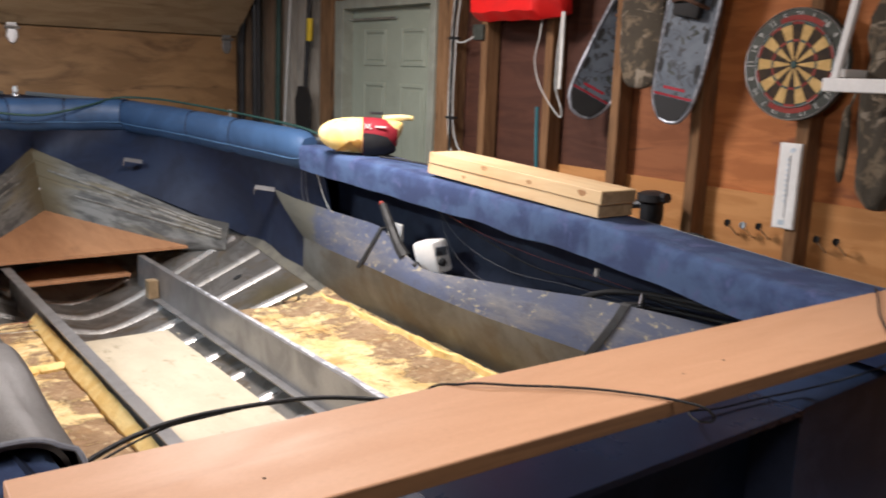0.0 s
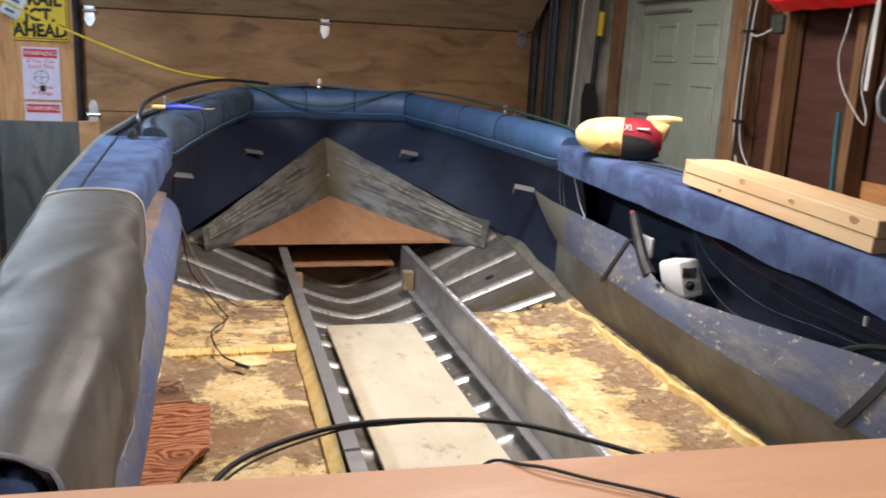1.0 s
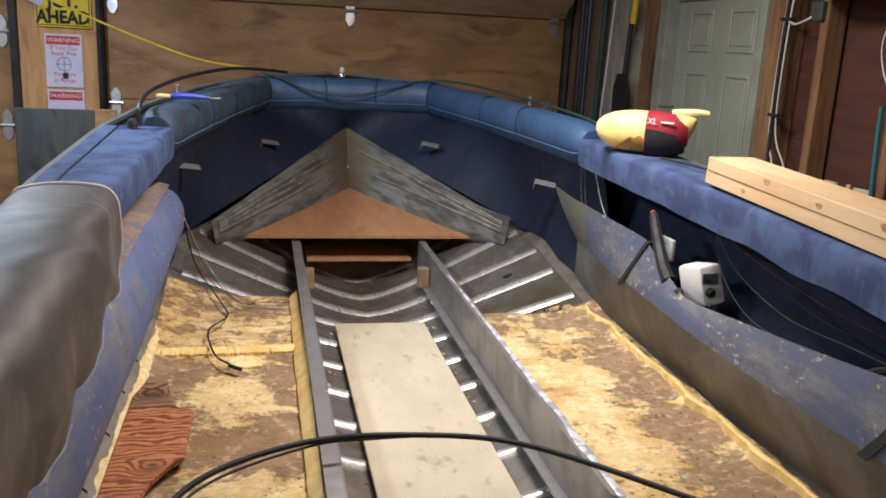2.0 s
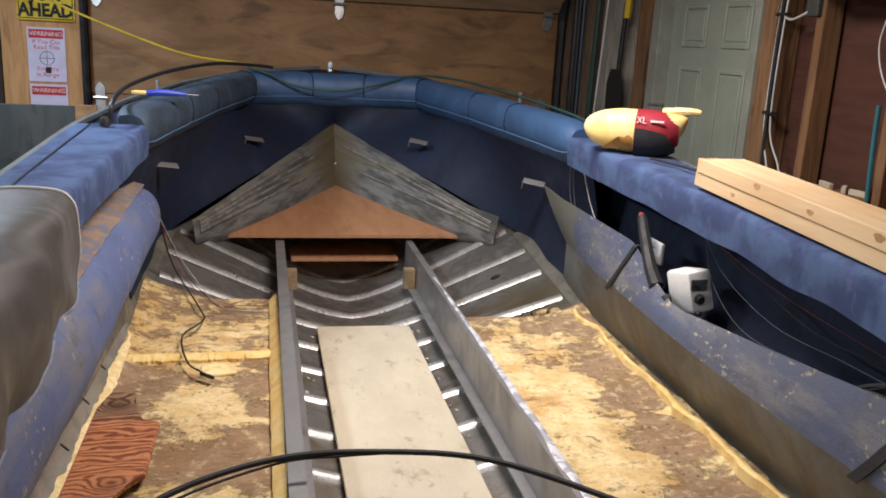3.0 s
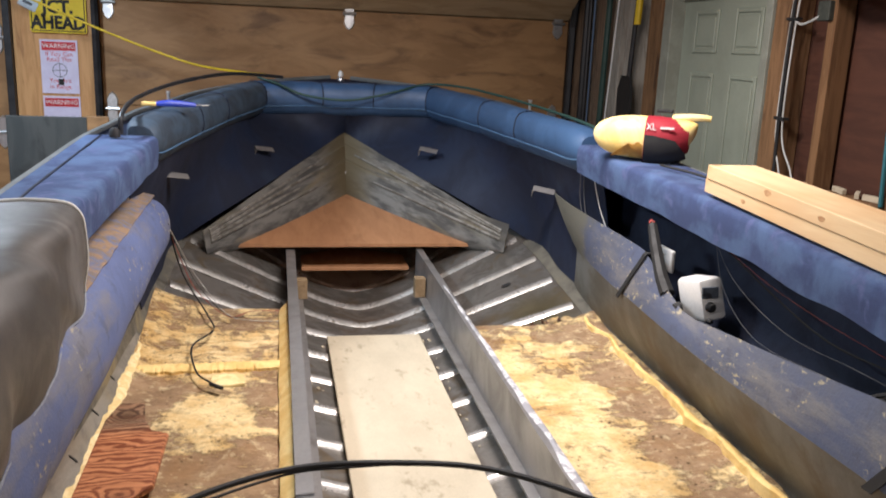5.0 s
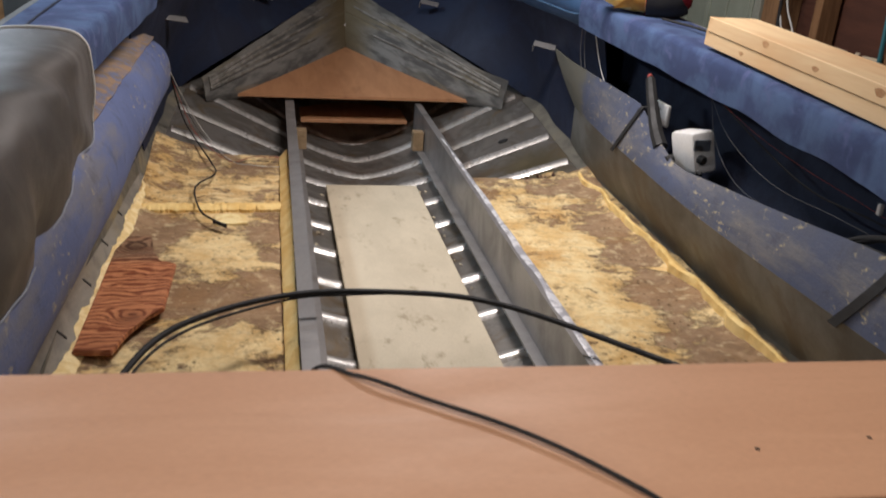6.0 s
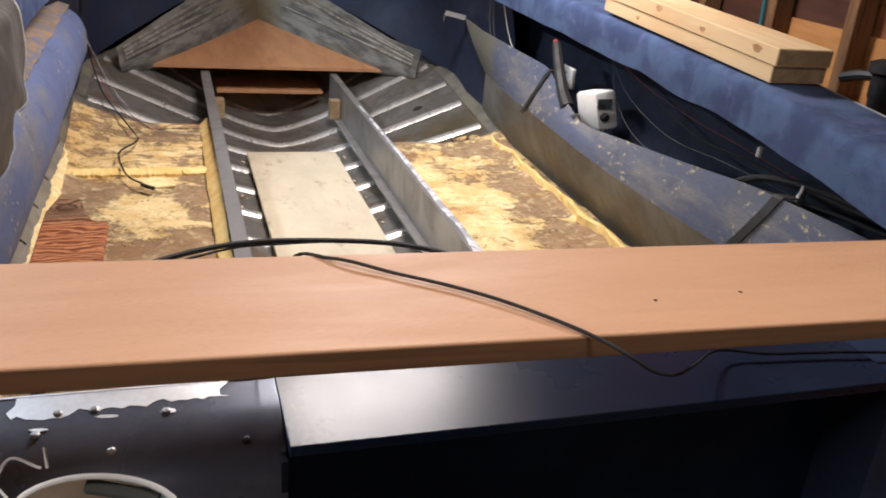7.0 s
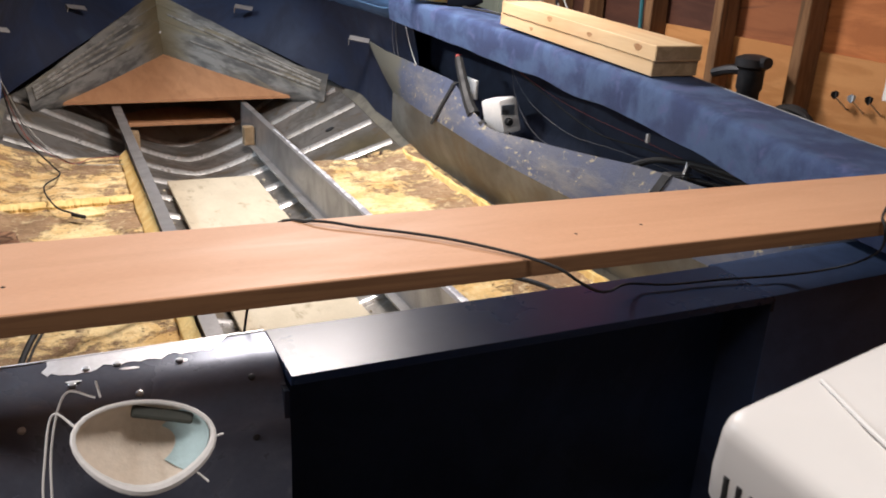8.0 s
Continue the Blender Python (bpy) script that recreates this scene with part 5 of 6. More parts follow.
def ellipse(a, b, n=24, p=1.0):
    out = []
    for k in range(n):
        c, q = math.cos(2 * math.pi * k / n), math.sin(2 * math.pi * k / n)
        out.append((a * math.copysign(abs(c) ** p, c), b * math.copysign(abs(q) ** p, q)))
    return out


# pieces of wood, cables and wires in the boat
lone("stained_board", prism([(0.168, 1.835), (0.245, 1.83), (0.268, 1.92), (0.295, 1.985), (0.328, 2.03), (0.330, 2.285), (0.285, 2.30), (0.262, 2.36), (0.248, 2.47), (0.185, 2.475), (0.166, 2.38)], pose(0, 0, 0.655), 0.012, 0.003), "red_stain", "red stained offcut of grained plywood on the foam", "wood offcut")

cable = thing("power_cable", (0.7, 1.2, 0.75), "black rubber cable looped in the hull and over the board", "cable")
part("loop", tube([(0.24, 1.40, 0.665), (0.302, 1.591, 0.74), (0.392, 1.768, 0.755), (0.604, 1.892, 0.758), (0.832, 1.90, 0.758), (1.06, 1.84, 0.755), (1.30, 1.625, 0.75), (1.435, 1.455, 0.745), (1.50, 1.25, 0.70), (1.48, 1.05, 0.655)], 0.0065), "black", cable, smooth=True)
part("loop", tube([(0.25, 1.39, 0.660), (0.309, 1.588, 0.730), (0.400, 1.758, 0.746), (0.604, 1.886, 0.750), (0.74, 1.900, 0.753), (0.86, 1.897, 0.756)], 0.003), "black", cable, smooth=True)
part("lead", tube([(0.60, 1.10, 0.66), (0.585, 0.95, 0.80), (0.575, 0.86, 1.05), (0.605, 0.835, 1.19), (0.642, 0.793, 1.2155), (0.695, 0.751, 1.2165), (0.740, 0.718, 1.2165), (0.780, 0.681, 1.2165), (0.820, 0.634, 1.2155), (0.840, 0.604, 1.2145), (0.856, 0.584, 1.210), (0.885, 0.588, 1.19),
                   (0.945, 0.635, 1.152), (1.02, 0.708, 1.112), (1.10, 0.775, 1.084), (1.17, 0.770, 1.076), (1.27, 0.760, 1.0755), (1.35, 0.745, 1.0765), (1.41, 0.715, 1.09), (1.415, 0.660, 1.125), (1.365, 0.595, 1.175), (1.340, 0.580, 1.212), (1.365, 0.605, 1.218), (1.484, 0.679, 1.216), (1.60, 0.74, 1.216), (1.68, 0.785, 1.215), (1.735, 0.80, 1.19)], 0.0018), "black", cable, "thin black lead over the board", smooth=True)

wires = thing("wire_bundle", (0.35, 3.0, 0.66), "thin black and red wires trailing over the foam", "wires")
part("wire", tube([(0.22, 3.28, 0.98), (0.235, 3.40, 0.82), (0.26, 3.45, 0.72), (0.36, 3.19, 0.662), (0.382, 3.046, 0.665), (0.33, 2.893, 0.668), (0.36, 2.69, 0.662), (0.41, 2.60, 0.662)], 0.003, sides=6), "black", wires, smooth=True)
part("plug", tube([(0.405, 2.605, 0.6585), (0.440, 2.575, 0.6565)], 0.006, smooth_path=False), "black", wires, "small black plug")
for k in range(3):
    part("wire", tube([(0.215, 3.27, 0.99), (0.25 + 0.01 * k, 3.42, 0.80), (0.30 + 0.012 * k, 3.40 + 0.02 * k, 0.70), (0.42, 3.20 + 0.01 * k, 0.664), (0.50, 3.24 - 0.05 * k, 0.668), (0.60, 3.25 - 0.06 * k, 0.666)], 0.0013, sides=5), ("copper", "black", "wire_white")[k], wires)

lw = thing("side_wiring", (1.78, 2.2, 1.0), "thin loose wires along the navy hull side", "wires")
for pts, m_, r in (([(1.79, 2.40, 1.13), (1.785, 2.25, 1.04), (1.775, 1.99, 0.99), (1.775, 1.72, 1.0), (1.79, 1.45, 1.0)], "wire_grey", 0.0007),
                   ([(1.79, 2.39, 1.13), (1.785, 2.30, 1.0), (1.775, 2.1, 0.93), (1.775, 1.8, 0.95), (1.78, 1.5, 0.97)], "wire_grey", 0.0007),
                   ([(1.80, 2.38, 1.12), (1.79, 2.13, 1.08), (1.785, 1.90, 1.06), (1.785, 1.68, 1.05), (1.79, 1.35, 1.03)], "copper", 0.0006),
                   ([(1.80, 2.38, 1.12), (1.79, 2.10, 1.06), (1.785, 1.85, 1.02), (1.785, 1.60, 1.03), (1.79, 1.30, 1.02)], "black", 0.0024),
                   ([(1.72, 3.30, 1.18), (1.735, 3.33, 1.08), (1.745, 3.30, 0.98)], "wire_grey", 0.0016),
                   ([(1.725, 3.28, 1.18), (1.74, 3.30, 1.08), (1.75, 3.26, 0.96)], "wire_grey", 0.0016),
                   ([(1.725, 3.18, 1.18), (1.75, 3.15, 1.06), (1.755, 3.05, 0.98), (1.755, 2.95, 0.93)], "wire_white", 0.002)):
    part("wire", tube(pts, r, sides=5), m_, lw)
for k, (ya, za, r) in enumerate(((1.62, 0.985, 0.006), (1.58, 1.0, 0.008), (1.66, 0.96, 0.005))):
    part("hose_loop", tube([(1.765, ya + 0.12, za - 0.07), (1.755, ya, za + 0.01), (1.75, ya - 0.14, za + 0.055 - 0.01 * k), (1.755, ya - 0.32, za + 0.06), (1.77, ya - 0.5, za + 0.07), (1.785, ya - 0.7, za + 0.10)], r), "black", lw, "loose black hose under the gunwale", smooth=True)
part("cable_clip", box(1.759, 1.770, 1.594, 1.604, 1.054, 1.078, 0.003), "white", lw, "small white cable clip")

# white control box with its black lever
cb = thing("control_box", (1.76, 2.42, 0.95), "white plastic control box with black knobs and lever", "control box")
body = box(-0.056, 0.056, -0.038, 0.038, -0.06, 0.06, 0.012, m=pose(1.768, 2.39, 0.958, -8, 12, 97))
bd = part("housing", body, "white", cb, smooth=True)
part("back_plate", box(1.772, 1.785, 2.60, 2.70, 0.97, 1.04, 0.005), "white", cb, "white mounting plate")
part("label_recess", box(-0.026, 0.026, -0.003, 0.003, -0.016, 0.016, 0.002, m=pose(1.757, 2.325, 0.992, -6, 0, 7)), "shoe", bd, "grey recessed label")
for z, r in ((0.952, 0.014), (0.912, 0.007)):
    part("knob", lathe([(r, 0), (r, 0.012), (r * 0.7, 0.018)], pose(1.76, 2.326, z, 90, 0, 5), 14), "black", bd, "black knob", smooth=True)
part("knob", lathe([(0.018, 0), (0.018, 0.01), (0.012, 0.02)], pose(1.712, 2.40, 0.925, 0, -90, 0), 14), "black", bd, "black knob", smooth=True)
lev = part("lever", tube([(1.725, 2.655, 1.11), (1.715, 2.60, 1.06), (1.705, 2.52, 0.985), (1.705, 2.47, 0.945)], 0.016, radii=lambda t: 0.015 + 0.008 * t), "ink", cb, "black control lever", smooth=True)
part("lever_tip", tube([(1.735, 2.685, 1.114), (1.727, 2.662, 1.112)], 0.009, smooth_path=False), "dull_red", lev, "red lever button")

# small metal tabs on the hull side, bow light, rods and tools round the bow
for x, y, z, a in ((1.32, 4.36, 1.117, -68), (0.534, 4.36, 1.109, 68), (1.66, 3.55, 1.062, -80), (0.22, 3.586, 1.099, 80)):
    tab = box(-0.045, 0.045, -0.018, 0.018, 0, 0.003, 0.001)
    box(-0.045, -0.042, -0.018, 0.018, -0.03, 0.003, 0.001, bm=tab)
    bmesh.ops.transform(tab, matrix=pose(x, y, z, 24, 8, a * 0.3), verts=list(tab.verts))
    part("hull_tab", tab, "alu", boat, "small bent aluminium tab")
bl = thing("bow_light", (0.945, 5.17, 1.40), "small chrome bow light on the stem", "bow light")
part("base", lathe([(0.018, 0), (0.018, 0.012), (0.012, 0.02)], pose(0.945, 5.16, 1.402), 14), "zinc", bl, smooth=True)
part("lens", lathe([(0.012, 0), (0.015, 0.01), (0.013, 0.025), (0.005, 0.033)], pose(0.945, 5.16, 1.423), 14), "white", bl, smooth=True)
for x, y, z in ((1.77, 4.19, 1.33), (0.135, 4.12, 1.325)):
    part("pin", lathe([(0.007, 0), (0.007, 0.045), (0.010, 0.047), (0.010, 0.055)], pose(x, y, z), 10), "zinc", boat, "bright rail pin")
rod = thing("bent_rod", (0.2, 3.9, 1.4), "black bent metal rod lying along the bow cushion", "rod")
part("bar", tube([(0.09, 3.22, 1.29), (0.095, 3.24, 1.36), (0.108, 3.5, 1.395), (0.203, 3.9, 1.43), (0.358, 4.3, 1.452), (0.50, 4.55, 1.444), (0.62, 4.66, 1.432)], 0.008), "black_metal", rod, smooth=True)
part("foot", lathe([(0.018, 0), (0.018, 0.02), (0.01, 0.03)], pose(0.075, 3.20, 1.285), 12), "black", rod, smooth=True)
tool = thing("hand_tool", (0.23, 3.53, 1.37), "slim tool with a bright blue handle on the cushion", "hand tool")
part("handle", tube([(0.165, 3.50, 1.372), (0.22, 3.52, 1.374), (0.30, 3.545, 1.368)], 0.014, radii=lambda t: 0.007 + 0.005 * math.sin(math.pi * t)), "blue_plastic", tool, smooth=True)
part("ferrule", tube([(0.118, 3.485, 1.374), (0.166, 3.50, 1.372)], 0.008, smooth_path=False), "yellow", tool, "brass coloured ferrule")
part("tip", tube([(0.30, 3.545, 1.368), (0.345, 3.557, 1.366)], 0.0014, smooth_path=False), "alu", tool, "thin steel tip")
eye_tab = prism([(-0.012, 0.0), (0.012, 0.0), (0.009, 0.05), (0.0, 0.062), (-0.009, 0.05)], pose(CX, 4.655, 0.905, 62, 0, 0), 0.003, 0.001)
part("eye_tab", eye_tab, "alu", boat, "small upright bow eye tab")
lone("green_line", tube([(0.50, 4.70, 1.425), (0.60, 4.66, 1.398), (0.70, 4.645, 1.355), (0.813, 4.63, 1.335), (0.95, 4.62, 1.330), (1.074, 4.635, 1.350), (1.22, 4.66, 1.385), (1.36, 4.70, 1.418), (1.5, 4.5, 1.42), (1.62, 4.2, 1.40), (1.71, 3.8, 1.375), (1.76, 3.4, 1.35), (1.78, 3.2, 1.32)], 0.006), "green_hose", "dark green line draped over the bow cushions", "rope", smooth=True)
lone("yellow_cord", tube([(-1.5, 5.42, 2.18), (-0.875, 5.3, 1.857), (-0.41, 5.3, 1.65), (0.097, 5.25, 1.472), (0.42, 5.0, 1.435), (0.52, 4.72, 1.44), (0.60, 4.68, 1.43)], 0.006), "yellow_cord", "yellow cord strung from the wall to the bow", "cord", smooth=True)

# yellow float with its red and black sleeve
fl = thing("float", (1.80, 2.95, 1.285), "yellow plastic float with a red and black sleeve on the gunwale", "float")
FM = pose(1.805, 2.955, 1.354, 0, 0, 149) @ Matrix.Diagonal((0.87, 0.94, 1.02, 1))
def float_r(x):
    t = (x + 0.195) / 0.39
    fall = abs(2 * t - 1) ** (2.7 if t > 0.5 else 3.4)
    return max(0.02, 1 - 0.985 * fall) ** 0.5 * (1.0 if t > 0.5 else 0.86 + 0.14 * t / 0.5)


rows = []
for k in range(33):
    x = -0.195 + 0.39 * (0.5 - 0.5 * math.cos(math.pi * k / 32))
    r = float_r(x)
    lift = 0.074 * 0.95 * (1 - r) * (0.75 if x < 0 else 0.1)
    rows.append([tuple(FM @ Vector((x, p, q * (0.9 if q < 0 else 0.95) - 0.008 + lift))) for p, q in ellipse(0.072 * r, 0.076 * r, 28, 0.92)])
part("shell", sweep(rows), "yellow", fl, smooth=True)
part("spout", tube([FM @ Vector(p) for p in ((-0.10, 0, 0.060), (-0.17, 0, 0.067), (-0.215, 0, 0.068), (-0.240, 0, 0.066))], 0.011, radii=lambda t: 0.015 - 0.006 * t), "yellow", fl, smooth=True)
part("chafe_patch", sheet([[tuple(FM @ Vector((x, (0.0728 * float_r(x)) * math.cos(g) ** 0.92, -0.008 + 0.9 * 0.0768 * float_r(x) * math.copysign(abs(math.sin(g)) ** 0.92, math.sin(g))))) for g in [radians(-62 + 50 * j / 8 + 9 * noise.noise((x * 40, j, 3))) for j in range(9)]] for x in [-0.004 + 0.052 * k / 8 for k in range(9)]], 0.0006), "chafe", fl, "worn orange brown patch", smooth=True)
rows = []
for k in range(13):
    x = -0.168 + 0.160 * k / 12
    q = float_r(x) + 0.05 + 0.03 * math.sin(math.pi * k / 12)
    low = 0.5 * 0.06 * (1 - float_r(x))
    rows.append([tuple(FM @ Vector((x, p, u - 0.012 + low))) for p, u in ellipse(0.072 * q, 0.074 * q, 28, 0.88)])
sl_ = part("sleeve", sweep(rows), "red_cloth", fl, "red fabric sleeve", smooth=True)
rows = []
for k in range(13):
    x = -0.162 + 0.152 * k / 12
    q = float_r(x) + 0.105 + 0.02 * math.sin(math.pi * k / 12)
    top = -4 + 16 * math.sin(math.pi * min(1.0, 0.10 + 0.42 * (12 - k) / 12 + 0.44)) + (-34 * ((3 - k) / 3) ** 1.5 if k < 3 else 0)
    arc = []
    for j in range(13):
        g = radians(-97 + (97 + top) * j / 12)
        c_, q_ = math.cos(g), math.sin(g)
        arc.append(tuple(FM @ Vector((x, 0.072 * q * math.copysign(abs(c_) ** 0.88, c_), 0.076 * q * math.copysign(abs(q_) ** 0.88, q_) - 0.012))))
    rows.append(arc)
part("pad", sheet(rows, 0.004), "black", sl_, "black rubber pad", smooth=True)
part("buckle", box(-0.10, -0.04, -0.012, 0.012, 0.078, 0.088, 0.003, m=FM), "black", sl_)
words("XL", 0.030, FM @ pose(-0.032, 0.0735, 0.034, 82, 0, 180), "white", sl_)
part("print_bar", box(-0.115, -0.065, 0.068, 0.0735, 0.030, 0.036, m=FM), "white", sl_)
lone("thin_cable", tube([(1.80, 2.80, 1.276), (1.84, 2.66, 1.272), (1.86, 2.50, 1.268), (1.90, 2.40, 1.262)], 0.004), "black", "thin black cable lying on the gunwale", "cable", smooth=True)

# dust mask hanging on the transom plate
mk = thing("dust_mask", (0.43, 0.66, 1.08), "used white dust mask resting on the transom plate, open side up", "dust mask")
MM = pose(0.432, 0.628, 1.068, 52, 0, 8) @ pose(0, 0, 0, 0, 0, -13) @ Matrix.Scale(0.93, 4)
rows = []
for k in range(9):
    q = k / 8
    rr = math.cos(q * math.pi / 2 * 0.995)
    rows.append([tuple(MM @ Vector((0.066 * rr * math.cos(a) * (1 + 0.05 * math.cos(2 * a) + 0.10 * math.sin(a)), 0.045 * rr * math.sin(a) * (1 - 0.12 * math.sin(a)), -0.036 * math.sin(q * math.pi / 2)))) for a in [2 * math.pi * j / 32 for j in range(33)]])
part("cup", sheet(rows, 0.0025), "mask_pad", mk, "soiled fibre cup", smooth=True)
part("rim", tube([MM @ Vector((0.066 * math.cos(a) * (1 + 0.05 * math.cos(2 * a) + 0.10 * math.sin(a)), 0.045 * math.sin(a) * (1 - 0.12 * math.sin(a)), 0)) for a in [2 * math.pi * j / 32 for j in range(33)]], 0.0036, n=1, radii=lambda t: 0.0026 + 0.0030 * max(0.0, -math.sin(2 * math.pi * t - 0.3))), "white", mk, "white rim", smooth=True)
rows = []
for k in range(7):
    q = 0.05 + 0.62 * k / 6
    rr = math.cos(q * math.pi / 2 * 0.93) - 0.03
    rows.append([tuple(MM @ Vector((0.066 * rr * math.cos(a) * (1 + 0.10 * math.sin(a)), 0.045 * rr * math.sin(a) * (1 - 0.12 * math.sin(a)), -0.034 * math.sin(q * math.pi / 2) + 0.0015))) for a in [-0.75 + 1.75 * j / 10 for j in range(11)]])
part("lining", sheet(rows, 0.001), "mask_blue", mk, "pale blue lining", smooth=True)
part("nose_foam", box(-0.024, 0.040, 0.022, 0.035, -0.012, -0.004, 0.003, m=MM @ pose(0.006, 0, 0, 0, 0, -8)), "dart_ring", mk, "grey green nose foam")
for p in (((-0.064, 0.012, 0), (-0.088, 0.03, -0.01), (-0.092, -0.01, -0.03), (-0.088, -0.06, -0.05), (-0.06, -0.10, -0.06)), ((-0.05, 0.045, 0), (-0.078, 0.05, -0.01), (-0.086, 0.0, -0.04), (-0.08, -0.07, -0.06)),
          ((0.066, 0.0, 0), (0.080, 0.004, 0.0)), ((0.052, -0.035, 0), (0.064, -0.045, 0.0)), ((-0.045, 0.045, 0), (-0.05, 0.062, 0.0))):
    part("elastic", tube([MM @ Vector(q) for q in p], 0.0012, sides=6), "white", mk)

# outboard motor behind the transom
ob_ = thing("outboard_motor", (0.95, 0.2, 0.3), "outboard motor with a white cowling behind the transom", "outboard motor")
rows = []
for z, g in ((0.98, 1.15), (1.06, 1.075), (1.155, 1.005), (1.168, 0.995), (1.176, 1.012), (1.20, 1.014), (1.230, 1.006), (1.239, 0.997), (1.244, 0.98), (1.248, 0.95)):
    rows.append([(1.018 + x * g, 0.09 + y * g, z + x * 0.21 * min(1, (z - 0.9) * 5) + (y - 0.2) * 0.03) for x, y in round_rect(0.195, 0.215, 0.018)])
rows.append([(1.018 + x * 0.5, 0.09 + y * 0.5, 1.262 + x * 0.19) for x, y in round_rect(0.195, 0.215, 0.018)])
cw = part("cowling", sweep(rows), "cowl", ob_, smooth=True)
part("seam", tube([(0.909, 0.289, 1.2255), (0.897, 0.247, 1.2228), (0.889, 0.216, 1.2208), (0.875, 0.15, 1.2178)], 0.0018), "white", cw, "pale moulded seam")
for k in range(5):
    part("louvre", tube([(0.8205, 0.281 - 0.0135 * k, 1.163), (0.8205, 0.280 - 0.0135 * k, 1.13), (0.812, 0.279 - 0.0135 * k, 1.05)], 0.0028, smooth_path=False), "black", cw, "dark cooling louvre")
part("midsection", box(0.88, 1.05, 0.0, 0.16, 0.30, 0.98, 0.02), "black_metal", ob_, "dark lower leg")
part("clamp", box(0.90, 1.03, 0.15, 0.775, 0.62, 0.70, 0.01), "black_metal", ob_, "dark clamp bracket on the transom")
part("foot", box(0.80, 1.13, -0.1, 0.25, 0.0, 0.30, 0.02), "black_metal", ob_, "dark lower unit on the floor")

# ---- things on the right wall ----
db = thing("dartboard", (2.49, 1.503, 1.67), "round dartboard with tan and black segments on a stud", "dartboard")
DM = on_right(1.503, 1.67, 2.515)
part("backing", lathe([(0.168, 0), (0.173, 0.004), (0.173, 0.026), (0.168, 0.03)], DM, 48), "dart_ring", db, "dark number ring", smooth=True)


def sector(r0, r1, a0, a1, d0, d1, m, n=4):
    pts = [(r0 * math.cos(a0 + (a1 - a0) * k / n), r0 * math.sin(a0 + (a1 - a0) * k / n)) for k in range(n + 1)]
    pts += [(r1 * math.cos(a1 + (a0 - a1) * k / n), r1 * math.sin(a1 + (a0 - a1) * k / n)) for k in range(n + 1)]
    return prism(pts, m @ Matrix.Translation((0, 0, d0)), d1)


NUM = (20, 1, 18, 4, 13, 6, 10, 15, 2, 17, 3, 19, 7, 16, 8, 11, 14, 9, 12, 5)
for k in range(20):
    mid_a = math.pi / 2 - k * math.pi / 10
    a0, a1 = mid_a - math.pi / 20 + 0.008, mid_a + math.pi / 20 - 0.008
    part("segment", sector(0.014, 0.122, a0, a1, 0.0301, 0.003, DM), "dart_black" if k % 2 == 0 else "cork", db)
    part("double_bed", sector(0.122, 0.131, a0, a1, 0.0301, 0.0034, DM), "dull_red" if k % 2 == 0 else "green_hose", db)
    part("treble_bed", sector(0.070, 0.077, a0, a1, 0.0302, 0.0036, DM), "dull_red" if k % 2 == 0 else "green_hose", db)
    words(str(NUM[k]), 0.026, DM @ Matrix.Translation((0.151 * math.cos(mid_a), 0.151 * math.sin(mid_a), 0.0308)) @ pose(0, 0, 0, 0, 0, math.degrees(mid_a) - 90), "wire_white", db, "number")
for a, b in ((-2.1, -1.05), (0.95, 2.0)):
    part("ring_band", sector(0.134, 0.150, a, b, 0.0301, 0.0014, DM, 14), "dull_red", db, "faded red band")
part("bull", lathe([(0.010, 0.03), (0.010, 0.034), (0.005, 0.035)], DM, 16), "green_hose", db)
part("rim_wire", tube([DM @ Vector((0.1705 * math.cos(q * math.pi / 24), 0.1705 * math.sin(q * math.pi / 24), 0.031)) for q in range(49)], 0.0018, n=1, sides=5), "zinc", db, "bright outer wire")
part("spider", tube([DM @ Vector((0.1315 * math.cos(q * math.pi / 24), 0.1315 * math.sin(q * math.pi / 24), 0.034)) for q in range(49)], 0.0015, n=1, sides=5), "zinc", db)

th = thing("wall_thermometer", (2.51, 1.495, 1.29), "long white wall thermometer with faint markings", "thermometer")
TM = on_right(1.495, 1.289, 2.519)
part("plate", prism(rect(0.075, 0.275), TM, 0.012, 0.003), "white", th)
part("tube", tube([TM @ Vector((0.004, -0.10, 0.0135)), TM @ Vector((0.004, 0.10, 0.0135))], 0.0014, smooth_path=False), "shoe_rim", th)
for k in range(9):
    part("mark_bar", prism(rect(0.010, 0.006), TM @ Matrix.Translation((-0.002, 0.085 - 0.0165 * k, 0.0122)), 0.0004), "tag_grey", th)
part("base_bar", prism(rect(0.022, 0.016), TM @ Matrix.Translation((-0.004, -0.118, 0.0122)), 0.0004), "tag_grey", th, "pale grey printed bar")
part("emblem", prism(ellipse(0.010, 0.007), TM @ Matrix.Translation((0.010, 0.116, 0.0122)) @ pose(0, 0, 0, 0, 0, 35), 0.0005), "tag_grey", th)

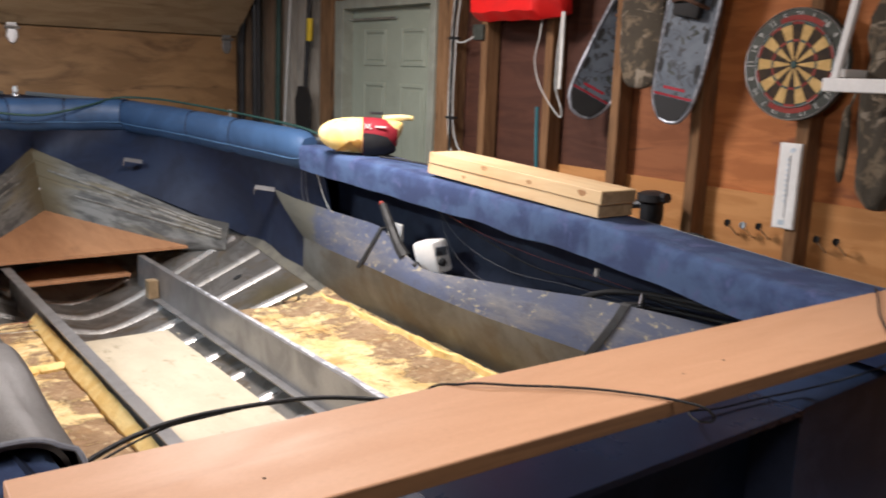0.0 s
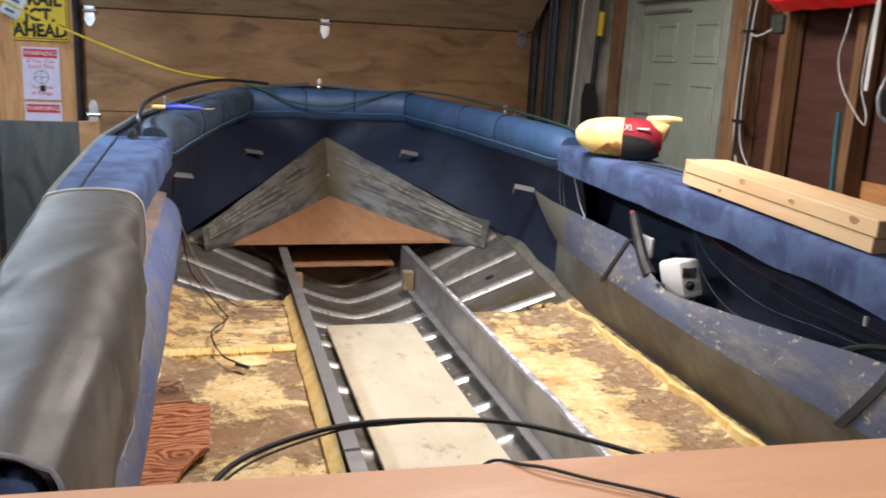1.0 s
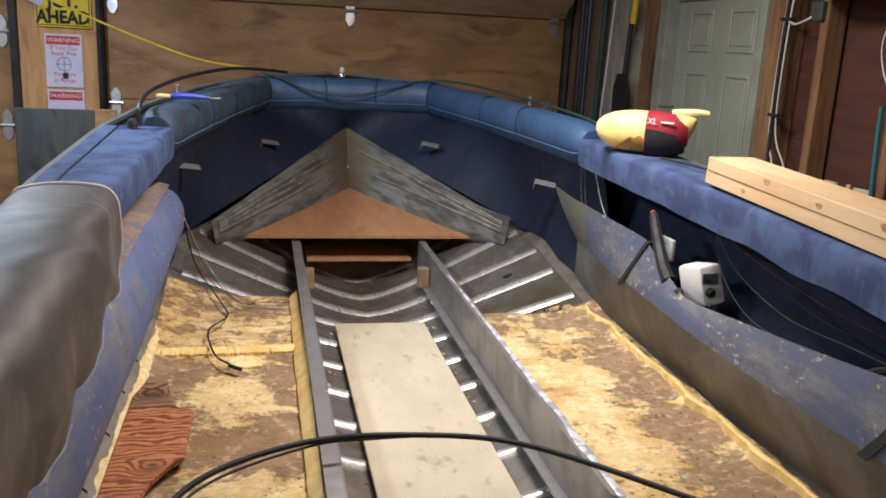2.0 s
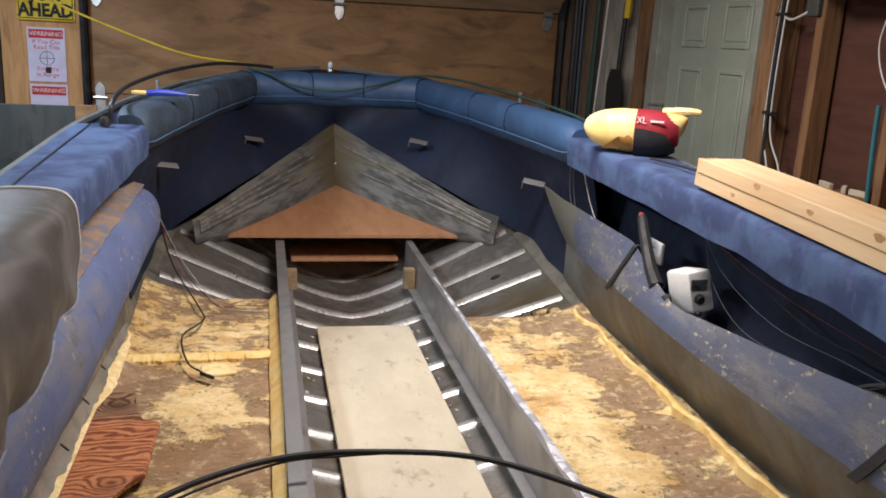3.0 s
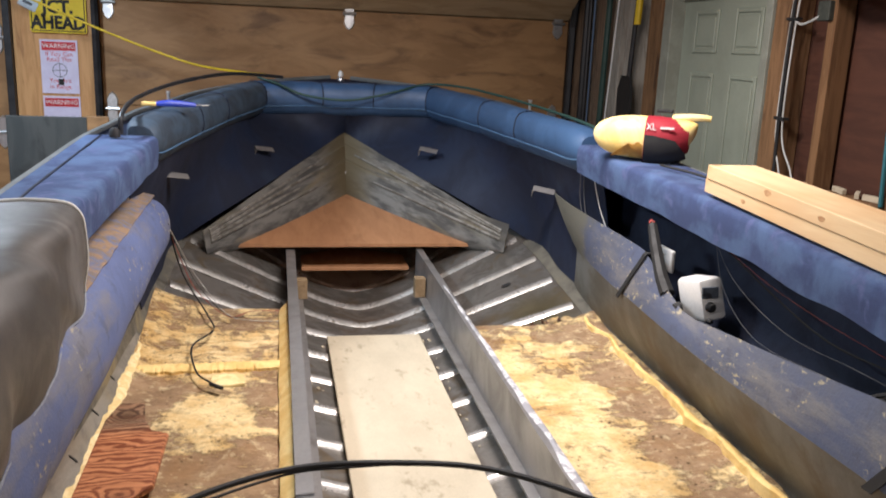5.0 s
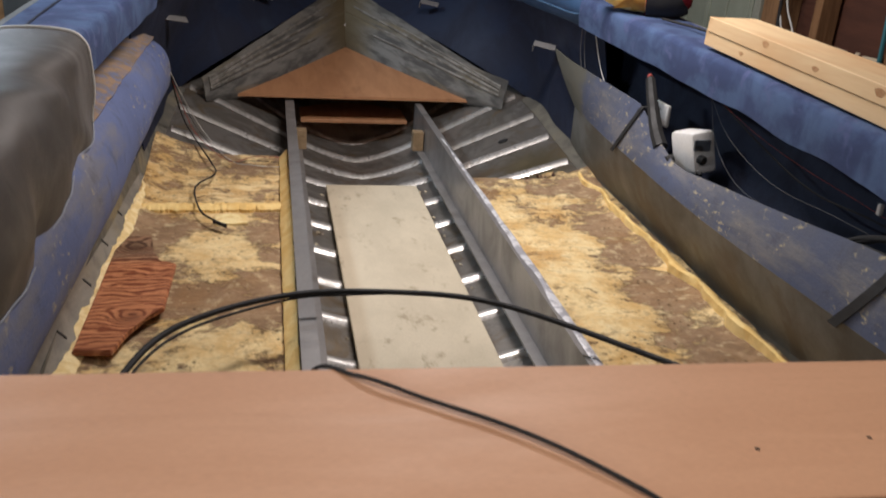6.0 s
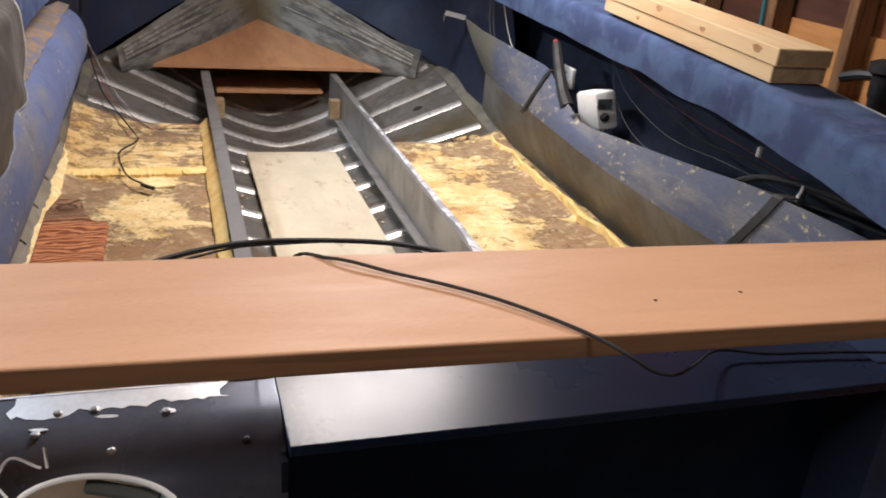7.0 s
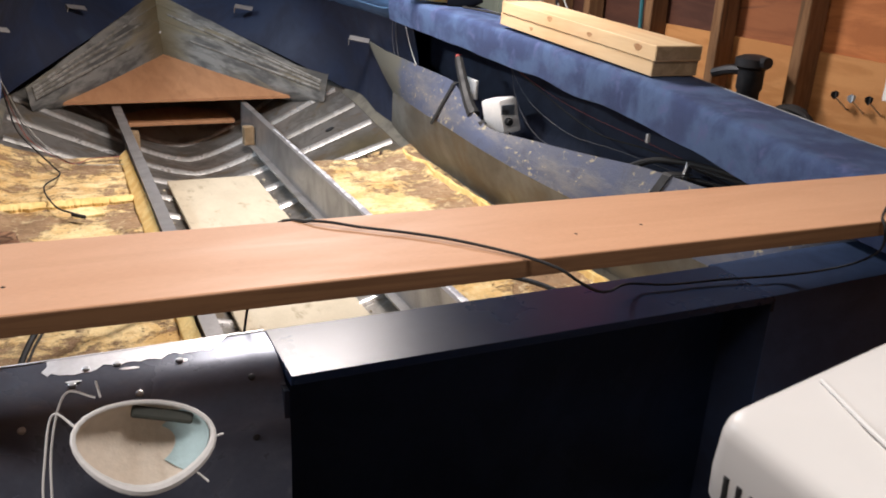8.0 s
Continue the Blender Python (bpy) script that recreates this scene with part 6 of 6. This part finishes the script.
for k, (y, z, c) in enumerate(((1.72, 1.130, "black"), (1.659, 1.130, "tag_grey"), (1.599, 1.136, "black"), (1.46, 1.129, "white"), (1.392, 1.128, "black"), (1.327, 1.131, "black"))):
    dt = thing("dart", (2.58, y, z), "small dart with dark flights stuck in the plywood" if c == "black" else "small dart with pale flights stuck in the plywood", "dart", group="darts in the wall")
    part("barrel", tube([(2.60, y - 0.006, z - 0.045), (2.565, y - 0.002, z - 0.018), (2.545, y, z - 0.004)], 0.003, sides=6), "zinc", dt)
    for a in (20, 110):
        part("flight", prism([(-0.012, -0.002), (-0.012, 0.010), (0, 0.015), (0.012, 0.010), (0.012, -0.002), (0, -0.013)], Matrix.Translation((2.542, y, z)) @ pose(0, 0, 0, 90, 0, a - 90 + 45), 0.0012), c, dt)


def snowshoe(yb, zb, tilt, yaw, label):
    m = on_right(yb, zb, 2.47) @ pose(0, 0, 0, 0, yaw, 0) @ pose(0, 0, 0, 0, 0, tilt) @ Matrix.Diagonal((0.9, 1, 1, 1))
    sh = thing("snowshoe", tuple(m @ Vector((0, 0.3, 0))), label, "snowshoe", group="pair of snowshoes")
    out = [(-0.045, 0.01), (0.0, 0.0), (0.05, 0.012), (0.085, 0.06), (0.104, 0.15), (0.112, 0.30), (0.112, 0.45), (0.10, 0.58), (0.06, 0.66), (0, 0.68), (-0.06, 0.66), (-0.10, 0.58), (-0.11, 0.45), (-0.108, 0.30), (-0.10, 0.15), (-0.085, 0.06)]
    part("deck", prism(out, m, 0.008, 0.002), "shoe", sh, "grey blue moulded deck")
    loop = [m @ Vector((x, y, 0.004)) for x, y in out + out[:1]]
    part("frame", tube(loop, 0.007, n=4), "shoe_rim", sh, "pale tubular frame", smooth=True)
    part("toe_cap", prism([(-0.045, 0.012), (0, 0.004), (0.048, 0.014), (0.08, 0.062), (0.085, 0.085), (-0.085, 0.085), (-0.08, 0.062)], m @ Matrix.Translation((0, 0, 0.0085)), 0.004, 0.001), "black", sh, "black tail cap")
    part("stripe", prism([(-0.088, 0.088), (0.088, 0.088), (0.090, 0.096), (-0.090, 0.096)], m @ Matrix.Translation((0, 0, 0.0085)), 0.002), "red_cloth", sh, "red stripe")
    for x, y in ((-0.085, 0.19), (0.085, 0.19), (-0.09, 0.31), (0.09, 0.31), (-0.09, 0.43), (0.09, 0.43)):
        part("slot", prism(ellipse(0.011, 0.026, 12), m @ Matrix.Translation((x, y, 0.0085)), 0.0015), "black", sh)
    part("print_bar", prism(rect(0.10, 0.010), m @ Matrix.Translation((0, 0.118, 0.0085)), 0.0008), "red_cloth", sh, "faded red print")
    random.seed(int(yb * 100))
    for k in range(7):
        part("deck_mark", prism(ellipse(0.010 + 0.008 * random.random(), 0.005, 8), m @ Matrix.Translation((random.uniform(-0.05, 0.05), random.uniform(0.15, 0.36), 0.0085)) @ pose(0, 0, 0, 0, 0, random.uniform(0, 180)), 0.0008), "dart_ring", sh)
    bind = box(-0.06, 0.06, 0.36, 0.56, 0.009, 0.05, 0.015)
    bmesh.ops.transform(bind, matrix=m, verts=list(bind.verts))
    part("binding", bind, "black", sh, "black boot binding", smooth=True)
    for y in (0.40, 0.50):
        part("strap", tube([m @ Vector(p) for p in ((-0.07, y, 0.01), (-0.05, y + 0.01, 0.055), (0.0, y + 0.02, 0.065), (0.05, y + 0.01, 0.055), (0.075, y, 0.01))], 0.007, sides=6), "brown", sh)
    return sh


snowshoe(1.955, 1.464, -9, 4, "grey blue snowshoe with black tail hanging on the stud wall")
snowshoe(2.395, 1.462, -26, 58, "grey blue snowshoe turned aside, hanging on the stud wall")


def soft_form(c, size, seed, amp=0.18, folds=5):
    """A crumpled rounded form of cloth about c."""
    bm = bmesh.new()
    bmesh.ops.create_icosphere(bm, subdivisions=4, radius=1.0)
    for v in bm.verts:
        p = v.co.copy()
        p = Vector([math.copysign(abs(q) ** 0.7, q) for q in p])
        k = 1 + amp * noise.noise((p.x * 1.6 + seed, p.y * 2.2, p.z * 1.4)) + amp * 0.4 * noise.noise((p.x * 4 + seed, p.y * folds, p.z * 3))
        v.co = Vector(c) + Vector((p.x * size[0] * k, p.y * size[1] * k, p.z * size[2]))
    return bm


lone("canvas_bag", soft_form((2.485, 2.115, 1.79), (0.035, 0.10, 0.215), 3.0, 0.15, 7), "camo", "crumpled brown canvas bag hanging behind the snowshoes", "bag", smooth=True)
jk = thing("camouflage_jacket", (2.47, 1.14, 1.62), "brown camouflage jacket hanging on the wall", "jacket")
part("body", soft_form((2.475, 1.11, 1.66), (0.045, 0.12, 0.35), 8.0, 0.5, 9), "camo", jk, smooth=True)
part("sleeve", soft_form((2.445, 1.175, 1.52), (0.038, 0.065, 0.26), 5.0, 0.45, 8), "camo", jk, "crumpled hanging sleeve", smooth=True)
part("hood", soft_form((2.46, 1.13, 1.80), (0.05, 0.075, 0.11), 2.0, 0.25, 5), "hood", jk, "plain taupe hood", smooth=True)
part("strap", soft_form((2.47, 1.305, 1.44), (0.012, 0.013, 0.115), 9.0, 0.2, 3), "camo", jk, "dark hanging cloth strap", smooth=True)
part("strap_loop", tube([(2.47, 1.303, 1.54), (2.475, 1.27, 1.64), (2.475, 1.20, 1.70)], 0.004), "camo", jk, smooth=True)

rs = thing("red_sled", (2.40, 2.75, 1.84), "glossy red plastic sled hanging high on the wall", "sled")
rows = []
for k in range(49):
    t = k / 48
    y = 2.50 + 0.53 * t
    e = min(1, 5 * min(t, 1 - t) + 0.35)
    lo = 1.835 + 0.02 * (1 - e) + 0.003 * math.sin(t * 24)
    rows.append([(2.50, y, lo + 0.01), (2.50 - 0.10 * e, y, lo - 0.004), (2.50 - 0.15 * e, y, lo + 0.03), (2.50 - 0.16 * e, y, lo + 0.12), (2.50 - 0.13 * e, y, lo + 0.16), (2.50 - 0.15 * e, y, lo + 0.22), (2.50 - 0.14 * e, y, lo + 0.40), (2.50, y, lo + 0.42)])
part("shell", sweep(rows), "red", rs, smooth=True)
# the sled's printed white swoosh, built as a raised rod
part("white_handle", tube([(2.345, 2.86, 2.02), (2.335, 2.84, 1.96), (2.335, 2.76, 1.945), (2.34, 2.68, 1.985)], 0.008, radii=lambda t: 0.009 - 0.005 * t), "white", rs, "white curved printed mark, built as a thin rod", smooth=True)
st = thing("hanging_straps", (2.44, 2.55, 1.65), "pale webbing and cord hanging below the sled", "straps")
part("cord", tube([(2.44, 2.60, 1.86), (2.43, 2.605, 1.76), (2.43, 2.625, 1.665), (2.43, 2.58, 1.56), (2.43, 2.47, 1.455), (2.43, 2.455, 1.48), (2.435, 2.50, 1.57), (2.435, 2.50, 1.70), (2.44, 2.49, 1.86)], 0.0024), "wire_white", st, smooth=True)
part("webbing", box(2.43, 2.436, 2.468, 2.486, 1.56, 1.86, 0.001), "wire_white", st, "pale webbing strap")

wf = thing("white_frame", (2.3, 1.2, 1.61), "white painted metal frame fixed on the wall", "frame")
part("upright", box(-0.010, 0.010, -0.010, 0.010, 0, 0.6, 0.003, m=pose(2.30, 1.268, 1.60, 9, 0, 0)), "white", wf)
part("crossbar", box(2.28, 2.312, 0.70, 1.29, 1.592, 1.630, 0.004), "white", wf)
for y in (0.75, 1.25):
    part("stay", box(2.30, 2.519, y - 0.012, y + 0.012, 1.632, 1.655, 0.003), "white", wf)

hp = thing("hand_pump", (2.45, 2.0, 0), "black cast metal hand pump standing by the wall", "hand pump")
part("column", lathe([(0.06, 0), (0.06, 0.02), (0.036, 0.03), (0.036, 1.10), (0.042, 1.11), (0.042, 1.17), (0.056, 1.18), (0.056, 1.205), (0.03, 1.215)], pose(2.44, 1.97, 0), 20), "black_metal", hp, smooth=True)
part("handle", tube([(2.44, 1.99, 1.165), (2.43, 2.06, 1.155), (2.42, 2.12, 1.135)], 0.016), "black_metal", hp, smooth=True)
part("outlet", tube([(2.44, 1.94, 1.195), (2.43, 1.895, 1.20)], 0.018, smooth_path=False), "black_metal", hp)
lone("black_hose", tube([(2.47 + 0.01 * math.sin(k), 1.80 + 0.075 * math.cos(k * 0.7), 1.035 + 0.04 * math.sin(k * 0.7)) for k in range(22)], 0.012, n=4), "black", "coiled black hose hung by the stud", "hose", smooth=True)

# conduit and cables beside the passage door
cd = thing("wall_cables", (2.50, 3.25, 1.7), "pale and black cables running down beside the door", "cables")
part("cable", tube([(2.505, 3.21, 2.5), (2.50, 3.215, 2.05), (2.50, 3.25, 1.77), (2.50, 3.25, 1.36), (2.50, 3.16, 1.21), (2.51, 3.12, 1.10)], 0.0036), "wire_white", cd, smooth=True)
part("cable", tube([(2.505, 3.26, 2.5), (2.50, 3.262, 2.05), (2.50, 3.285, 1.77), (2.50, 3.29, 1.36), (2.50, 3.24, 1.21), (2.51, 3.20, 1.10)], 0.0036), "wire_white", cd, smooth=True)
part("cable", tube([(2.505, 3.235, 2.5), (2.495, 3.24, 2.05), (2.495, 3.268, 1.77), (2.495, 3.27, 1.36), (2.50, 3.25, 1.0)], 0.007), "black", cd, smooth=True)
part("branch", tube([(2.498, 3.25, 1.76), (2.495, 3.20, 1.75), (2.50, 3.13, 1.77), (2.52, 3.10, 1.80)], 0.0045), "wire_white", cd, smooth=True)
for z in (1.77, 1.40):
    part("clip", box(2.488, 2.515, 3.235, 3.30, z - 0.006, z + 0.006, 0.002), "black", cd)
part("junction_box", box(2.50, 2.545, 3.06, 3.13, 1.76, 1.83, 0.004), "dart_ring", cd, "grey junction box")
part("blocking", box(2.53, 2.597, 2.70, 3.02, 1.13, 1.165, 0.003), "stud", wall, "short blocking between studs")
for y, a in ((2.95, 10), (2.85, -20), (2.77, 30)):
    lone("wood_scrap", box(-0.04, 0.04, -0.008, 0.008, 0, 0.02, 0.002, m=pose(2.565, y, 1.1655, 0, 0, 70 + a)), "pale_ply", "small pale wood scrap on the wall blocking", "wood scrap", group="scraps on the ledge")
lone("blue_hose", tube([(2.51, 2.68, 1.48), (2.51, 2.675, 1.36), (2.51, 2.66, 1.17)], 0.008), "teal", "short blue green pipe on the stud", "pipe", smooth=True)

# green road sign, its lettering as plain bars
gs = thing("road_sign", (2.49, 3.83, 2.0), "green metal road sign with white lettering above the door", "road sign")
GM = on_right(3.83, 2.068, 2.497)
part("panel", prism(rect(0.88, 0.132), GM, 0.004), "green", gs)
xs = [-0.39 + 0.056 * k for k in range(7)] + [0.03 + 0.052 * k for k in range(6)]
for k, x in enumerate(xs):
    part("letter_bar", prism(rect(0.027 if k % 3 else 0.021, 0.080), GM @ Matrix.Translation((x, -0.005, 0.004)), 0.0008), "white", gs)
for x in (0.37, 0.40):
    part("letter_bar", prism(rect(0.018, 0.035), GM @ Matrix.Translation((x, 0.02, 0.004)), 0.0008), "white", gs)

# tools and poles in the front corner
sv = thing("shovel", (2.46, 4.68, 0), "black shovel with a yellow band leaning on the wall", "shovel")
part("shaft", tube([(2.47, 4.62, 2.35), (2.47, 4.70, 1.48)], 0.014, smooth_path=False), "black_metal", sv)
part("band", tube([(2.47, 4.640, 1.90), (2.47, 4.650, 1.77)], 0.019, smooth_path=False), "yellow_cord", sv, "yellow band")
part("blade", prism([(-0.06, 0.0), (0.06, 0.0), (0.10, -0.08), (0.09, -0.26), (0.0, -0.33), (-0.09, -0.26), (-0.10, -0.08)], on_right(4.70, 1.50, 2.46), 0.01, 0.003), "black", sv, "black blade")
part("shaft", tube([(2.47, 4.71, 1.2), (2.48, 4.75, 0.0)], 0.014, smooth_path=False), "black_metal", sv)
fr = thing("fishing_rod", (2.44, 4.9, 0), "thin pale fishing rod leaning in the corner", "fishing rod")
part("blank", tube([(2.43, 4.77, 2.42), (2.44, 4.92, 1.27), (2.45, 4.96, 0.8)], 0.005, smooth_path=False), "white", fr)
part("grip", tube([(2.45, 4.955, 0.85), (2.455, 5.0, 0.0)], 0.014, smooth_path=False), "brown", fr)
for k, (ya, yb, mm, r) in enumerate(((5.02, 5.12, "green_hose", 0.018), (5.34, 5.36, "black_metal", 0.012), (5.40, 5.42, "black_metal", 0.02))):
    lone("pole", tube([(2.46, ya, 2.45), (2.47, yb, 0.0)], r, smooth_path=False), mm, "dark pole leaning in the corner of the wall", "pole", group="poles in the corner")

# signs on the post
ts = thing("trail_sign", (-0.61, 5.53, 1.74), "yellow metal sign with black lettering on the post", "sign")
SM = on_front(-0.612, 1.742, FRONT_Y - 0.034)
part("panel", prism([(-0.15, -0.135), (-0.14, -0.145), (0.14, -0.145), (0.15, -0.135), (0.15, 0.135), (0.14, 0.145), (-0.14, 0.145), (-0.15, 0.135)], SM, 0.003), "sign_yellow", ts)
for a, b, c, d in ((-0.142, 0.142, 0.132, 0.137), (-0.142, 0.142, -0.137, -0.132), (-0.142, -0.137, -0.132, 0.132), (0.137, 0.142, -0.132, 0.132)):
    part("border", prism([(a, c), (b, c), (b, d), (a, d)], SM @ Matrix.Translation((0, 0, 0.003)), 0.0006), "ink", ts)
for text, z, st_ in (("TRAIL", 0.082, 0.92), ("JCT.", -0.005, 0.92), ("AHEAD", -0.092, 0.88)):
    words(text, 0.098, SM @ Matrix.Translation((0.0, z, 0.0034)), "ink", ts, "lettering", 0.0008, st_, 0.0042)
tg = thing("metal_tag", (-0.74, 5.51, 1.80), "small pale blue grey metal plate hung over the sign", "plate")
m = SM @ Matrix.Translation((-0.129, 0.054, 0.007)) @ pose(0, 0, 0, 0, 0, 63)
p_ = part("plate", prism(round_rect(0.079, 0.050, 0.008), m, 0.002), "tag_grey", tg)
for q in (-0.048, -0.016, 0.016, 0.048):
    part("print_bar", prism(rect(0.016, 0.052), m @ Matrix.Translation((q, 0.004, 0.002)), 0.0006), "shoe", p_)
for k, (z, h) in enumerate(((1.41, 0.30), (1.095, 0.30))):
    ws = thing("warning_sign", (-0.62, 5.53, z), "white paper warning sign with red lettering on the post", "sign", group="warning signs")
    WM_ = on_front(-0.622, z, FRONT_Y - 0.025)
    part("card", prism(rect(0.20, h), WM_, 0.003), "sign_card", ws)
    part("band", prism(rect(0.18, 0.048), WM_ @ Matrix.Translation((0, h / 2 - 0.036, 0.003)), 0.0006), "red_ink", ws, "red header band")
    words("WARNING", 0.036, WM_ @ Matrix.Translation((0, h / 2 - 0.036, 0.0042)), "white", ws, "lettering", 0.0004)
    if k == 0:
        words("If You Can", 0.034, WM_ @ Matrix.Translation((0, 0.070, 0.0034)), "red_ink", ws, "lettering", 0.0004)
        words("Read This", 0.034, WM_ @ Matrix.Translation((0, 0.040, 0.0034)), "red_ink", ws, "lettering", 0.0004)
        part("cross_hair", tube([WM_ @ Vector((0.038 * math.cos(q * math.pi / 12), -0.02 + 0.038 * math.sin(q * math.pi / 12), 0.0035)) for q in range(25)], 0.0018, n=1, sides=5), "shoe", ws)
        part("cross_hair", prism(rect(0.085, 0.003), WM_ @ Matrix.Translation((0, -0.02, 0.003)), 0.0006), "shoe", ws)
        part("cross_hair", prism(rect(0.003, 0.085), WM_ @ Matrix.Translation((0, -0.02, 0.003)), 0.0006), "shoe", ws)
        words("You Are", 0.034, WM_ @ Matrix.Translation((0, -0.078, 0.0034)), "red_ink", ws, "lettering", 0.0004)
        words("in Range", 0.034, WM_ @ Matrix.Translation((0, -0.112, 0.0034)), "red_ink", ws, "lettering", 0.0004)
        part("figure_bar", prism(rect(0.03, 0.035), WM_ @ Matrix.Translation((0.004, -0.085, 0.0035)), 0.0006), "ink", ws)

lp = thing("leaning_panel", (-0.42, 4.62, 0), "dark stained plywood panel with a bare edge standing by the wall", "panel")
part("sheet", box(-0.66, -0.30, 4.60, 4.615, 0, 1.215, 0.003), "charcoal", lp)
part("bare_edge", box(-0.30, -0.20, 4.60, 4.615, 0, 1.22, 0.003), "gdoor", lp, "bare plywood strip")
